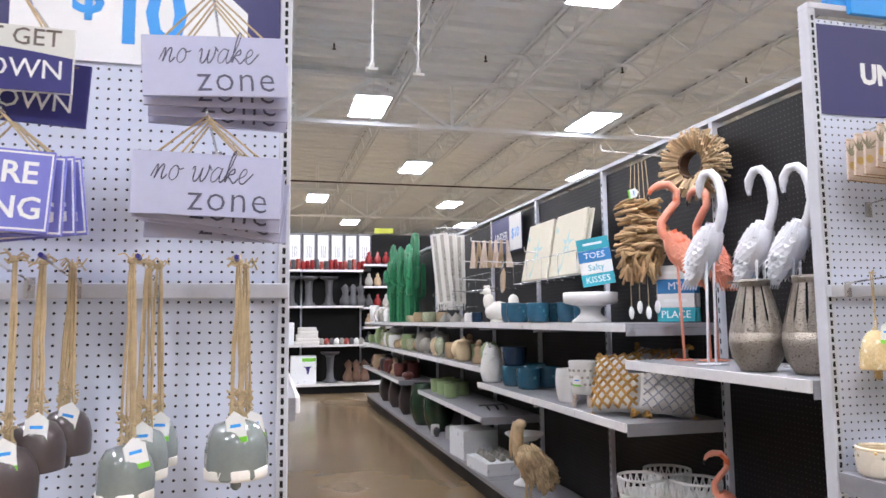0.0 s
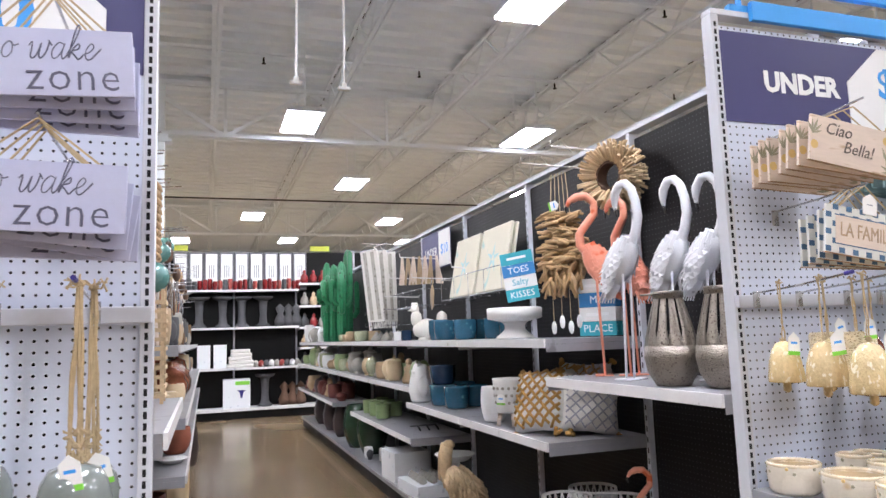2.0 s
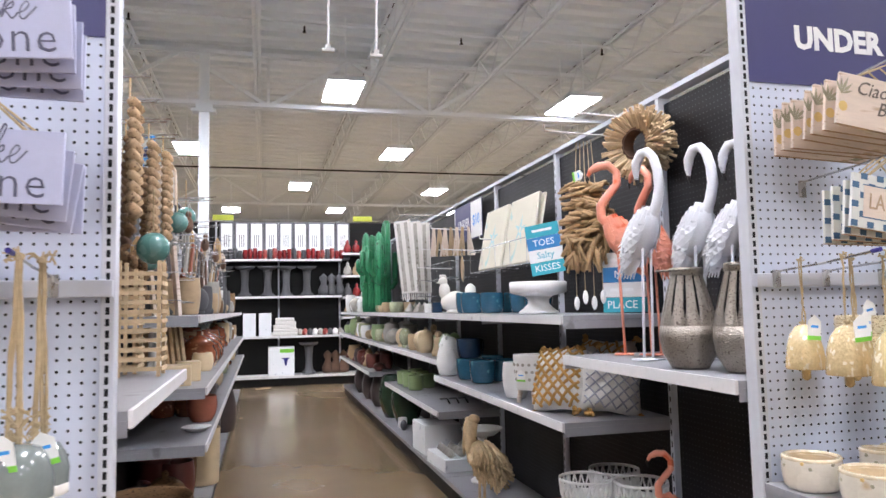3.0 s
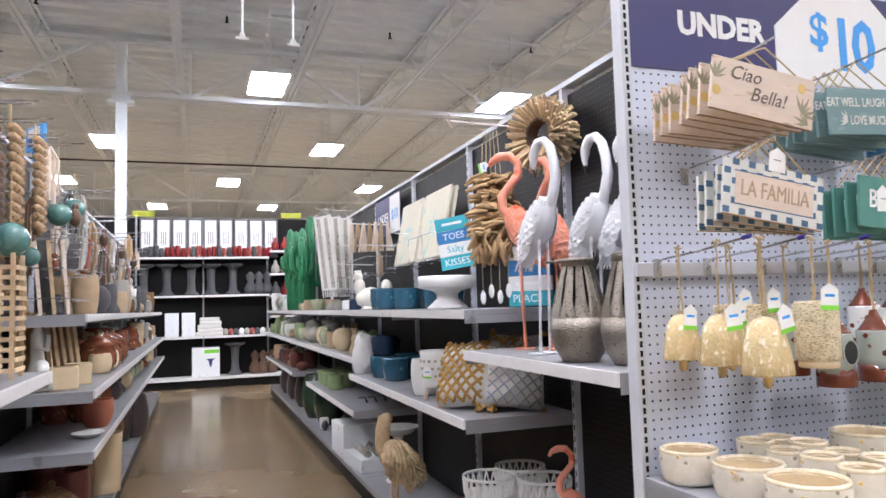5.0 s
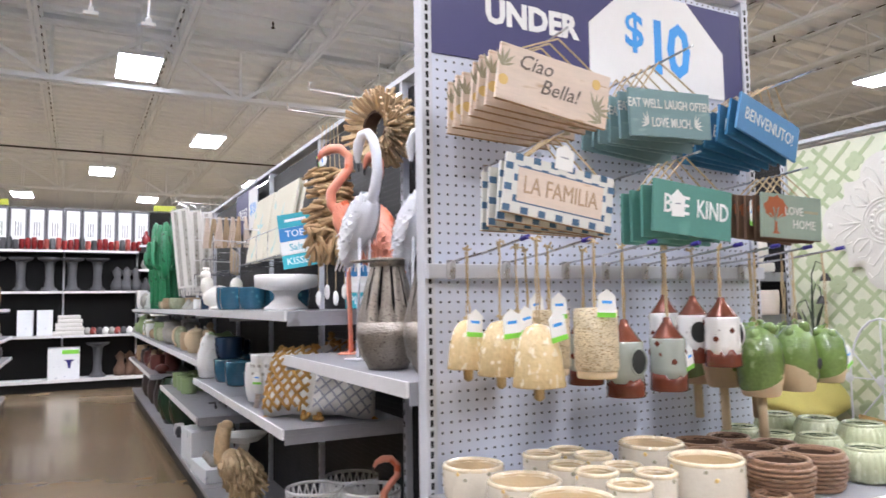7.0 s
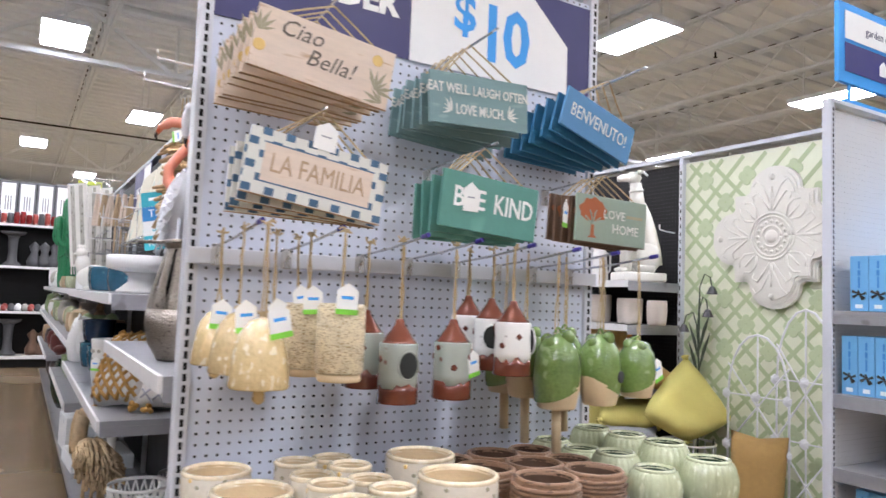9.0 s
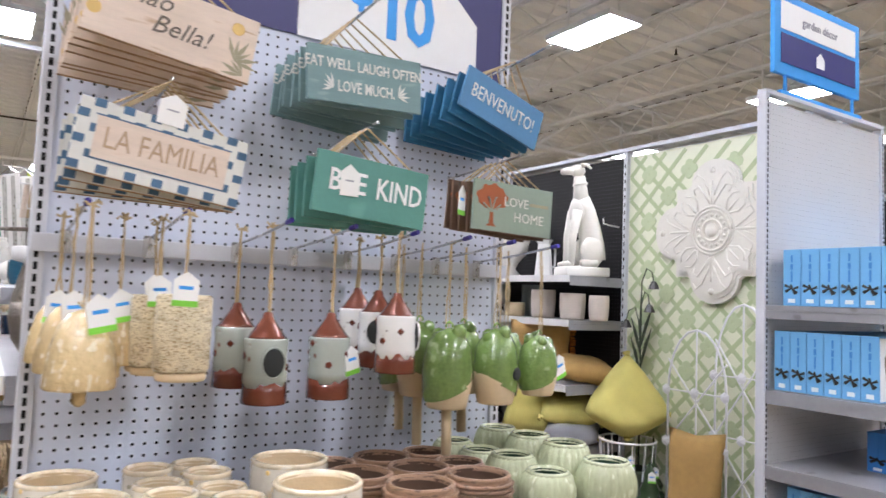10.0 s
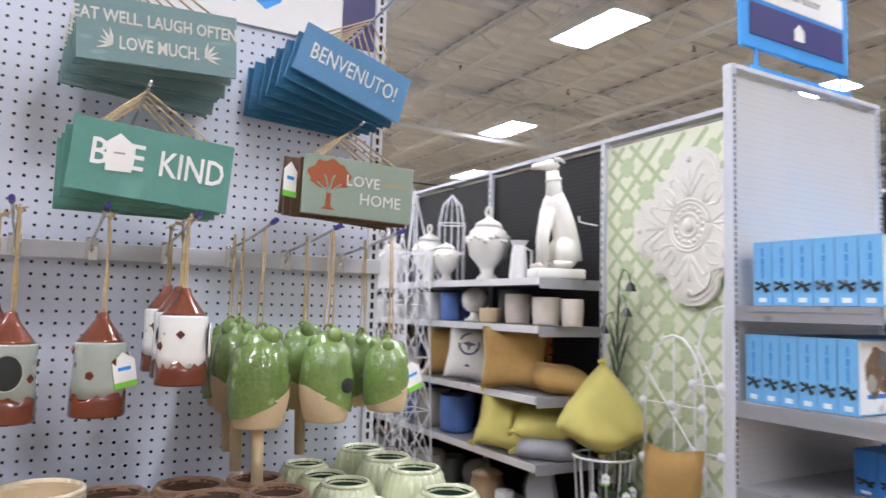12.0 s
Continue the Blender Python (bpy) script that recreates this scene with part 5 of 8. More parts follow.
def drift_hanging(at):
    t = thing("driftwood_hanging", "bundle of driftwood pieces hung on strings with white shells", "wall hanging", at)
    bm = bmesh.new()
    for k in range(300):
        z = random.uniform(-0.22, 0.2)
        w = 0.14 * (1 - abs(z + 0.02) * 1.5) + 0.05
        a = random.uniform(-0.35, 0.35) if z > -0.1 else random.uniform(0.9, 1.9)
        c = Vector((random.uniform(-w, w) * 0.6, random.uniform(-0.05, 0.05), z))
        d = Vector((math.cos(a), random.uniform(-0.3, 0.3), math.sin(a))) * random.uniform(0.03, 0.06)
        tube([c - d, c + d * 0.2 + Vector((0, 0, 0.004)), c + d], random.uniform(0.008, 0.013), 5, bm, lambda q: 1 - 0.4 * abs(q - 0.5))
    tagged(part("driftwood", bm, M_DRIFT, t, "", True), kind="stuff")
    for k in range(5):
        x = -0.06 + 0.03 * k
        part("string", tube([(x, 0, 0.15), (x * 0.7, 0, 0.42)], 0.0022, 4), M_JUTE, t)
    for k in range(4):
        x, z = -0.07 + 0.05 * k, -0.38 + 0.03 * (k % 2)
        part("string", tube([(x, 0, -0.2), (x, 0, z)], 0.002, 4), M_JUTE, t)
        b = bmesh.new()
        blob(b, (x, 0, z - 0.035), (0.016, 0.01, 0.036))
        part("shell", b, M_WCER, t, "white shell drop", True)
    tg = price_tag(t, (0.02, -0.05, 0.24), 0, 80, 0.05, 0.06)
    return t


d = drift_hanging((2.0, 3.39, 1.89))
d.rotation_euler[2] = radians(-55)


def wall_hook(at, length, drop=0.0):
    """A wire hook out of the dark back panel, towards -x."""
    t = thing("wire_hook", "zinc wire display hook on the black pegboard", "hook", at, "wire hooks")
    part("wire", tube([(0, 0, 0), (-length * 0.6, 0, 0.005), (-length, 0, 0.012), (-length - 0.004, 0, 0.045)], 0.005, 6), M_LIP, t)
    return t


for y, z, L in ((3.1, 2.36, 0.42), (3.45, 2.36, 0.42), (5.0, 1.95, 0.3), (5.9, 1.95, 0.35), (6.1, 2.15, 0.4), (6.5, 2.0, 0.4), (7.2, 2.42, 0.5), (6.9, 1.85, 0.35), (7.6, 2.1, 0.4)):
    wall_hook((2.232, y, z), L)


def framed_canvas(at, ry):
    t = new("canvas_print")
    t.matrix_basis = pose(*at, 0, ry, 0)
    tagged(t, "cream canvas print with a pale turquoise sea motif", "picture", "canvas prints")
    part("canvas", boxes((-0.02, 0.0, -0.25, 0.25, -0.225, 0.225), bevel=0.006), M_CANVAS, t)
    for k in range(5):
        a = 2 * math.pi * k / 5 + 0.4
        o = Vector((0, math.cos(a), math.sin(a)))
        s = Vector((0, -math.sin(a), math.cos(a)))
        bm = bmesh.new()
        q = [o * 0.02 + s * 0.016, o * 0.11, o * 0.02 - s * 0.016]
        f = [bm.verts.new(v + Vector((-0.0206, 0, 0))) for v in q]
        g = [bm.verts.new(v + Vector((-0.0195, 0, 0))) for v in q]
        bm.faces.new(f)
        bm.faces.new(g[::-1])
        for i in range(3):
            bm.faces.new((f[(i + 1) % 3], f[i], g[i], g[(i + 1) % 3]))
        part("star_arm", bm, M_PALETEAL, t)
    return t


for cx, cz in ((2.05, 1.96), (2.085, 1.955)):
    framed_canvas((cx, 4.99, cz), 11)
    framed_canvas((cx, 4.43, cz), 11)


def wire_rack(at, w, depth, h):
    t = thing("wire_rack", "zinc wire rack hung on the black pegboard", "rack", at, "wire racks")
    for z in (0, h):
        part("rail", tube([(0, -w / 2, z), (-depth, -w / 2, z), (-depth, w / 2, z), (0, w / 2, z)], 0.0035, 6), M_CHROME, t)
    for k in range(5):
        y = -w / 2 + w * k / 4
        part("rib", tube([(0, y, 0), (-depth, y, 0), (-depth, y, h)], 0.0028, 6), M_CHROME, t)
    return t


wire_rack((2.225, 4.7, 1.725), 1.2, 0.28, 0.16)
wire_rack((2.225, 6.3, 1.72), 0.9, 0.3, 0.14)
wire_rack((2.225, 7.5, 1.58), 0.9, 0.32, 0.16)


def beach_sign(at, rz, words, rows):
    t = thing("beach_sign", "turquoise, blue and white striped wooden beach sign", "sign", at, "beach signs")
    t.rotation_euler[2] = radians(rz)
    w, h = 0.2, 0.3
    n = len(rows)
    for i, m in enumerate(rows):
        part("plank", boxes((-w / 2, w / 2, 0, 0.012, h / 2 - (i + 1) * h / n + 0.001, h / 2 - i * h / n - 0.001), bevel=0.0015), m, t)
    for i, wd in enumerate(words):
        if wd:
            lettering(wd, 0.055, M_WHITE if rows[i] is not M_WCER else M_TEALP, t, pose(0, -0.0008, h / 2 - (i + 0.5) * h / n))
        else:
            part("word_bar", boxes((-0.06, 0.06, -0.001, 0, h / 2 - (i + 0.6) * h / n, h / 2 - (i + 0.4) * h / n)), M_WHITE, t)
    return t


beach_sign((2.0, 3.95, 1.80), -35, ("", "TOES", "Salty", "KISSES"), (M_TEALP, M_BLUEP, M_WCER, M_TEALP)).rotation_euler[1] = radians(-8)
beach_sign((2.12, 3.27, 1.575), -50, ("", "MY", "", "PLACE"), (M_WCER, M_BLUEP, M_WCER, M_TEALP))
beach_sign((2.17, 3.30, 1.575), -50, ("", "MY", "", "PLACE"), (M_TEALP, M_BLUEP, M_WCER, M_TEALP))

hb = thing("price_banner", "small navy banner with a white house card on the shelving", "sign", (2.19, 6.15, 2.06), "price banners")
part("navy_card", boxes((-0.004, 0.0, -0.42, 0.42, 0, 0.34)), M_NAVY, hb)
part("house_card", boxes((-0.008, -0.0045, -0.415, -0.1, 0.01, 0.33), bevel=0.001), M_WHITE, hb, "white card")
w_ = lettering("UNDER", 0.11, M_WHITE, hb, pose(-0.0048, 0.14, 0.16, 0, 0, -90))
w_ = lettering("$10", 0.13, M_SKY, hb, pose(-0.009, -0.26, 0.16, 0, 0, -90))

# ---- right aisle: shelf goods ----
UZ, MZ, BZ, NZ, KZ = 1.4225, 0.9475, 0.1675, 1.0625, 0.6625
cake = thing("cake_stand", "round white ceramic pedestal stand on the shelf", "pedestal", (1.91, 3.85, UZ))
part("dish", lathe([(0.06, 0.095), (0.15, 0.115), (0.16, 0.12), (0.163, 0.175), (0.157, 0.18), (0.15, 0.176), (0.147, 0.13), (0.02, 0.125)], 32), M_WCER, cake, "", True)
part("pedestal", lathe([(0.11, 0), (0.112, 0.01), (0.085, 0.03), (0.06, 0.055), (0.06, 0.08), (0.08, 0.1)], 32), M_WCER, cake, "", True)
for x, y, r, h in ((1.93, 4.75, 0.085, 0.14), (1.85, 4.95, 0.085, 0.14), (1.85, 5.1, 0.08, 0.15), (2.05, 5.5, 0.075, 0.15), (2.08, 4.55, 0.085, 0.14), (2.1, 4.9, 0.085, 0.14), (2.05, 4.2, 0.09, 0.19), (2.0, 5.35, 0.07, 0.13)):
    vessel("glazed_pot", "dark teal glazed pot with a paler rim", M_BLUEG, r * 0.85, r * 0.95, h, (x, y, UZ), r * 0.1, 0.004, "teal pots", 24, 0, 12, 0.012)


def hen(at, rz, s=1.0):
    bm = bmesh.new()
    blob(bm, (0, 0, 0.085 * s), (0.12 * s, 0.075 * s, 0.085 * s))
    blob(bm, (0.085 * s, 0, 0.17 * s), (0.045 * s, 0.042 * s, 0.07 * s))
    blob(bm, (0.095 * s, 0, 0.245 * s), (0.036 * s, 0.03 * s, 0.034 * s))
    blob(bm, (-0.115 * s, 0, 0.165 * s), (0.045 * s, 0.03 * s, 0.06 * s))
    tube([(0.12 * s, 0, 0.24 * s), (0.15 * s, 0, 0.232 * s)], 0.011 * s, 6, bm, lambda k: 1 - 0.8 * k)
    for k in range(3):
        blob(bm, (0.08 * s + 0.016 * k * s, 0, 0.282 * s), (0.013 * s, 0.008 * s, 0.018 * s), None, 1)
    lathe([(0.07 * s, 0), (0.075 * s, 0.01), (0.06 * s, 0.03)], 16, bm=bm)
    return solo("hen_statue", bm, M_PLASTER, "cream ceramic hen figure on the shelf", "statue", pose(*at, 0, 0, rz))


hen((1.83, 5.33, UZ), 161, 1.0)
vessel("candle_jar", "small dark blue jar with a white label", M_NAVYG, 0.05, 0.05, 0.09, (1.86, 6.05, UZ), group="jars", category="jar")
vessel("candle_jar", "small white jar on the shelf", M_WCER, 0.055, 0.055, 0.08, (1.82, 6.12, UZ), group="jars", category="jar")
for i in range(6):
    solo("cone_ornament", lathe([(0.065, 0), (0.06, 0.02), (0.025, 0.07), (0.004, 0.1)], 14, True, 0.1), M_STONE, "grey stone cone ornament on the shelf", "ornament", (1.9 + 0.1 * (i % 2), 6.5 + 0.22 * i, UZ), "cone ornaments")


def owl(at):
    bm = lathe([(0.06, 0), (0.075, 0.01), (0.09, 0.09), (0.082, 0.17), (0.07, 0.21), (0.066, 0.25), (0.05, 0.285), (0.004, 0.3)], 18, True, 0.08)
    for k in (-1, 1):
        tube([(-0.02, k * 0.035, 0.275), (-0.022, k * 0.045, 0.315)], 0.018, 6, bm, lambda q: 1 - 0.85 * q)
        blob(bm, (-0.055, k * 0.026, 0.232), (0.012, 0.02, 0.02), None, 1)
        blob(bm, (0, k * 0.08, 0.12), (0.05, 0.02, 0.085), None, 2)
    return solo("owl_statue", bm, M_WCER, "white ceramic owl figure on the shelf", "statue", (*at,))


owl((1.783, 5.41, MZ))
for x, y, z, r, h in ((1.86, 4.78, MZ, 0.09, 0.15), (2.0, 5.35, MZ, 0.09, 0.15), (1.85, 5.05, MZ, 0.1, 0.15), (1.85, 5.05, MZ + 0.152, 0.095, 0.14), (2.03, 5.1, MZ, 0.09, 0.16), (2.03, 4.85, MZ, 0.1, 0.15), (1.98, 5.3, MZ + 0.16, 0.06, 0.1)):
    vessel("glazed_pot", "deep blue glazed pot stacked on the shelf", M_BLUEG if z == MZ else M_NAVYG, r * 0.85, r, h, (x, y, z), r * 0.06, 0.003, "blue pots")
hen((2.0, 5.45, MZ), 80, 0.7)
vessel("white_pot", "matt white rounded planter pot", M_WCER, 0.058, 0.07, 0.2, (1.80, 3.96, MZ), 0.012, 0, "white pots")


def footed_pot(at, r, h):
    t = thing("footed_planter", "white pierced ceramic planter on pale wooden legs", "planter", at, "footed planters")
    part("bowl", lathe([(a, z + h * 0.28) for a, z in hollow(r * 0.8, r, h * 0.72, 0.006)], 28), M_WCER, t, "", True)
    for k in range(3):
        a = k * 2.094 + 0.5
        part("leg", tube([(math.cos(a) * r * 0.55, math.sin(a) * r * 0.55, h * 0.32), (math.cos(a) * r * 0.72, math.sin(a) * r * 0.72, 0.0)], 0.013, 8), M_PALEWOOD, t, "pale wooden leg", True)
    for row in range(3):
        for k in range(16):
            a = 2 * math.pi * (k + 0.5 * (row % 2)) / 16
            q = Matrix.Rotation(a, 4, "Z") @ Matrix.Translation((r * (0.86 + 0.055 * row), 0, h * (0.5 + 0.15 * row))) @ pose(0, 0, 0, 0, 90)
            part("pierced_hole", lathe([(0.0085, -0.003), (0.0085, 0.002)], 8, m=q), M_STONE, t)
    price_tag(t, (-r * 0.8, -r * 0.62, h * 0.7), -52, 0, 0.05, 0.06)
    return t


footed_pot((1.785, 3.70, MZ), 0.088, 0.26)
footed_pot((1.95, 3.66, MZ), 0.088, 0.26)


def woven_pillow(at, rz, lean, size=0.40, cord=M_GOLDKNIT, cord_r=0.0065, words="white cushion woven with gold cord and corner tassels", roll=0):
    t = pillow(words, size, size, 0.17, pose(*at, lean, roll, rz), M_LINEN, M_GOLDKNIT)
    n = 5
    for i in range(-n, n + 1):
        for sgn in (-1, 1):
            pts = []
            for j in range(13):
                f = j / 12 * 2 - 1
                x, z = f, sgn * f + i * 0.36
                if abs(z) <= 0.94 and abs(x) <= 0.94:
                    puff = ((1 - x ** 4) * (1 - z ** 4)) ** 0.5
                    pts.append((x * size / 2 * 0.98, -puff * 0.085 - 0.004, z * size / 2 * 0.98))
            if len(pts) > 2:
                part("cord", tube(pts, cord_r, 5), cord, t, "woven cord", True)
    return t


woven_pillow((1.84, 3.36, MZ + 0.155), -60, -24, 0.33, M_GOLDKNIT, 0.008, "knotted gold rope cushion with corner tassels", -6)
woven_pillow((2.0, 3.2, MZ + 0.145), -20, -20, 0.30, M_GREYFAB, 0.004, "white and blue-grey cushion with corner tassels", 8)
woven_pillow((2.1, 3.42, MZ + 0.17), -70, -10, 0.34)

# base shelf goods
solo("carton", boxes((-0.17, 0.17, -0.2, 0.2, 0, 0.26), bevel=0.004), M_BOXW, "white cardboard carton on the base shelf", "carton", (1.94, 6.5, BZ, 0, 0, 4), smooth=False)
solo("tray_carton", boxes((-0.2, 0.2, -0.25, 0.25, 0, 0.1), bevel=0.004), M_BOXW, "low white display carton on the base shelf", "carton", (1.97, 5.85, BZ, 0, 0, 4), smooth=False)
for i in range(5):
    for j in range(3):
        solo("shell_ornament", lathe([(0.02, 0), (0.034, 0.012), (0.022, 0.04), (0.004, 0.06)], 8, True, 0.3), M_STONE, "small grey shell ornament in a carton", "ornament", (1.86 + 0.09 * j, 5.68 + 0.085 * i, BZ + 0.101), "shell ornaments")
dish = thing("bird_bath_dish", "white pedestal bird dish on the base shelf", "bird bath", (1.99, 5.25, BZ))
part("dish", lathe([(0.03, 0.33), (0.1, 0.345), (0.15, 0.385), (0.155, 0.395), (0.148, 0.395), (0.09, 0.36), (0.01, 0.35)], 26), M_WCER, dish, "", True)
part("pedestal", lathe([(0.09, 0), (0.09, 0.015), (0.04, 0.05), (0.03, 0.15), (0.028, 0.28), (0.04, 0.34)], 20), M_WCER, dish, "", True)


def wooden_pelican(at, rz):
    bm = bmesh.new()
    tube([(0.06, 0, 0.26), (0.085, 0, 0.36), (0.075, 0, 0.46), (0.06, 0, 0.53)], 0.04, 10, bm, lambda k: 1.1 - 0.2 * k)
    blob(bm, (0.055, 0, 0.54), (0.045, 0.032, 0.035))
    tube([(0.09, 0, 0.545), (0.12, 0, 0.47), (0.135, 0, 0.36), (0.135, 0, 0.30)], 0.026, 8, bm, lambda k: 1 - 0.75 * k)
    blob(bm, (0, 0, 0), (0.16, 0.085, 0.095), pose(-0.04, 0, 0.27, 0, -48))
    for k in range(210):
        a, u = random.uniform(-2.4, 2.4), random.uniform(-1, 0.8)
        c = pose(-0.04, 0, 0.27, 0, -48) @ Vector((u * 0.15, math.sin(a) * 0.092 * math.sqrt(1 - u * u * 0.8), math.cos(a) * 0.102 * math.sqrt(1 - u * u * 0.8)))
        n_ = Vector((math.sin(a) * 0.2 - 0.2, math.sin(a), math.cos(a) * 0.3)).normalized()
        tube([c, c + n_ * 0.012 + Vector((-0.018, 0, -0.03)), c + n_ * 0.03 + Vector((-0.03, random.uniform(-0.012, 0.012), -0.055))], 0.0105, 5, bm, lambda q: 1 - 0.35 * q)
    for k in (-1, 1):
        tube([(0.0, k * 0.035, 0.2), (0.005, k * 0.035, 0.0)], 0.01, 6, bm)
        box(bm, -0.03, 0.06, k * 0.035 - 0.02, k * 0.035 + 0.02, 0, 0.008)
    return solo("pelican_statue", bm, M_TWIG, "carved wooden pelican with shingled twig feathers", "statue", pose(*at, 0, 0, rz))


wooden_pelican((1.82, 4.72, BZ), 135)
for i in range(5):
    solo("bottle", lathe([(0.022, 0), (0.024, 0.005), (0.024, 0.06), (0.01, 0.09), (0.008, 0.13), (0.01, 0.135)], 12), M_WCER, "small white bottle vase on the shelf", "bottle", (1.95 + 0.05 * (i % 2), 7.15 + 0.09 * i, BZ), "bottle vases")
vessel("tall_vase", "tall dark green glazed floor vase", M_DKGREEN, 0.11, 0.13, 0.5, (1.93, 8.6, BZ), 0.06, 0, "green vases")
vessel("tall_vase", "tall dark green glazed floor vase", M_DKGREEN, 0.11, 0.13, 0.5, (1.98, 8.05, BZ), 0.06, 0, "green vases")
for i in range(6):
    solo("leaf_sculpture", lathe([(0.05, 0), (0.09, 0.1), (0.1, 0.22), (0.06, 0.4), (0.005, 0.52)], 12, True, 0.25, 5, 0.15), M_TAN if i % 2 else M_BROWNG, "tan artichoke-shaped garden sculpture on the base shelf", "sculpture", (1.9 + 0.16 * (i % 2), 9.6 + 0.42 * i, BZ), "bud sculptures")
for i in range(6):
    x, y = 1.86 + 0.16 * (i % 2), 7.0 + 0.15 * i
    vessel("square_planter", "light green ceramic planter on the shelf", M_LTGREEN, 0.07, 0.075, 0.14, (x, y, KZ), 0, 0.002, "light green planters")
for i in range(3):
    solo("iron_bracket", tube([(0, -0.15, 0.01), (0.02, 0, 0.03), (0, 0.15, 0.01)], 0.008, 6), M_BEAK, "black iron plant bracket lying on the shelf", "bracket", (1.9 + 0.08 * i, 6.0, KZ), "iron brackets")


def scatter(x0, x1, y0, y1, z, gap, palette, label_words, seed, hmin=0.08, hmax=0.2, group="shelf ornaments"):
    """Assorted pots and ornaments set out along a shelf, front to back."""
    rnd = random.Random(seed)
    y = y0 + 0.06
    while y < y1 - 0.06:
        for fx in (0.22, 0.68):
            if rnd.random() < 0.12:
                continue
            m, word = palette[rnd.randrange(len(palette))]
            r = rnd.uniform(0.36, 0.46) * gap
            h = rnd.uniform(hmin, hmax)
            at = (x0 + (x1 - x0) * fx + rnd.uniform(-0.02, 0.02), y + rnd.uniform(-0.01, 0.01), z)
            kind = rnd.randrange(5)
            if kind < 2:
                vessel("shelf_pot", f"{word} pot {label_words}", m, r * 0.8, r * 0.9, h, at, r * 0.12, 0.0, group, 16)
            elif kind == 2:
                solo("lidded_jar", lathe([(r * 0.7, 0), (r * 0.9, h * 0.2), (r, h * 0.5), (r * 0.8, h * 0.78), (r * 0.9, h * 0.8), (r * 0.5, h * 0.92), (r * 0.15, h * 0.94), (r * 0.18, h * 1.02), (0.003, h * 1.06)], 16, True, 0.03), m, f"{word} lidded jar {label_words}", "jar", at, group)
            elif kind == 3:
                bm = lathe([(r * 0.8, 0), (r * 0.85, h * 0.15), (r * 0.5, h * 0.45), (r * 0.62, h * 0.62), (r * 0.3, h * 0.76)], 12, True, 0.2)
                blob(bm, (0, 0, h * 0.86), (r * 0.42, r * 0.4, h * 0.16), None, 2)
                solo("figurine", bm, m, f"{word} small figurine {label_words}", "figurine", at, group)
            else:
                bm = bmesh.new()
                blob(bm, (0, 0, h * 0.45), (r * 0.85, r * 0.85, h * 0.42))
                lathe([(r * 0.5, 0), (r * 0.52, h * 0.08), (r * 0.3, h * 0.15)], 14, bm=bm)
                solo("garden_ball", bm, m, f"{word} round ornament {label_words}", "ornament", at, group)
        y += gap * rnd.uniform(1.0, 1.35)


NEUT = [(M_STONE, "grey stone"), (M_TAN, "tan ceramic"), (M_SAGE, "sage green"), (M_BISQUE, "pale clay"), (M_LTGREEN, "light green")]
scatter(1.74, 2.15, 5.6, 7.8, NZ, 0.19, NEUT, "on the aisle shelf", 3, 0.12, 0.24)
scatter(1.76, 2.15, 7.95, 12.5, NZ, 0.24, NEUT + [(M_WCER, "white ceramic")], "on the aisle shelf", 4, 0.12, 0.3)
scatter(1.78, 2.15, 7.95, 9.1, UZ, 0.2, NEUT, "on the upper shelf", 5, 0.06, 0.12)
scatter(1.78, 2.15, 10.6, 12.5, UZ, 0.22, [(M_WCER, "white ceramic"), (M_STONE, "grey stone")], "on the upper shelf", 6, 0.15, 0.35)
scatter(1.76, 2.15, 9.2, 12.5, KZ, 0.24, [(M_DULLRED, "dull red"), (M_TAN, "tan ceramic"), (M_BROWNG, "dark brown")], "on the low shelf", 7, 0.12, 0.28)
scatter(1.8, 2.15, 7.6, 7.9, BZ, 0.12, [(M_WCER, "white ceramic"), (M_DKSTONE, "dark grey")], "on the base shelf", 8, 0.08, 0.14)


def metal_cactus(at, seed):
    rnd = random.Random(seed)
    H, r = rnd.uniform(1.02, 1.26), 0.056
    bm = lathe([(r * 0.85, 0), (r, 0.08), (r * 1.02, H * 0.5), (r * 0.9, H * 0.9), (r * 0.5, H * 0.975), (0.003, H)], 32, True, 0, 8, 0.16)
    for k in range(4):
        a = k * 1.6 + rnd.uniform(-0.3, 0.3)
        z, top, w = rnd.uniform(0.25, 0.5) * H, rnd.uniform(0.62, 0.98) * H, rnd.uniform(0.1, 0.14)
        d = Vector((math.cos(a), math.sin(a), 0))
        pts = [d * (r * 0.5) + Vector((0, 0, z)), d * w * 0.7 + Vector((0, 0, z + 0.01)), d * w + Vector((0, 0, z + 0.06)), d * w * 1.02 + Vector((0, 0, (z + top) / 2)), d * w * 0.98 + Vector((0, 0, top - 0.03)), d * w * 0.97 + Vector((0, 0, top))]
        tube([tuple(p) for p in pts], 0.036, 10, bm, lambda q: 1.0 if q < 0.8 else 1 - 3.2 * (q - 0.8))
    return solo("cactus_sculpture", bm, M_CACTUS, "green painted metal cactus sculpture with ribbed columns", "sculpture", pose(*at), "cactus sculptures")


for i in range(5):
    metal_cactus((1.88 + 0.14 * (i % 2), 9.25 + 0.3 * i, UZ), 1 + i)

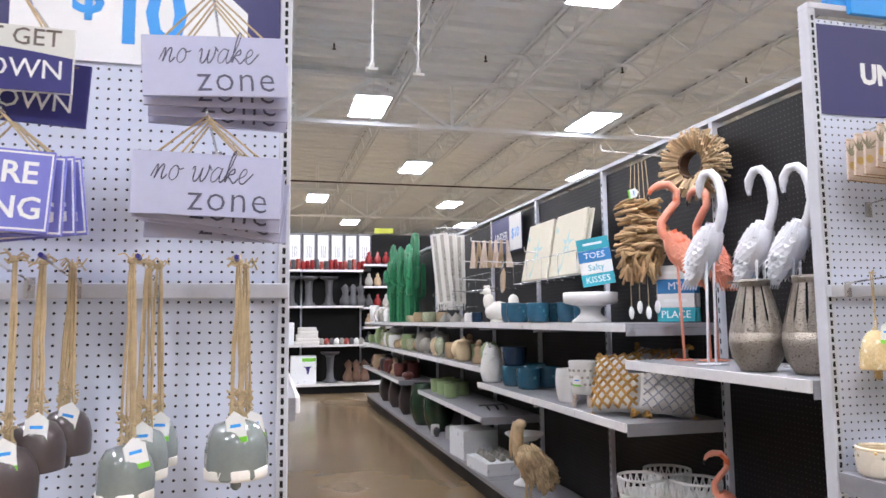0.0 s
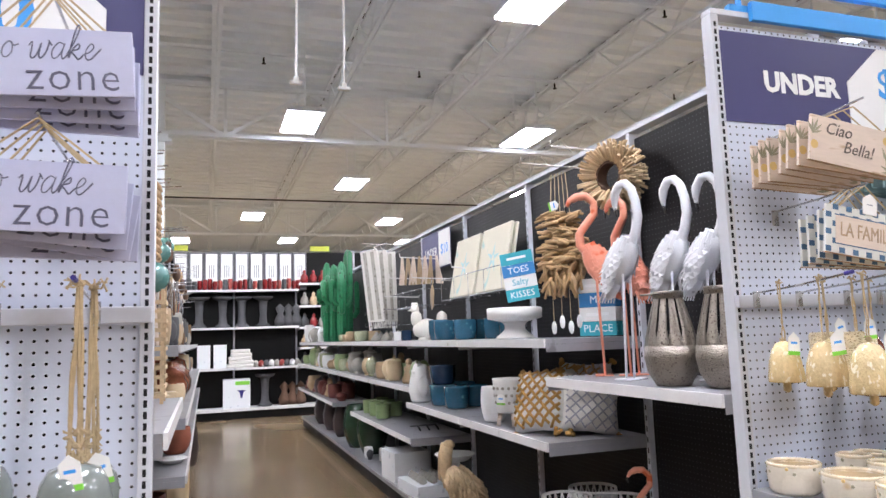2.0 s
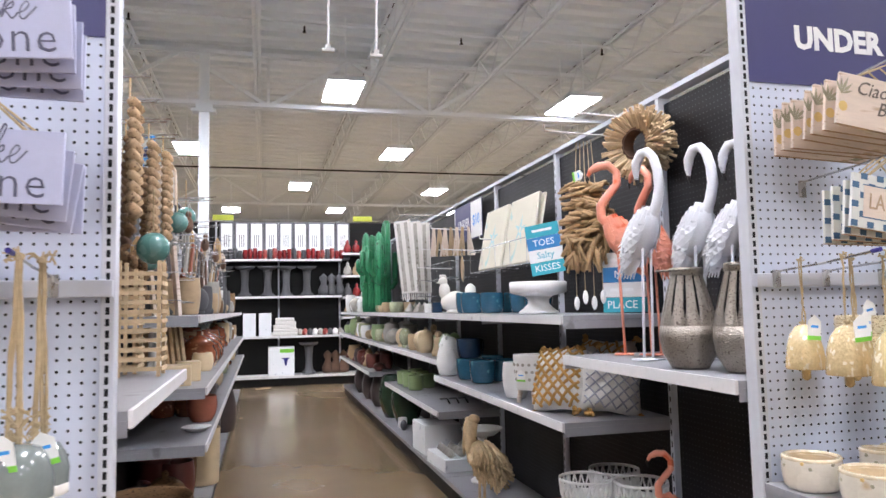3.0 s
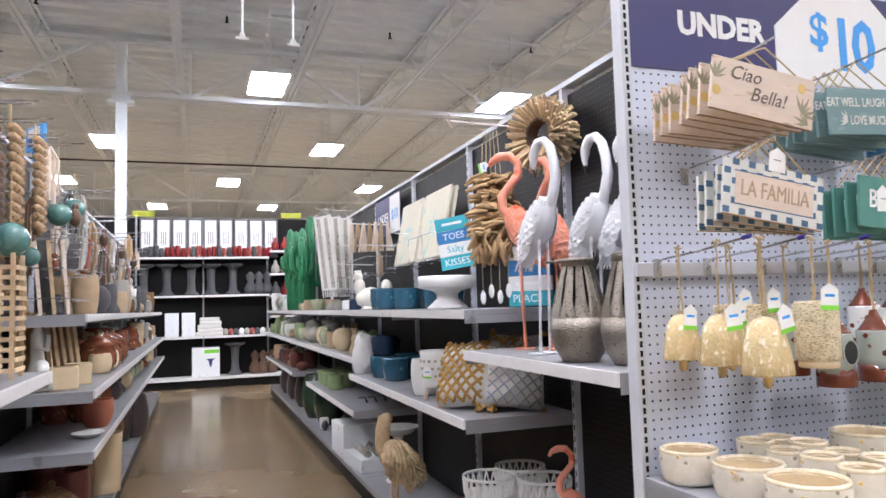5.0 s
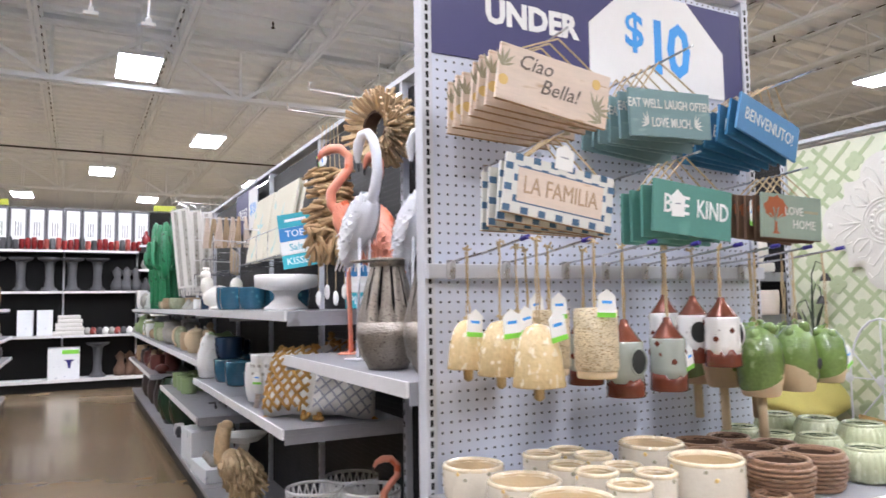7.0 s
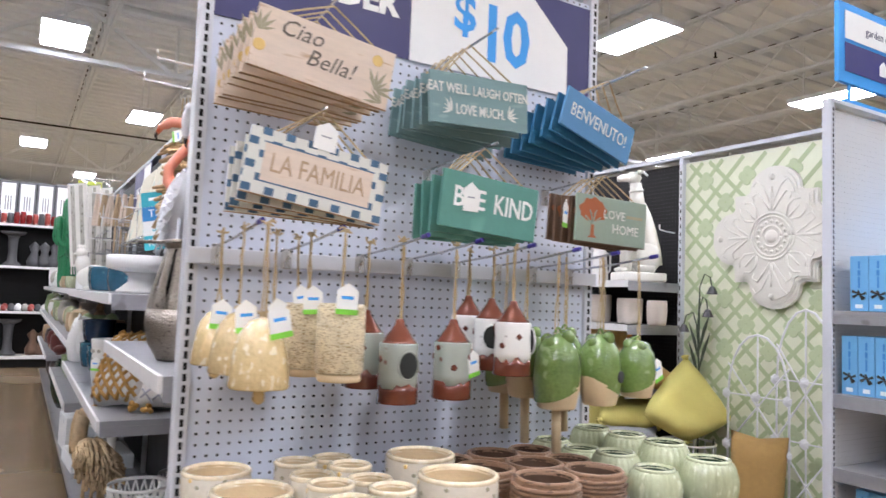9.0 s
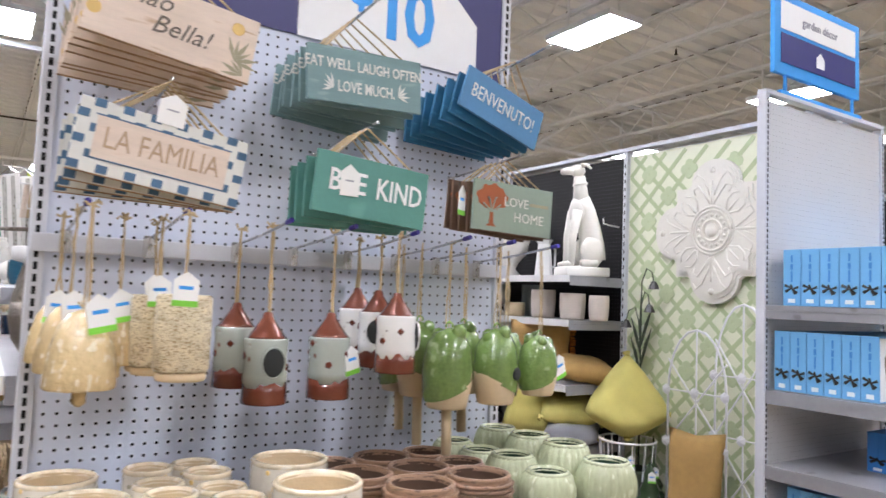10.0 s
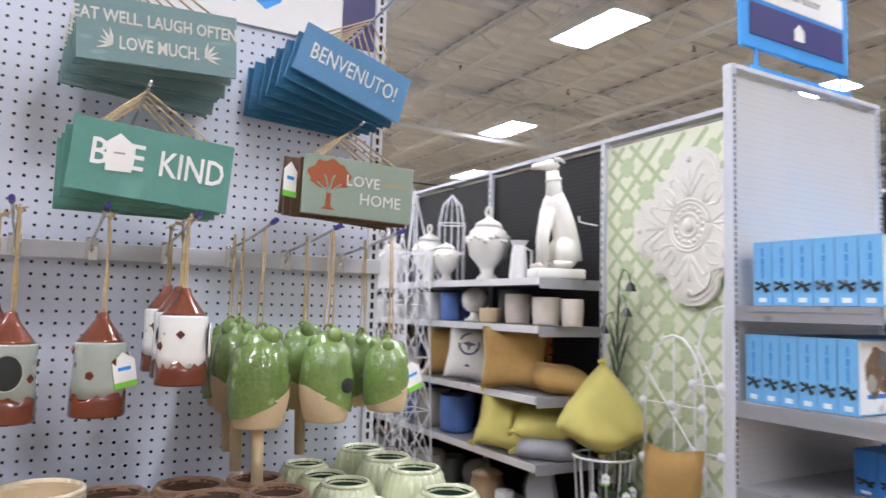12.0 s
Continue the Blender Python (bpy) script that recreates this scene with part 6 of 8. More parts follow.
M_RUNNER = mat("grey_woven_pattern", "b5b2a8", 0.9, 0, 0.2, 20, 0.4, 0, "77736a", 0.5, 40)
for k in range(3):
    t = thing("hanging_runner", "long white and grey patterned runner hung on a wire", "wall hanging", (1.85 + 0.09 * k, 7.15 + 0.1 * k, 1.62), "hanging runners")
    t.rotation_euler = (radians(4), radians(-4 + 3 * k), radians(-50))
    part("cloth", boxes((-0.11, 0.11, 0, 0.012, 0, 0.74), bevel=0.005), M_LINEN, t)
    for c in (-0.05, 0.045):
        part("woven_stripe", boxes((c - 0.022, c + 0.022, -0.0022, -0.0004, 0.02, 0.72)), M_RUNNER, t, "grey woven stripe")
    for c in range(8):
        part("tassel", tube([(-0.1 + 0.028 * c, 0.005, 0.0), (-0.1 + 0.028 * c + random.uniform(-0.01, 0.01), 0.005, -0.07)], 0.006, 5), M_LINEN, t)
    part("hanger", tube([(-0.1, 0.006, 0.74), (0, 0.006, 0.8), (0.1, 0.006, 0.74)], 0.004, 5), M_CHROME, t)
for k in range(7):
    t = thing("stick_bundle", "hanging bundle of pale bark strips", "wall hanging", (1.88 + 0.045 * k, 6.2 - 0.03 * k, 2.17), "bark bundles")
    bm = bmesh.new()
    for q in range(5):
        a = random.uniform(-0.03, 0.03)
        tube([(a * 0.3, a, 0), (a, a, -0.12), (a * 1.4, -a, -0.25)], 0.012, 5, bm)
    part("bark", bm, M_TAN if k % 2 else M_PALEWOOD, t)
for k in range(6):
    t = thing("hanging_ornament", "small hanging metal garden ornament", "ornament", (1.95 + 0.03 * k, 5.55 + 0.1 * k, 1.93), "hanging ornaments")
    part("wire", tube([(0, 0, 0.02), (0, 0, -0.06)], 0.002, 4), M_CHROME, t)
    part("plate", lathe([(0.05, -0.004), (0.05, 0.004)], 10, True, 0.3, m=Matrix.Translation((0, 0, -0.15)) @ pose(0, 0, 0, 0, 90) @ Matrix.Diagonal((1.9, 0.7, 1, 1))), M_STONE if k % 2 else M_TAN, t)

# ---- end of the aisle ----
BY = 14.45
for i in range(9):
    x = -0.42 + i * 0.285
    t = thing("boxed_lantern", "tall grey carton with a white picture window", "carton", (x, 14.55, 2.482), "boxed lanterns")
    part("carton", boxes((0, 0.272, 0, 0.28, 0, 0.76), bevel=0.004), M_RACKGREY, t)
    part("picture", boxes((0.03, 0.242, -0.004, -0.0005, 0.1, 0.72)), M_WHITE, t, "white printed panel")
    for k in (0.09, 0.13, 0.17):
        part("print_bar", boxes((k, k + 0.014, -0.006, -0.0042, 0.25, 0.5)), M_RACKGREY, t)
for i in range(26):
    m, wd = ((M_RED, "deep red"), (M_REDFLOWER, "red and white"), (M_RED, "red"), (M_DKSTONE, "dark grey"))[(i * 7 // 3) % 4 if i > 7 else (3 if i < 5 else 0)]
    vessel("candle_holder", f"{wd} glossy candle holder on the top shelf", m, 0.035, 0.042, 0.17 + 0.05 * ((i * 5) % 4) / 3, (-0.4 + i * 0.094, 14.42 + 0.03 * (i % 2), 2.4825), 0.008, 0, "candle holders", 12, category="candle holder")


def birdbath(at, h, r, m=M_DKSTONE):
    t = thing("bird_bath", "dark grey resin pedestal bird bath", "bird bath", at, "bird baths")
    part("pedestal", lathe([(r * 0.75, 0), (r * 0.72, h * 0.05), (r * 0.42, h * 0.14), (r * 0.34, h * 0.4), (r * 0.42, h * 0.8), (r * 0.5, h * 0.88)], 14), m, t, "", True)
    part("bowl", lathe([(r * 0.4, h * 0.87), (r * 0.9, h * 0.93), (r * 1.05, h), (r, h), (r * 0.6, h * 0.95)], 18), m, t, "", True)
    return t


for x in (-0.35, 0.06, 0.5, 0.86, 1.27):
    birdbath((x, 14.6, 1.7525), 0.6, 0.19)
birdbath((1.3, 14.6, 0.2025), 0.62, 0.19)
for i in range(6):
    solo("stone_ornament", lathe([(0.1, 0), (0.13, 0.1), (0.06, 0.25), (0.09, 0.36), (0.005, 0.45)], 10, True, 0.35), (M_DKSTONE, M_BARK)[i % 2], "dark stone garden ornament", "ornament", (1.6 + 0.08 * i, 14.55 + 0.1 * (i % 2), (1.7525, 0.2025)[i % 2]), "stone ornaments")
t = thing("bird_bath_carton", "white carton printed with a blue bird bath and a green stripe", "carton", (0.51, 14.42, 0.2025))
part("carton", boxes((0, 0.5, 0, 0.4, 0, 0.55), bevel=0.004), M_BOXW, t)
part("green_stripe", boxes((0.22, 0.49, -0.003, -0.0005, 0.44, 0.51)), M_TAGGREEN, t, "green stripe")
part("printed_bowl", prism([(0.25, 0.34), (0.42, 0.34), (0.37, 0.3), (0.35, 0.19), (0.32, 0.19), (0.3, 0.3)], -0.003, -0.0005), M_INKNAVY, t, "blue printed bird bath")
for i in range(5):
    solo("folded_textile", boxes((-0.25 + 0.02 * i, 0.25 - 0.015 * i, -0.2, 0.2, 0, 0.07), bevel=0.02), M_LINEN, "stack of folded white textiles on the shelf", "textile", (0.82 + 0.02 * (i % 2), 14.6, 0.9725 + 0.0702 * i), "folded textiles", False)
for i in range(2):
    solo("white_box", boxes((-0.12, 0.12, -0.15, 0.15, 0, 0.45), bevel=0.006), M_BOXW, "upright white box on the shelf", "box", (0.15 + 0.3 * i, 14.6, 0.9725), "white boxes", False)
for i in range(9):
    solo("stone_pebble", lathe([(0.05, 0), (0.075, 0.03), (0.06, 0.09), (0.02, 0.13)], 10, True, 0.3), (M_STONE, M_REDFLOWER, M_DKSTONE, M_WCER)[i % 4], "small decorative garden stone on the shelf", "ornament", (1.12 + 0.1 * i, 14.47, 0.9725), "garden stones")
for z in (2.6025, 2.1525, 1.7225, 1.3225, 0.9525):
    for i in range(6):
        solo("small_ornament", lathe([(0.06, 0), (0.085, 0.06), (0.07, 0.15), (0.03, 0.2), (0.04, 0.24), (0.004, 0.28)], 10, True, 0.25), (M_DKSTONE, M_TAN, M_RED, M_DKSTONE, M_STONE)[(i * 2 + int(z * 9)) % 5] if z < 2.5 else M_RED, "small glossy garden ornament on the shelf", "ornament", (2.08 + 0.18 * i, 14.5, z), "small ornaments")
for x in (-0.35, 2.4):
    solo("shelf_topper", boxes((-0.2, 0.2, -0.004, 0.004, 0, 0.11)), M_LIME, "lime green shelf topper card", "sign", (x, 14.53, 3.262 if x < 2 else 3.262), "topper cards", False)

# ---- left aisle ----
AZ, JZ, LZ2 = 1.4525, 1.0525, 0.7425
LPAL = [(M_TAN, "tan ceramic"), (M_BISQUE, "pale clay"), (M_WCER, "white ceramic"), (M_STONE, "grey stone"), (M_AMBER, "glossy brown"), (M_BASKET, "woven brown")]
scatter(-0.4, 0.02, 7.6, 12.4, JZ, 0.26, LPAL, "on the crowded shelf", 11, 0.14, 0.3)
scatter(-0.4, 0.0, 5.6, 12.4, AZ, 0.22, [(M_STONE, "grey stone"), (M_TAN, "tan ceramic"), (M_DKSTONE, "dark grey"), (M_BASKET, "woven brown")], "on the upper shelf", 12, 0.14, 0.34)
scatter(-0.4, 0.04, 5.4, 12.4, LZ2, 0.24, [(M_BISQUE, "pale clay"), (M_AMBER, "glossy brown"), (M_SAGE, "sage green"), (M_BROWNG, "dark brown")], "on the lower shelf", 13, 0.14, 0.24)
scatter(-0.4, -0.05, 4.2, 8.4, BZ, 0.3, [(M_DULLRED, "dull red clay"), (M_BASKET, "woven brown"), (M_BROWNG, "dark brown")], "on the base shelf", 14, 0.25, 0.42)
for x, y in ((-0.06, 5.62), (-0.05, 5.98), (-0.24, 5.8), (-0.05, 6.35)):
    solo("lidded_jar", lathe([(0.09, 0), (0.125, 0.06), (0.13, 0.12), (0.1, 0.17), (0.12, 0.18), (0.06, 0.23), (0.015, 0.25), (0.02, 0.28)], 20, True, 0.05), M_AMBER, "glossy brown glazed lidded jar on the shelf", "jar", (x, y, JZ), "brown jars")
for x, y in ((-0.08, 4.45), (-0.05, 4.72)):
    solo("square_planter", boxes((-0.07, 0.07, -0.07, 0.07, 0, 0.12), bevel=0.008), M_BISQUE, "cream square planter on the shelf", "planter", (x, y, JZ, 0, 0, 10), "cream planters", False)
for i in range(6):
    solo("wood_plaque", boxes((-0.012, 0.012, -0.1, 0.1, 0, 0.35), (-0.016, -0.012, -0.03, 0.03, 0.06, 0.28), bevel=0.004), M_TWIG, "upright pale wooden plaque leaning on the shelf", "plaque", (-0.3 + 0.025 * i, 4.95 + 0.09 * i, JZ, 0, -8, 35), "wood plaques", False)


def kneeling_figure(at, h, rz=0):
    bm = lathe([(0.045, 0), (0.05, 0.02), (0.034, h * 0.3), (0.028, h * 0.48), (0.036, h * 0.66), (0.02, h * 0.78), (0.014, h * 0.82)], 14, True, 0.25)
    blob(bm, (0.012, 0, h * 0.89), (0.024, 0.022, h * 0.085))
    blob(bm, (0.05, 0.03, h * 0.18), (0.06, 0.035, 0.05))
    tube([(0.02, 0.05, h * 0.66), (0.05, 0.05, h * 0.45), (0.06, 0.0, h * 0.5)], 0.016, 6, bm)
    return solo("garden_statue", bm, M_WCER, "white plain garden statue on the shelf", "statue", pose(*at, 0, 0, rz))


solo("stone_plinth", lathe([(0.085, 0), (0.1, 0.012), (0.1, 0.04), (0.075, 0.055)], 20, True, 0.04), M_STONE, "round grey stone plinth under a white statue", "plinth", (-0.2, 4.42, JZ))
kneeling_figure((-0.2, 4.42, JZ + 0.0553), 0.36, -90)
kneeling_figure((-0.14, 9.25, AZ), 0.42, -90)


def slat_crate(at, w, d, h):
    t = thing("slatted_crate", "tall natural wood slatted crate on the shelf", "crate", at)
    for x in (-w / 2, w / 2 - 0.012):
        for y in (-d / 2, d / 2 - 0.012):
            part("post", boxes((x, x + 0.012, y, y + 0.012, 0, h)), M_TWIG, t)
    for k in range(11):
        z = 0.02 + k * (h - 0.04) / 11
        part("slat", boxes((-w / 2 - 0.004, w / 2 + 0.004, -d / 2 - 0.006, -d / 2 - 0.0005, z, z + 0.014), (w / 2 + 0.0005, w / 2 + 0.006, -d / 2, d / 2, z, z + 0.014)), M_TWIG, t)
    return t


slat_crate((-0.12, 2.93, 1.2525), 0.14, 0.14, 0.38)
slat_crate((-0.02, 2.78, 1.2525), 0.14, 0.14, 0.4)
def left_hook(y, z, L=0.46):
    hk = thing("wire_hook", "zinc wire display hook on the black pegboard", "hook", (-0.442, y, z), "wire hooks")
    part("wire", tube([(0, 0, 0), (L * 0.55, 0, 0.006), (L, 0, 0.02)], 0.0035, 6), M_CHROME, hk)


for k in range(9):
    y, x, z0 = 2.66 + 0.14 * k, -0.05 - 0.11 * (k % 3), 2.22 - 0.05 * (k % 2)
    t = thing("woven_wall_basket", "braided brown seagrass hanging with a black strap", "wall hanging", (x, y, z0), "braided hangings")
    bm = bmesh.new()
    n = 11
    for q in range(n):
        for s in (-1, 1):
            z = -0.03 - q * 0.036
            tube([(0.012, s * 0.052, z), (0.024, s * 0.03, z - 0.012), (0.012, s * 0.002, z - 0.034)], 0.021, 6, bm, lambda u: 1.05 - 0.5 * abs(u - 0.45))
    tagged(part("braid", bm, (M_SEAGRASS, M_BASKET, M_BARK)[k % 3], t, "", True), kind="stuff")
    part("strap", boxes((-0.004, 0.004, 0.058, 0.074, -0.42, 0.0), bevel=0.001), M_BEAK, t, "black woven strap")
    part("cord", tube([(0, 0, -0.03), (0, 0, 0.06)], 0.004, 5), M_JUTE, t)
    left_hook(y, z0 + 0.05)
for k in range(7):
    y, x = 2.9 + 0.13 * k, -0.16 - 0.07 * (k % 2)
    t = thing("rope_knot_hanging", "hanging coil of thick tan rope", "wall hanging", (x, y, 1.74), "rope coils")
    pts = [(0.02 * math.cos(a * 1.9), 0.05 * math.cos(a), -0.03 * a / 2 + 0.012 * math.sin(a * 3)) for a in [0.35 * q for q in range(40)]]
    part("rope_coil", tube(pts, 0.014, 6), M_SEAGRASS if k % 2 else M_BASKET, t, "", True)
for k in range(16):
    y, z = 4.1 + 0.36 * k, (2.3, 2.12, 1.95, 2.22)[k % 4]
    left_hook(y, z, 0.5)
    if k % 2:
        left_hook(y + 0.12, z - 0.25, 0.46)
    t = thing("hanging_garland", "hanging bunch of grey and brown bark strips", "wall hanging", (-0.1 - 0.13 * (k % 3), y, z - 0.005), "strands")
    bm = bmesh.new()
    for q in range(7):
        a, b = random.uniform(-0.04, 0.04), random.uniform(-0.04, 0.04)
        L = random.uniform(0.18, 0.3)
        tube([(0, 0, 0), (a, b, -0.06), (a * 1.1, b * 1.1, -L)], random.uniform(0.006, 0.013), 5, bm)
    tagged(part("strand", bm, (M_PALEWOOD, M_BARK, M_DRIFT, M_STONE, M_DKSTONE)[k % 5], t), kind="stuff")
for k in range(11):
    t = thing("hanging_ornament", "small dark hanging garden ornament on a wire", "ornament", (-0.02 - 0.12 * (k % 3), 4.35 + 0.42 * k, 2.06 - 0.1 * (k % 3)), "small hanging ornaments")
    part("wire", tube([(0, 0, 0.06), (0, 0, -0.05)], 0.002, 4), M_CHROME, t)
    b = bmesh.new()
    blob(b, (0, 0, -0.09), (0.03, 0.045, 0.05))
    blob(b, (0, 0.02, -0.03), (0.02, 0.024, 0.025), None, 1)
    tube([(0, -0.03, -0.08), (0, -0.09, -0.06)], 0.012, 5, b, lambda q: 1 - 0.6 * q)
    part("figure", b, (M_BARK, M_STONE, M_AMBER)[k % 3], t, "", True)
for x, y, z, r in ((0.0, 2.88, 1.71, 0.06), (-0.05, 4.08, 1.95, 0.058), (-0.05, 4.52, 2.04, 0.058), (-0.2, 4.2, 1.75, 0.05)):
    t = thing("glass_float", "teal glass float ball in a cord net", "ornament", (x, y, z), "glass floats")
    bm = bmesh.new()
    blob(bm, (0, 0, 0), (r, r, r), None, 3)
    part("ball", bm, M_TEALG, t, "", True)
    part("cord", tube([(0, 0, r * 0.9), (0, 0, r + 0.16)], 0.003, 5), M_JUTE, t)
rack = thing("wire_rack", "zinc wire rack hung on the black pegboard", "rack", (-0.43, 4.9, 1.54), "wire racks")
for z in (0, 0.16):
    part("rail", tube([(0, -0.55, z), (0.35, -0.55, z), (0.35, 0.55, z), (0, 0.55, z)], 0.0035, 6), M_CHROME, rack)
for k in range(4):
    solo("driftwood_plank", boxes((-0.01, 0.01, -0.16, 0.16, 0, 0.42), bevel=0.003), (M_TWIG, M_PALEWOOD)[k % 2], "leaning plank of pale driftwood in a wire rack", "plank", (-0.32 + 0.07 * k, 4.75, 1.4525, 0, -5, 10), "driftwood planks", False)
vessel("clay_pot", "orange terracotta pot on the lower shelf", M_TERRA, 0.065, 0.09, 0.17, (0.0, 5.15, LZ2), 0.02, 0.004)
vessel("saucer", "white shallow saucer on the lower shelf", M_WCER, 0.05, 0.09, 0.03, (0.0, 4.75, LZ2), category="dish")
vessel("tall_pitcher", "dark brown and cream tall pitcher on the base shelf", M_BROWNG, 0.12, 0.1, 0.45, (-0.02, 8.3, BZ), 0.03)
vessel("tall_pot", "tall cream and tan planter on the base shelf", M_BISQUE, 0.12, 0.13, 0.42, (-0.05, 5.9, BZ))
vessel("wicker_tub", "large brown woven tub on the base shelf", M_BASKET, 0.2, 0.24, 0.4, (-0.18, 3.9, BZ), 0.02)
vessel("wicker_tub", "large brown woven tub on the base shelf", M_BASKET, 0.2, 0.24, 0.33, (-0.18, 3.35, BZ), 0.02)

for k in range(9):
    y = 4.3 + 0.15 * k
    lean = random.uniform(-9, -3)
    solo("wood_stake", boxes((-0.012, 0.012, -0.02 - 0.012 * (k % 3), 0.02 + 0.012 * (k % 3), 0, 0.34 + 0.04 * (k % 3)), bevel=0.003), (M_TWIG, M_DRIFT, M_SEAGRASS)[k % 3], "tan wooden plank leaning on the shelf", "plank", (-0.34 + 0.05 * (k % 4), y, JZ, random.uniform(-4, 4), lean, random.uniform(-20, 20)), "leaning planks", False)
for k in range(4):
    y = 5.6 + 0.34 * k
    t = thing("wooden_lantern", "small open tan wooden lantern on the shelf", "lantern", (-0.28 + 0.16 * (k % 2), y, JZ), "wooden lanterns")
    part("base", boxes((-0.06, 0.06, -0.06, 0.06, 0, 0.02), bevel=0.003), M_SEAGRASS, t)
    part("roof", boxes((-0.065, 0.065, -0.065, 0.065, 0.24, 0.265), bevel=0.003), M_SEAGRASS, t)
    for px in (-0.054, 0.054):
        for py in (-0.054, 0.054):
            part("post", boxes((px - 0.006, px + 0.006, py - 0.006, py + 0.006, 0.0205, 0.2395)), M_SEAGRASS, t)
for k in range(3):
    vessel("cream_pot", "cream rounded pot on the crowded shelf", M_BISQUE, 0.06, 0.065, 0.13, (-0.02 - 0.12 * (k % 2), 5.45 + 0.22 * k, JZ), 0.012, 0, "cream pots")
for k in range(3):
    t = thing("wire_rack", "zinc wire rack hung on the black pegboard", "rack", (-0.43, 5.9 + 1.25 * k, 1.75 + 0.12 * (k % 2)), "wire racks")
    for z in (0, 0.18):
        part("rail", tube([(0, -0.5, z), (0.36, -0.5, z), (0.36, 0.5, z), (0, 0.5, z)], 0.004, 6), M_CHROME, t)
    for q in range(6):
        part("rib", tube([(0.36, -0.5 + 0.2 * q, 0), (0.36, -0.5 + 0.2 * q, 0.18)], 0.003, 5), M_CHROME, t)
    for q in range(6):
        solo("card_pack", boxes((-0.008, 0.008, -0.06, 0.06, 0, 0.22), bevel=0.002), (M_STONE, M_TERRA, M_TAN, M_SEAGRASS, M_LINEN, M_DKSTONE)[(q + k) % 6], "slim packaged garden plaque in a wire rack", "plaque", (-0.15 + 0.02 * (q % 2), 5.5 + 1.25 * k + 0.16 * q, 1.755 + 0.12 * (k % 2), 0, 6, 0), "packaged plaques", False)

# ---- boxed goods on the third end display ----
def carton_row(x0, x1, y0, y1, n, z, h, blue, label, picture=True, group="boxed lights"):
    step = (y1 - y0) / n
    for i in range(n):
        t = thing("light_carton", label, "carton", (x0, y0 + i * step, z), group)
        part("carton", boxes((0, x1 - x0, 0.0015, step - 0.0015, 0, h), bevel=0.002), blue, t)
        for a, b, w in ((0.42, 0.62, 0.05), (0.64, 0.74, 0.07), (0.77, 0.9, 0.05)):
            part("name_bar", boxes((-0.0012, 0, step * (0.5 - w), step * (0.5 + w), h * a, h * b)), M_BOXBLUE2, t)
        part("spine_badge", boxes((-0.0012, 0, step * 0.3, step * 0.7, h * 0.05, h * 0.12)), M_BOXW, t)
        bm = tube([(-0.0008, step * 0.32, h * 0.2), (-0.0008, step * 0.55, h * 0.37)], 0.0045, 5)
        for ya, za, yb, zb in ((0.45, 0.29, 0.12, 0.33), (0.45, 0.29, 0.2, 0.22), (0.5, 0.31, 0.85, 0.36), (0.5, 0.31, 0.82, 0.25)):
            tube([(-0.0008, step * ya, h * za), (-0.0008, step * yb, h * zb)], 0.005, 5, bm, lambda u: 0.6 + 0.8 * u)
        part("product_print", bm, M_BEAK, t, "dark printed dragonfly shape")
        if i == 0:
            part("front_label", boxes((0.004, x1 - x0 - 0.004, -0.0008, 0.0012, 0.006, h - 0.006)), M_BOXW, t, "white printed front")
            o = lathe([((x1 - x0) * 0.3, 0), ((x1 - x0) * 0.29, 0.0008)], 20, True, 0.35, m=Matrix.Translation(((x1 - x0) * 0.45, -0.0008, h * 0.58)) @ pose(0, 0, 0, 90) @ Matrix.Diagonal((1, 1.15, 1, 1)))
            part("front_picture", o, M_PRINT, t, "brown product picture")
            w_ = x1 - x0
            for fx, fz, fr, pm in ((0.62, 0.72, 0.14, M_RACKGREY), (0.3, 0.42, 0.13, M_STONE), (0.85, 0.86, 0.08, M_BOXBLUE2), (0.7, 0.42, 0.12, M_BARK)):
                part("printed_shape", lathe([(w_ * fr, 0), (w_ * fr * 0.98, 0.0006)], 14, True, 0.3, m=Matrix.Translation((w_ * fx, -0.0017, h * fz)) @ pose(0, 0, 0, 90)), pm, t)
            part("front_bar", boxes(((x1 - x0) * 0.2, (x1 - x0) * 0.85, -0.0014, -0.0009, h * 0.22, h * 0.28)), M_BOXBLUE2, t)


LB = "sky blue carton of solar garden lights"
for k in range(4):
    a = 4.665 + k * 0.265
    carton_row(a, a + 0.25, 1.43, 1.93, 6, 1.4675, 0.25, M_BOXBLUE, LB)
    carton_row(a, a + 0.25, 1.52, 1.97, 6, 1.0875, 0.265, M_BOXBLUE, LB)
for k in range(4):
    carton_row(4.95 + k * 0.19, 5.1 + k * 0.19, 1.53, 1.71, 2, 0.7575, 0.17, M_BOXBLUE2, "small blue carton of garden ornaments")
for k in range(5):
    carton_row(4.67 + k * 0.2, 4.85 + k * 0.2, 1.55, 1.91, 6, 0.4225, 0.25, M_BOXBLUE, LB)

# ---- second aisle ----
ZD, ZC, ZB, ZA = 1.6125, 1.3375, 0.9425, 0.5725


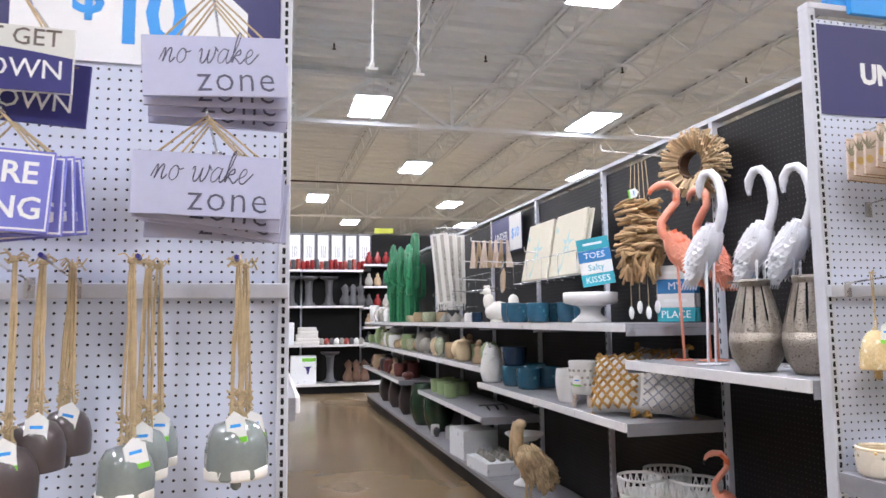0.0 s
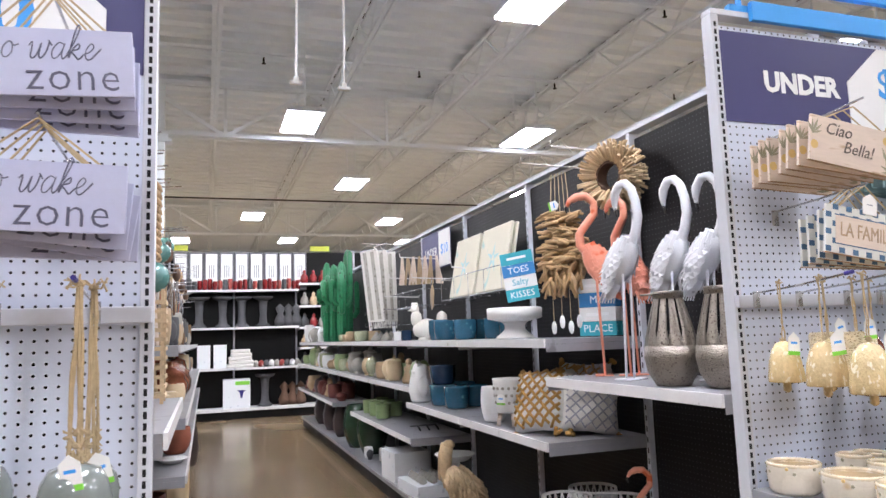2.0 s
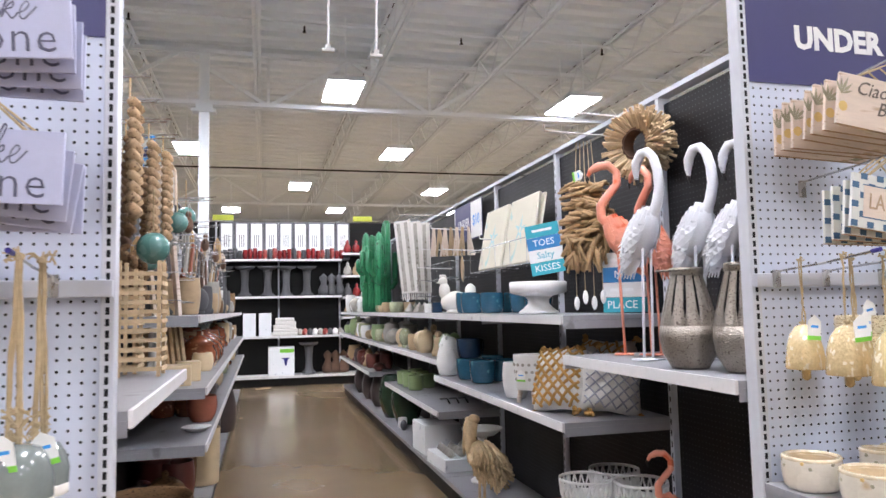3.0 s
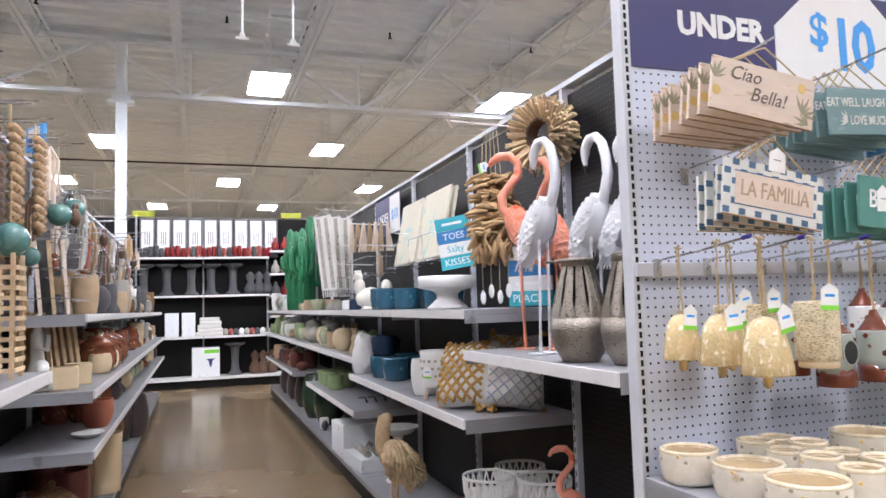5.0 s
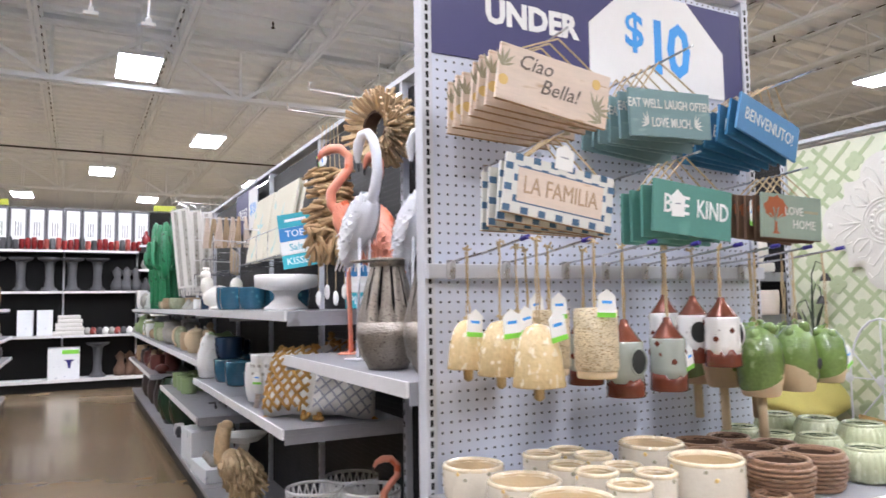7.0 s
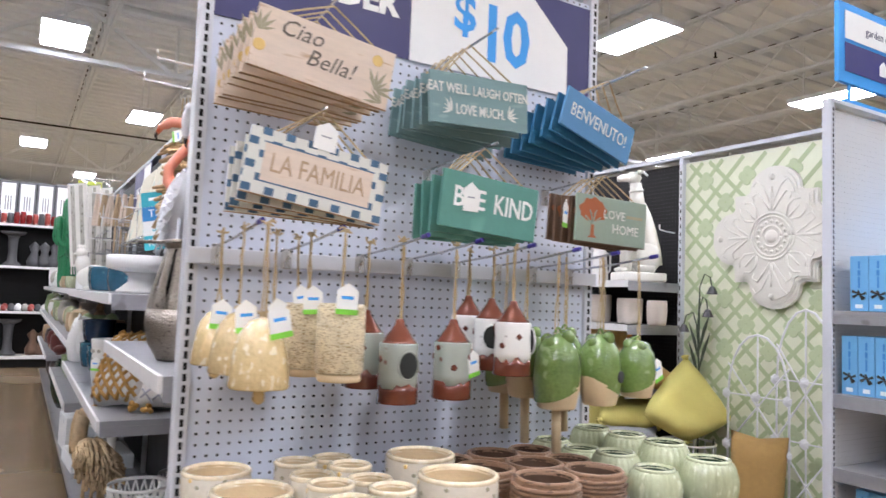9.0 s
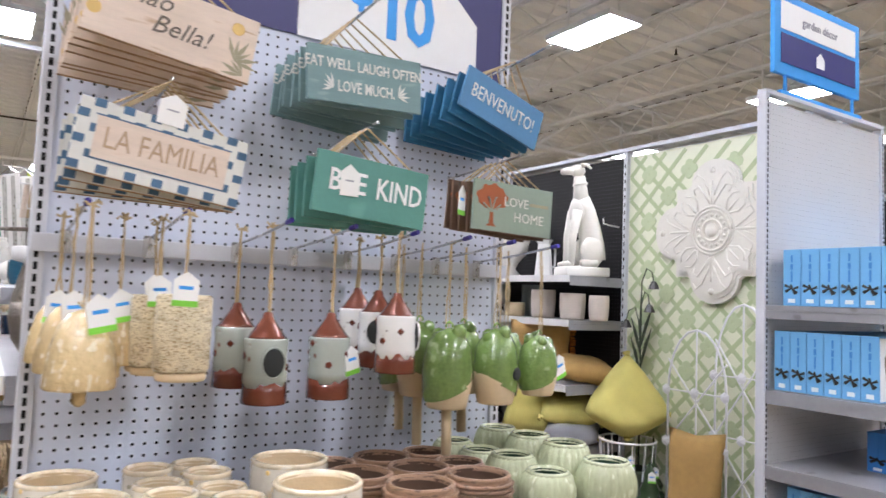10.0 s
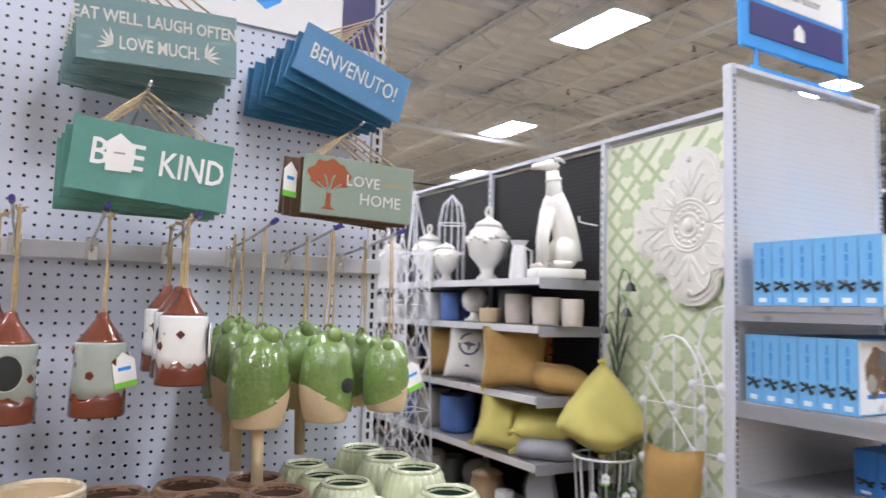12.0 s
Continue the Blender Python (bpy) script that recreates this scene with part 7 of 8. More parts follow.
def dog_statue(at, rz):
    """A seated slender hound on a round plinth: one mesh."""
    bm = boxes((-0.15, 0.15, -0.105, 0.105, 0, 0.06), bevel=0.012)
    tube([(-0.075, 0, 0.11), (-0.07, 0, 0.2), (-0.045, 0, 0.32), (-0.01, 0, 0.43), (0.02, 0, 0.5)], 0.085, 14, bm, lambda k: 1.0 - 0.28 * k)
    blob(bm, (0.025, 0, 0.42), (0.07, 0.062, 0.11))
    tube([(0.015, 0, 0.47), (0.02, 0, 0.56), (0.03, 0, 0.65)], 0.054, 12, bm, lambda k: 1 - 0.3 * k)
    tube([(0.022, 0, 0.59), (0.025, 0, 0.605)], 0.049, 12, bm)
    blob(bm, (0.045, 0, 0.685), (0.055, 0.04, 0.042))
    tube([(0.06, 0, 0.685), (0.115, 0, 0.678), (0.155, 0, 0.668)], 0.032, 8, bm, lambda k: 1 - 0.4 * k)
    for s in (-1, 1):
        tube([(0.055, s * 0.04, 0.42), (0.085, s * 0.042, 0.25), (0.09, s * 0.042, 0.07)], 0.03, 8, bm, lambda k: 1.15 - 0.45 * k)
        blob(bm, (0.115, s * 0.042, 0.075), (0.04, 0.024, 0.02), None, 1)
        blob(bm, (-0.045, s * 0.06, 0.16), (0.085, 0.036, 0.1))
        tube([(-0.07, s * 0.075, 0.085), (0.04, s * 0.08, 0.08)], 0.026, 8, bm)
        tube([(0.03, s * 0.03, 0.715), (0.0, s * 0.045, 0.72), (-0.03, s * 0.05, 0.695)], 0.018, 6, bm, lambda k: 1 - 0.6 * k)
    return solo("dog_statue", bm, M_PLASTER, "cream plaster seated hound statue on a square plinth", "statue", pose(*at, 0, 0, rz))


dog_statue((4.87, 3.42, ZD), 160)


def urn(at, s=1.0, ringed=True):
    t = thing("garden_urn", "white plaster lidded urn with relief garland", "urn", at, "white urns")
    part("bowl", lathe([(0.07 * s, 0), (0.08 * s, 0.02 * s), (0.045 * s, 0.06 * s), (0.06 * s, 0.1 * s), (0.125 * s, 0.18 * s), (0.145 * s, 0.28 * s), (0.125 * s, 0.35 * s), (0.09 * s, 0.38 * s)], 24, True, 0.0, 12, 0.02), M_PLASTER, t, "", True)
    bm = bmesh.new()
    for k in range(22):
        a = 2 * math.pi * k / 22
        blob(bm, (math.cos(a) * 0.138 * s, math.sin(a) * 0.138 * s, (0.29 + 0.02 * math.sin(k * 1.7)) * s), (0.024 * s, 0.024 * s, 0.02 * s), None, 1)
    tagged(part("garland", bm, M_PLASTER, t, "raised garland", True), kind="stuff")
    part("lid", lathe([(0.1 * s, 0.38 * s), (0.085 * s, 0.41 * s), (0.03 * s, 0.44 * s), (0.012 * s, 0.46 * s)], 20), M_PLASTER, t, "", True)
    if ringed:
        part("ring", tube([(0, 0.035 * s * math.cos(a), (0.49 + 0.035 * math.sin(a)) * s) for a in [2 * math.pi * i / 16 for i in range(17)]], 0.009 * s, 6), M_PLASTER, t)
    return t


urn((4.9, 4.2, ZD))
urn((4.74, 4.5, ZD), 0.62, False)
urn((4.9, 5.05, ZD), 0.9)
urn((4.8, 5.5, ZD), 0.8)
pit = thing("pitcher", "white faceted ceramic pitcher on the shelf", "pitcher", (4.83, 3.74, ZD))
part("body", lathe([(0.065, 0), (0.062, 0.01), (0.05, 0.15), (0.042, 0.22), (0.06, 0.25), (0.052, 0.248), (0.036, 0.22)], 8), M_WCER, pit)
part("handle", tube([(0.045, 0, 0.21), (0.1, 0, 0.19), (0.1, 0, 0.08), (0.055, 0, 0.05)], 0.008, 6), M_WCER, pit, "", True)


def bird_cage(at, r, h, rz=0):
    t = thing("bird_cage", "white wire bird cage with a domed top", "bird cage", at, "wire cages")
    for z in (0.01, h * 0.33, h * 0.66):
        part("hoop", tube([(r * math.cos(a), r * math.sin(a), z) for a in [2 * math.pi * i / 18 for i in range(19)]], 0.005, 5), M_WPAINT, t)
    for k in range(12):
        a = 2 * math.pi * k / 12
        part("bar", tube([(r * math.cos(a), r * math.sin(a), 0), (r * math.cos(a), r * math.sin(a), h * 0.66), (r * 0.7 * math.cos(a), r * 0.7 * math.sin(a), h * 0.88), (0, 0, h)], 0.0035, 5), M_WPAINT, t)
    return t


def wire_obelisk(at, w, h):
    t = thing("wire_obelisk", "white wire garden obelisk with crossed lattice sides", "trellis", at, "wire obelisks")
    for sx in (-1, 1):
        for sy in (-1, 1):
            part("leg", tube([(sx * w, sy * w, 0), (sx * w * 0.62, sy * w * 0.62, h * 0.8), (0, 0, h)], 0.006, 6), M_WPAINT, t)
    n = 5
    for k in range(n):
        f0, f1 = 1 - 0.38 * k / n, 1 - 0.38 * (k + 1) / n
        z0, z1 = h * 0.8 * k / n, h * 0.8 * (k + 1) / n
        for q in range(4):
            c = [(-1, -1), (1, -1), (1, 1), (-1, 1)]
            a, b = c[q], c[(q + 1) % 4]
            part("brace", tube([(a[0] * w * f0, a[1] * w * f0, z0), (b[0] * w * f1, b[1] * w * f1, z1)], 0.005, 5), M_WPAINT, t)
            part("brace", tube([(b[0] * w * f0, b[1] * w * f0, z0), (a[0] * w * f1, a[1] * w * f1, z1)], 0.005, 5), M_WPAINT, t)
            part("tie", tube([(a[0] * w * f1, a[1] * w * f1, z1), (b[0] * w * f1, b[1] * w * f1, z1)], 0.004, 5), M_WPAINT, t)
    return t


wire_obelisk((4.47, 4.5, 0.0), 0.13, 2.25)
wire_obelisk((4.47, 4.86, 0.0), 0.13, 2.3)
bird_cage((4.85, 4.62, ZD), 0.1, 0.66)
bird_cage((4.85, 5.3, ZC), 0.12, 0.26)
bird_cage((4.83, 5.9, ZD), 0.14, 0.62)
bird_cage((4.83, 6.4, ZD), 0.15, 0.7)
bird_cage((4.83, 7.0, ZD), 0.15, 0.6)
for x, y, r, h, m, w in ((4.83, 3.22, 0.06, 0.155, M_PINKISH, "ribbed off-white"), (4.80, 3.42, 0.08, 0.165, M_PINKISH, "ribbed off-white"), (4.80, 3.70, 0.08, 0.185, M_PINKISH, "ribbed off-white"), (4.76, 3.95, 0.07, 0.095, M_BISQUE, "peach"), (4.92, 3.95, 0.08, 0.22, M_GREYG, "grey"), (4.78, 4.48, 0.075, 0.2, M_BLUEMUG, "cornflower blue"), (4.78, 4.72, 0.07, 0.2, M_WCER, "white"), (4.95, 4.55, 0.075, 0.2, M_BLUEMUG, "cornflower blue"), (4.8, 4.95, 0.08, 0.2, M_WCER, "white")):
    vessel("planter_pot", f"{w} ceramic planter pot on the shelf", m, r * 0.92, r, h, (x, y, ZC), 0.004, 0.0, "aisle planters", 40 if m is M_PINKISH else 24, 0, 24 if m is M_PINKISH else 0, 0.012)
sp = thing("ball_finial", "white plaster ball finial on a foot", "finial", (4.80, 4.20, ZC))
bm = bmesh.new()
blob(bm, (0, 0, 0.145), (0.09, 0.09, 0.088), None, 3)
part("ball", bm, M_PLASTER, sp, "", True)
part("foot", lathe([(0.07, 0), (0.07, 0.015), (0.03, 0.04), (0.035, 0.07)], 18), M_PLASTER, sp, "", True)
pillow("ochre burlap cushion with a shaggy orange fringe", 0.4, 0.38, 0.15, pose(4.75, 3.66, ZB + 0.19, -6, 0, -40), M_OCHRE, None, M_FRINGE)
pillow("ochre burlap cushion lying flat on the shelf", 0.38, 0.34, 0.13, pose(4.9, 3.39, ZB + 0.08, -78, 8, -25), M_OCHRE, None, M_FRINGE)
pillow("ochre burlap cushion standing on the shelf", 0.38, 0.37, 0.15, pose(4.79, 4.5, ZB + 0.185, -8, 0, -50), M_OCHRE)
gp = pillow("white cushion with a dark compass print", 0.32, 0.38, 0.12, pose(4.74, 4.15, ZB + 0.19, -8, 6, -45), M_LINEN)
part("compass_ring", lathe([(0.06, -0.001), (0.075, -0.001), (0.075, 0.001), (0.06, 0.001)], 22, m=Matrix.Translation((0, -0.06, 0.05)) @ pose(0, 0, 0, 90), closed=True), M_INK, gp, "dark printed ring")
part("compass_star", prism([(0, 0.1), (0.012, 0.062), (0.05, 0.05), (0.012, 0.038), (0, 0.0), (-0.012, 0.038), (-0.05, 0.05), (-0.012, 0.062)], -0.0625, -0.0605), M_INK, gp, "dark printed star")
part("word_bar", boxes((-0.05, 0.05, -0.058, -0.05, -0.1, -0.07)), M_INK, gp)
pillow("yellow cotton cushion with yellow corner pompoms", 0.34, 0.34, 0.14, pose(4.72, 3.7, ZA + 0.17, -16, 12, -35), M_YELLOW, M_YELLOW)
pillow("grey cushion lying on the low shelf", 0.36, 0.36, 0.13, pose(4.85, 3.45, ZA + 0.065, -86, 0, -45), M_GREYFAB, M_YELLOW)
pillow("grey and yellow cushion on top of another cushion", 0.36, 0.36, 0.13, pose(4.84, 3.48, ZA + 0.2, -74, 0, -40), M_YELLOW, M_YELLOW)
for x, y, m, w in ((4.8, 4.4, M_BLUEMUG, "cornflower blue"), (4.8, 4.72, M_STONE, "grey"), (4.95, 4.55, M_NAVYG, "navy"), (4.8, 5.1, M_BLUEMUG, "cornflower blue"), (4.82, 5.4, M_RED, "red")):
    vessel("ceramic_stool", f"{w} ceramic garden pot on the low shelf", m, 0.11, 0.115, 0.25, (x, y, ZA), 0.01, 0, "low pots")
scatter(4.68, 5.02, 5.8, 11.6, ZD, 0.32, [(M_PLASTER, "white plaster"), (M_WCER, "white ceramic")], "in the second aisle", 21, 0.25, 0.55)
scatter(4.68, 5.02, 5.2, 11.6, ZC, 0.24, [(M_PLASTER, "white plaster"), (M_BLUEMUG, "blue ceramic"), (M_WCER, "white ceramic")], "in the second aisle", 22, 0.14, 0.22)
scatter(4.68, 5.02, 5.0, 11.6, ZB, 0.28, [(M_OCHRE, "ochre"), (M_LINEN, "white"), (M_NAVYG, "navy")], "in the second aisle", 23, 0.2, 0.3)
scatter(4.68, 5.02, 5.7, 11.6, ZA, 0.28, [(M_NAVYG, "navy"), (M_RED, "red"), (M_BLUEMUG, "blue ceramic")], "in the second aisle", 24, 0.18, 0.28)

mesh_lantern = thing("mesh_lantern", "grey-white mesh lantern with a strap handle on the base shelf", "lantern", (4.83, 3.48, 0.1675))
part("shade", lathe([(0.16, 0), (0.16, 0.01), (0.09, 0.33), (0.09, 0.34)], 4), M_GREYFAB, mesh_lantern)
part("strap", tube([(-0.09, 0, 0.33), (-0.14, -0.02, 0.25), (-0.13, -0.03, 0.1)], 0.008, 6), M_BEAK, mesh_lantern, "dark strap handle")
vessel("mesh_cup", "white mesh candle cup on the base shelf", M_WCER, 0.07, 0.06, 0.16, (4.74, 3.72, 0.1675), category="candle holder")
scatter(4.68, 5.05, 3.9, 11.5, 0.1675, 0.3, [(M_TAN, "tan ceramic"), (M_GREYG, "grey"), (M_STONE, "stone")], "on the base shelf", 25, 0.15, 0.28)


# trellis bay
def medallion(at):
    t = thing("wall_medallion", "large white plaster wall medallion with raised scrollwork", "wall decor", at)
    def lobe(s):
        pts = []
        for q in range(4):
            c, sn = math.cos(q * math.pi / 2), math.sin(q * math.pi / 2)
            seg = [(0.272, -0.272), (0.272, -0.19), (0.29, -0.165)] + [(0.29 + 0.145 * math.cos(a), 0.165 * math.sin(a)) for a in [(-1.4 + 0.14 * i) for i in range(21)]] + [(0.29, 0.165), (0.272, 0.19)]
            for x, z in seg:
                pts.append(((x * c - z * sn) * s, (x * sn + z * c) * s))
        return pts
    for i, (s, d0, d1) in enumerate(((0.95, 0.0, 0.03), (0.89, -0.006, 0.0), (0.83, 0.0, 0.002))):
        part("plate" if i == 0 else "moulding", prism(lobe(s), -0.03 if i == 0 else -0.03 - 0.012 * i, 0 if i == 0 else -0.0305 - 0.012 * (i - 1)), M_PLASTER, t, "", False)
    for r in (0.06, 0.115, 0.135):
        part("ring", tube([(r * math.cos(a), -0.056, r * math.sin(a)) for a in [2 * math.pi * i / 24 for i in range(25)]], 0.008, 6), M_PLASTER, t, "", True)
    def leafy(a, r, pts, w):
        d, s = Vector((math.cos(a), 0, math.sin(a))), Vector((-math.sin(a), 0, math.cos(a)))
        part("scroll", tube([tuple(d * (r + u) + s * v + Vector((0, -0.053, 0))) for u, v in pts], w * 0.72, 6, None, lambda k: 1.15 - 0.8 * abs(k - 0.35)), M_PLASTER, t, "", True)
    for q in range(4):
        a = q * math.pi / 2
        leafy(a, 0.15, ((0, 0), (0.05, 0), (0.1, 0), (0.14, 0)), 0.013)
        for s in (-1, 1):
            leafy(a, 0.15, ((0.0, s * 0.01), (0.06, s * 0.05), (0.11, s * 0.09), (0.09, s * 0.125), (0.06, s * 0.11)), 0.01)
            leafy(a, 0.2, ((0.0, s * 0.012), (0.05, s * 0.035), (0.1, s * 0.06), (0.13, s * 0.1), (0.1, s * 0.12)), 0.008)
            leafy(a + math.pi / 4, 0.14, ((0.0, s * 0.01), (0.05, s * 0.05), (0.1, s * 0.05), (0.13, s * 0.02)), 0.01)
        leafy(a + math.pi / 4, 0.15, ((0, 0), (0.03, 0), (0.06, 0), (0.09, 0)), 0.011)
        bm = bmesh.new()
        blob(bm, (math.cos(a) * 0.345, -0.05, math.sin(a) * 0.345), (0.022, 0.016, 0.022), None, 1)
        part("bud", bm, M_PLASTER, t, "", True)
    for k in range(16):
        a = 2 * math.pi * k / 16
        bm = bmesh.new()
        blob(bm, (math.cos(a) * 0.088, -0.054, math.sin(a) * 0.088), (0.013, 0.012, 0.013), None, 1)
        part("petal", bm, M_PLASTER, t, "", True)
    bm = bmesh.new()
    blob(bm, (0, -0.055, 0), (0.04, 0.02, 0.04))
    part("boss", bm, M_PLASTER, t, "", True)
    t.rotation_euler[2] = radians(-90)
    return t


medallion((5.125, 2.60, 1.88))


def lattice_print():
    """The pale lattice printed on the panel: crossing bands with small rosettes."""
    t = thing("lattice_print", "pale green lattice wallpaper on the end bay panel", "wallpaper", (5.1395, 2.06, 0.17), "", "structure")
    bm = bmesh.new()
    W, Hh, p = 1.2, 2.235, 0.15
    def strip(y0, z0, y1, z1, w):
        d = Vector((0, y1 - y0, z1 - z0)).normalized()
        s = Vector((0, -d.z, d.y)) * w / 2
        f = [bm.verts.new(Vector((0, y0, z0)) + s), bm.verts.new(Vector((0, y0, z0)) - s), bm.verts.new(Vector((0, y1, z1)) - s), bm.verts.new(Vector((0, y1, z1)) + s)]
        bm.faces.new(f)
    def raise_up(d):
        r = bmesh.ops.extrude_face_region(bm, geom=bm.faces[:])
        bmesh.ops.translate(bm, vec=(-d, 0, 0), verts=[v for v in r["geom"] if isinstance(v, bmesh.types.BMVert)])
    green = mat("lattice_green", "b9c79c", 0.6, 0, 0.08, 5, 0.03)
    for k in range(-8, 26):
        c = k * p
        z0, z1 = max(0, -c), min(Hh - 0.01, W - c)
        if z1 > z0:
            strip(z0 + c, z0, z1 + c, z1, 0.026)
    raise_up(0.0012)
    part("lattice", bm, green, t)
    bm = bmesh.new()
    for k in range(-8, 26):
        c = k * p
        z0, z1 = max(0, c - W), min(Hh - 0.01, c)
        if z1 > z0:
            strip(c - z0, z0, c - z1, z1, 0.026)
    raise_up(0.0026)
    part("lattice", bm, green, t)
    bm = bmesh.new()
    for i in range(0, 9):
        for j in range(0, 15):
            y, z = i * p, j * p
            if 0.05 < y < W - 0.05 and 0.05 < z < Hh - 0.05 and (i + j) % 2 == 1:
                for q in range(4):
                    a = q * math.pi / 2
                    lathe([(0.03, 0.0014), (0.026, 0.0034)], 8, True, bm=bm, m=Matrix.Translation((0, y + math.cos(a) * 0.032, z + math.sin(a) * 0.032)) @ pose(0, 0, 0, 0, -90))
    part("rosette_print", bm, mat("rosette_green", "c3cfa8", 0.6, 0, 0.08, 5, 0.03), t)
    t["kind"] = "structure"
    return t


lattice_print()


def iron_flower(at):
    t = thing("metal_flower", "dark iron garden stake with drooping bell flowers", "garden stake", at, "iron flowers")
    part("stem", tube([(0, 0, 0), (0, 0, 0.6), (0, 0.01, 0.85), (0, 0.0, 1.05)], 0.006, 6), M_WIRE, t)
    for dy, top, out in ((0.0, 1.2, -0.09), (0.0, 1.06, -0.06), (0.02, 0.96, 0.12)):
        part("branch", tube([(0, 0, top - 0.3), (0, dy, top - 0.08), (0, out * 0.4, top), (0, out * 0.85, top - 0.02), (0, out, top - 0.08)], 0.004, 6), M_WIRE, t)
        part("blossom", lathe([(0.034, -0.05), (0.026, -0.03), (0.014, -0.005), (0.004, 0.0)], 6, True, 0.3, m=Matrix.Translation((0, out, top - 0.075))), M_BEAK, t, "dark bell blossom")
    for k in range(4):
        s = -1 if k % 2 else 1
        part("leaf", tube([(0, 0, 0.55 + 0.06 * k), (0, s * 0.04, 0.68 + 0.06 * k), (0, s * 0.08, 0.78 + 0.06 * k)], 0.012, 5, None, lambda q: 1.1 - abs(q - 0.4) * 1.6), M_WIRE, t)
    return t


iron_flower((5.03, 3.06, 0.1675 + 0.3))
solo("flower_pot_stand", lathe(hollow(0.07, 0.09, 0.3, 0.006), 18), M_WIRE, "dark green iron stand under the flower stake", "stand", (5.03, 3.06, 0.1675))


def wire_trellis(at, w, h):
    t = thing("wire_trellis", "white wire garden trellis with an arched top", "trellis", at, "wire trellises")
    part("arch", tube([(0, -w / 2, 0), (0, -w / 2, h * 0.7)] + [(0, -w / 2 * math.cos(a), h * 0.7 + h * 0.3 * math.sin(a)) for a in [math.pi * i / 10 for i in range(11)]] + [(0, w / 2, 0)], 0.007, 6), M_WPAINT, t, "", True)
    for a, b in (((-w / 2, h * 0.45), (w / 2, h * 0.45)), ((-w / 2, h * 0.7), (w / 2, h * 0.7)), ((0, 0), (0, h)), ((-w / 2, h * 0.45), (w / 2, h * 0.85)), ((w / 2, h * 0.45), (-w / 2, h * 0.85)), ((-w / 2, h * 0.1), (w / 2, h * 0.45)), ((w / 2, h * 0.1), (-w / 2, h * 0.45))):
        part("bar", tube([(0, a[0], a[1]), (0, b[0], b[1])], 0.005, 6), M_WPAINT, t)
    for k in range(6):
        y, z = -w / 2 + w * (k % 3) / 2, h * (0.45 + 0.25 * (k // 3))
        part("wire_blossom", lathe([(0.02, 0), (0.03, 0.01), (0.006, 0.02)], 6, True, 0.3, m=Matrix.Translation((-0.01, y, z)) @ pose(0, 0, 0, 0, -90)), M_WPAINT, t)
    return t


wire_trellis((4.98, 2.62, 0.1675), 0.38, 1.15)
wire_trellis((5.05, 2.38, 0.1675), 0.34, 1.3)
pillow("long ochre burlap cushion standing on the base shelf", 0.30, 0.62, 0.12, pose(4.88, 2.55, 0.1675 + 0.31, -8, 0, -70), M_OCHRE)
st = thing("wire_planter_stand", "white wire planter basket stand with hanging tags", "plant stand", (4.92, 3.05, 0.1675), "wire stands")
for z, r in ((0.02, 0.135), (0.48, 0.165)):
    part("hoop", tube([(r * math.cos(a), r * math.sin(a), z) for a in [2 * math.pi * i / 20 for i in range(21)]], 0.007, 6), M_WPAINT, st, "", True)
for k in range(14):
    a = 2 * math.pi * k / 14
    part("bar", tube([(0.13 * math.cos(a), 0.13 * math.sin(a), 0.02), (0.165 * math.cos(a), 0.165 * math.sin(a), 0.48)], 0.0045, 5), M_WPAINT, st)
price_tag(st, (-0.1, -0.12, 0.42), -40)
price_tag(st, (-0.13, -0.06, 0.32), -50)
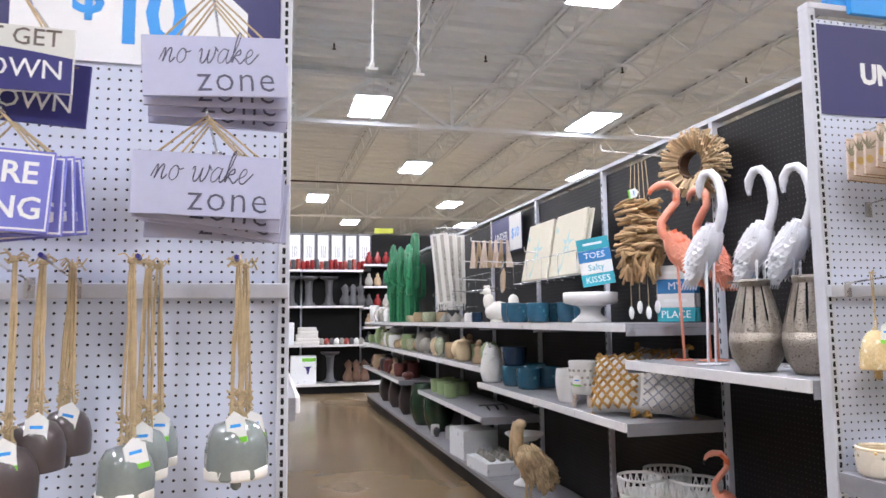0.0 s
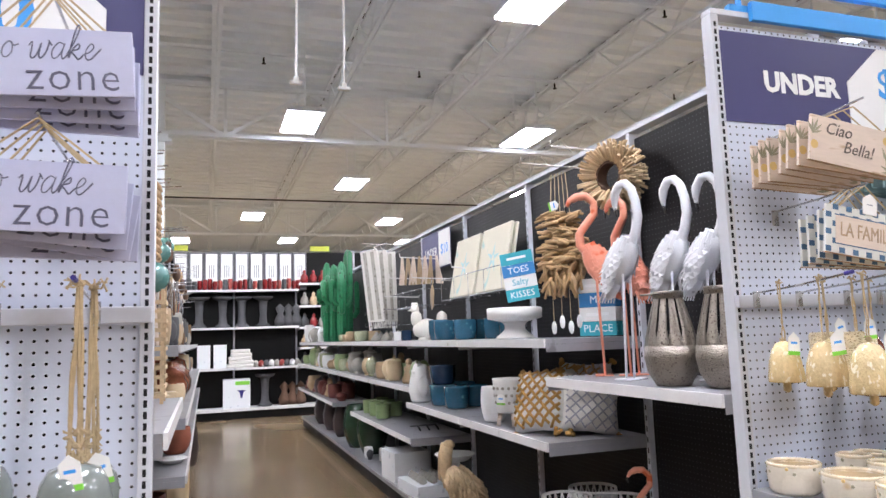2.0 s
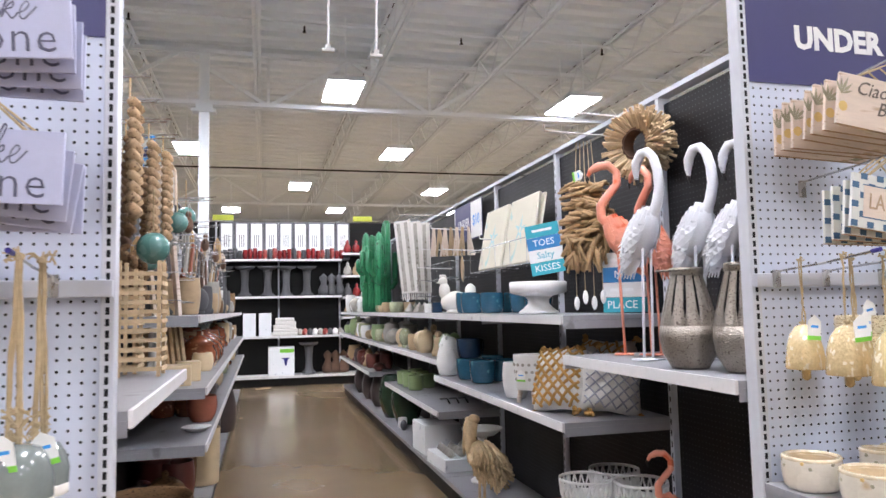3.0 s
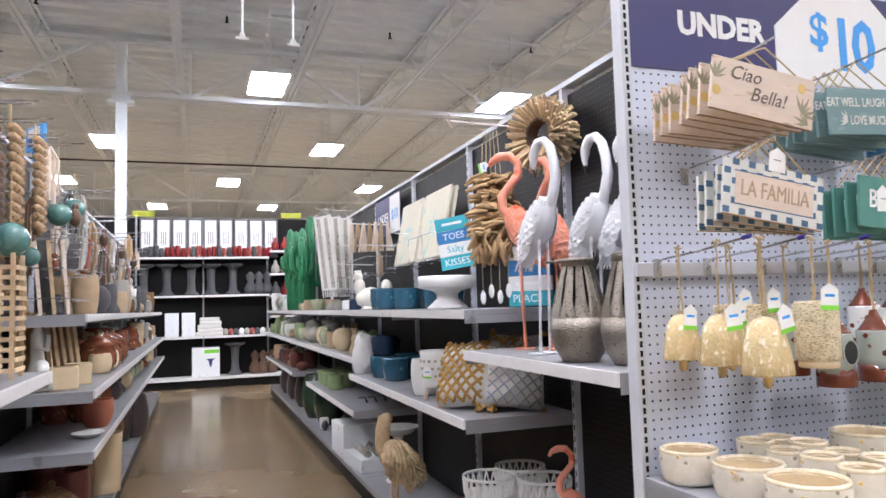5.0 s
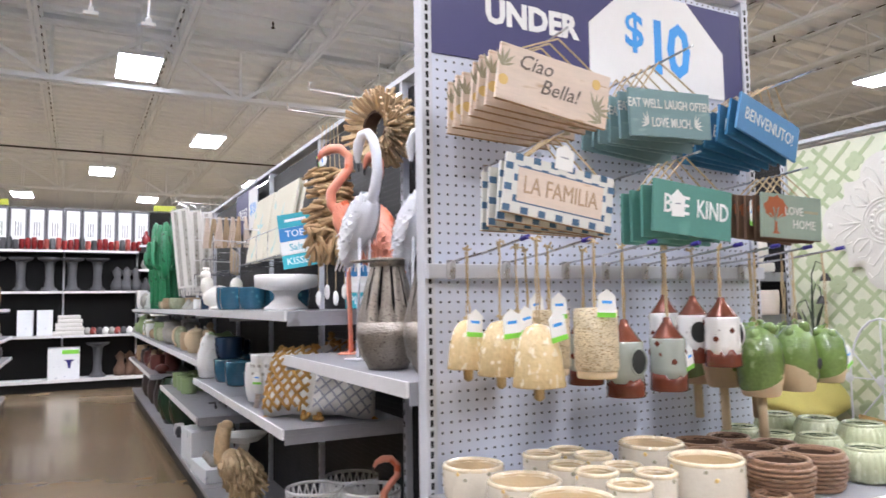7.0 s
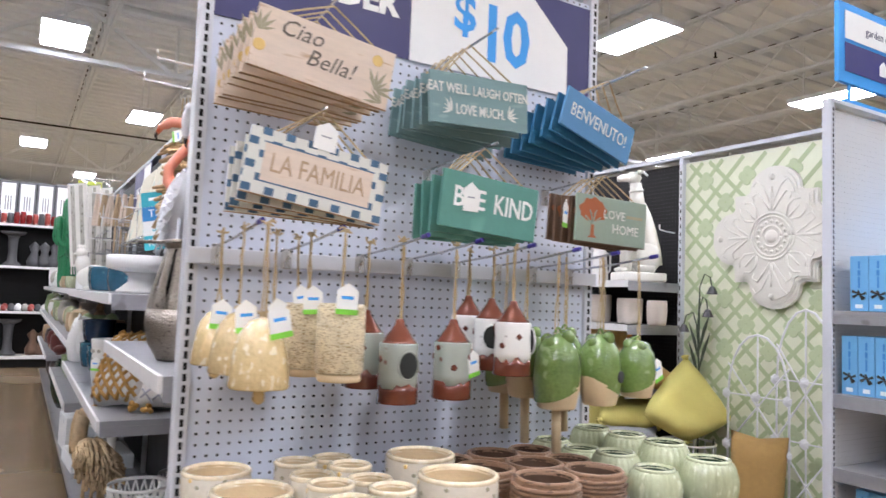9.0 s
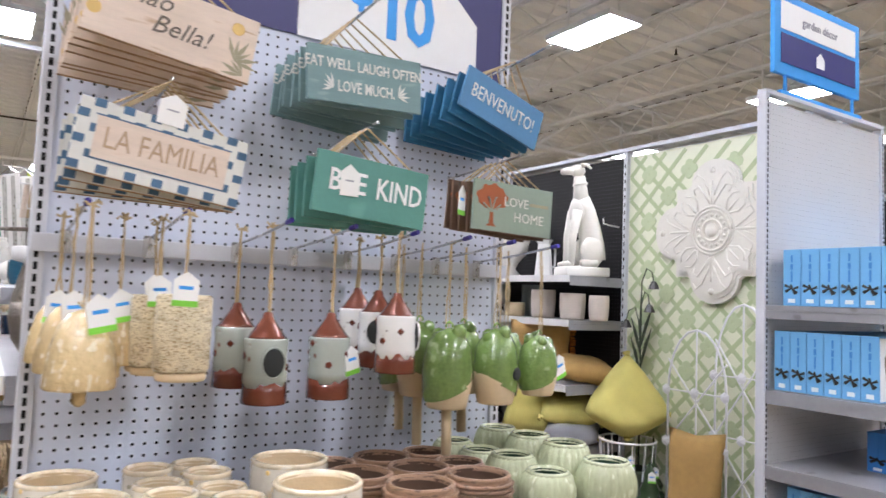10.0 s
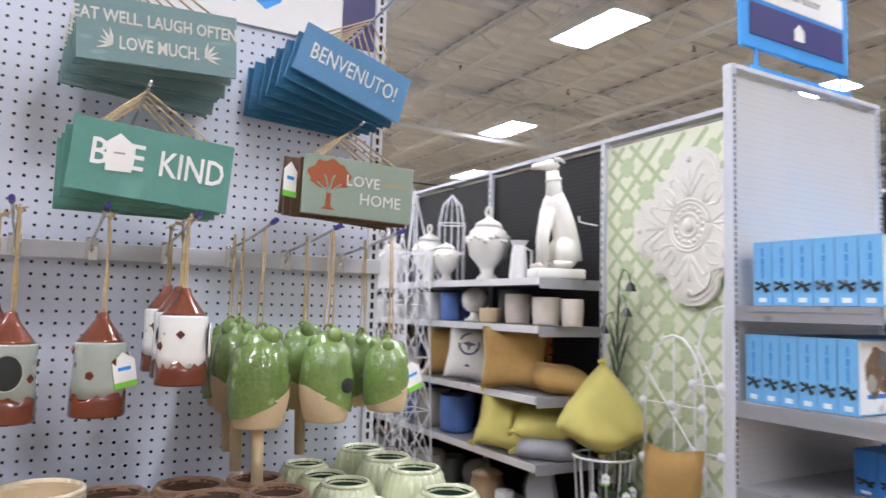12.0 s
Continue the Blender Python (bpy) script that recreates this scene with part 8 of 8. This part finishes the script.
slump = pillow("yellow cotton cushion slumped on a wire stand", 0.53, 0.53, 0.24, pose(4.90, 3.04, 0.1675 + 0.635, -8, 0, -40), M_YELLOW, M_YELLOW)
for ch in slump.children:
    for v in ch.data.vertices:
        c = v.co
        x, z = (c.x + c.z) * 0.7071, (c.z - c.x) * 0.7071
        low = max(0.0, -z)
        v.co = (0.265 * math.tanh(x / 0.265) * (1.05 + 0.4 * low), c.y * (1.25 + 0.5 * low), z * (0.95 if z > 0 else 0.4))
for x, y, h in ((4.97, 2.90, 0.46), (4.86, 2.83, 0.34)):
    t = thing("finial_bottle", "dark green glossy finial bottle with a price tag", "bottle", (x, y, 0.1675), "finial bottles")
    part("bottle", lathe([(0.06, 0), (0.1, 0.03), (0.12, 0.1), (0.1, 0.18), (0.05, 0.22), (0.06, 0.25), (0.03, 0.3), (0.035, 0.33), (0.012, 0.38), (0.004, h + 0.06)], 20), M_GLASSG, t, "", True)
    price_tag(t, (-0.04, -0.05, 0.36), -40)
wall_hook((5.128, 3.35, 1.95), 0.14)

# ---- goods beyond the third end display ----
gondola_run("black pegboard shelving run beyond the boxed lights", 5.43, 1, [2.045, 3.285, 4.505, 5.725, 6.945], [(0, 3, 1.2, 0.45), (0, 3, 0.8, 0.45)], 0.48)
far = gondola_run("black pegboard shelving run with hanging garden tools", 8.05, -1, [2.045, 3.285, 4.505, 5.725, 6.945, 8.165], [(0, 4, 1.3, 0.45), (0, 4, 0.9, 0.45)], 0.48)
for k in range(9):
    y = 2.3 + 0.35 * k
    t = thing("hanging_lantern", "small white and silver hanging lantern on a hook", "lantern", (7.85, y, 1.9), "hanging lanterns")
    part("body", lathe([(0.06, -0.12), (0.07, -0.1), (0.07, 0.0), (0.03, 0.05), (0.01, 0.07)], 10), (M_WPAINT, M_GREYFAB, M_YELLOWP)[k % 3], t, "", True)
    part("wire", tube([(0, 0, 0.06), (0, 0, 0.2), (0.19, 0, 0.2)], 0.004, 5), M_CHROME, t)
scatter(7.65, 8.0, 2.2, 6.8, 1.3025, 0.3, [(M_WCER, "white ceramic"), (M_STONE, "grey stone")], "in the third aisle", 31, 0.2, 0.35)
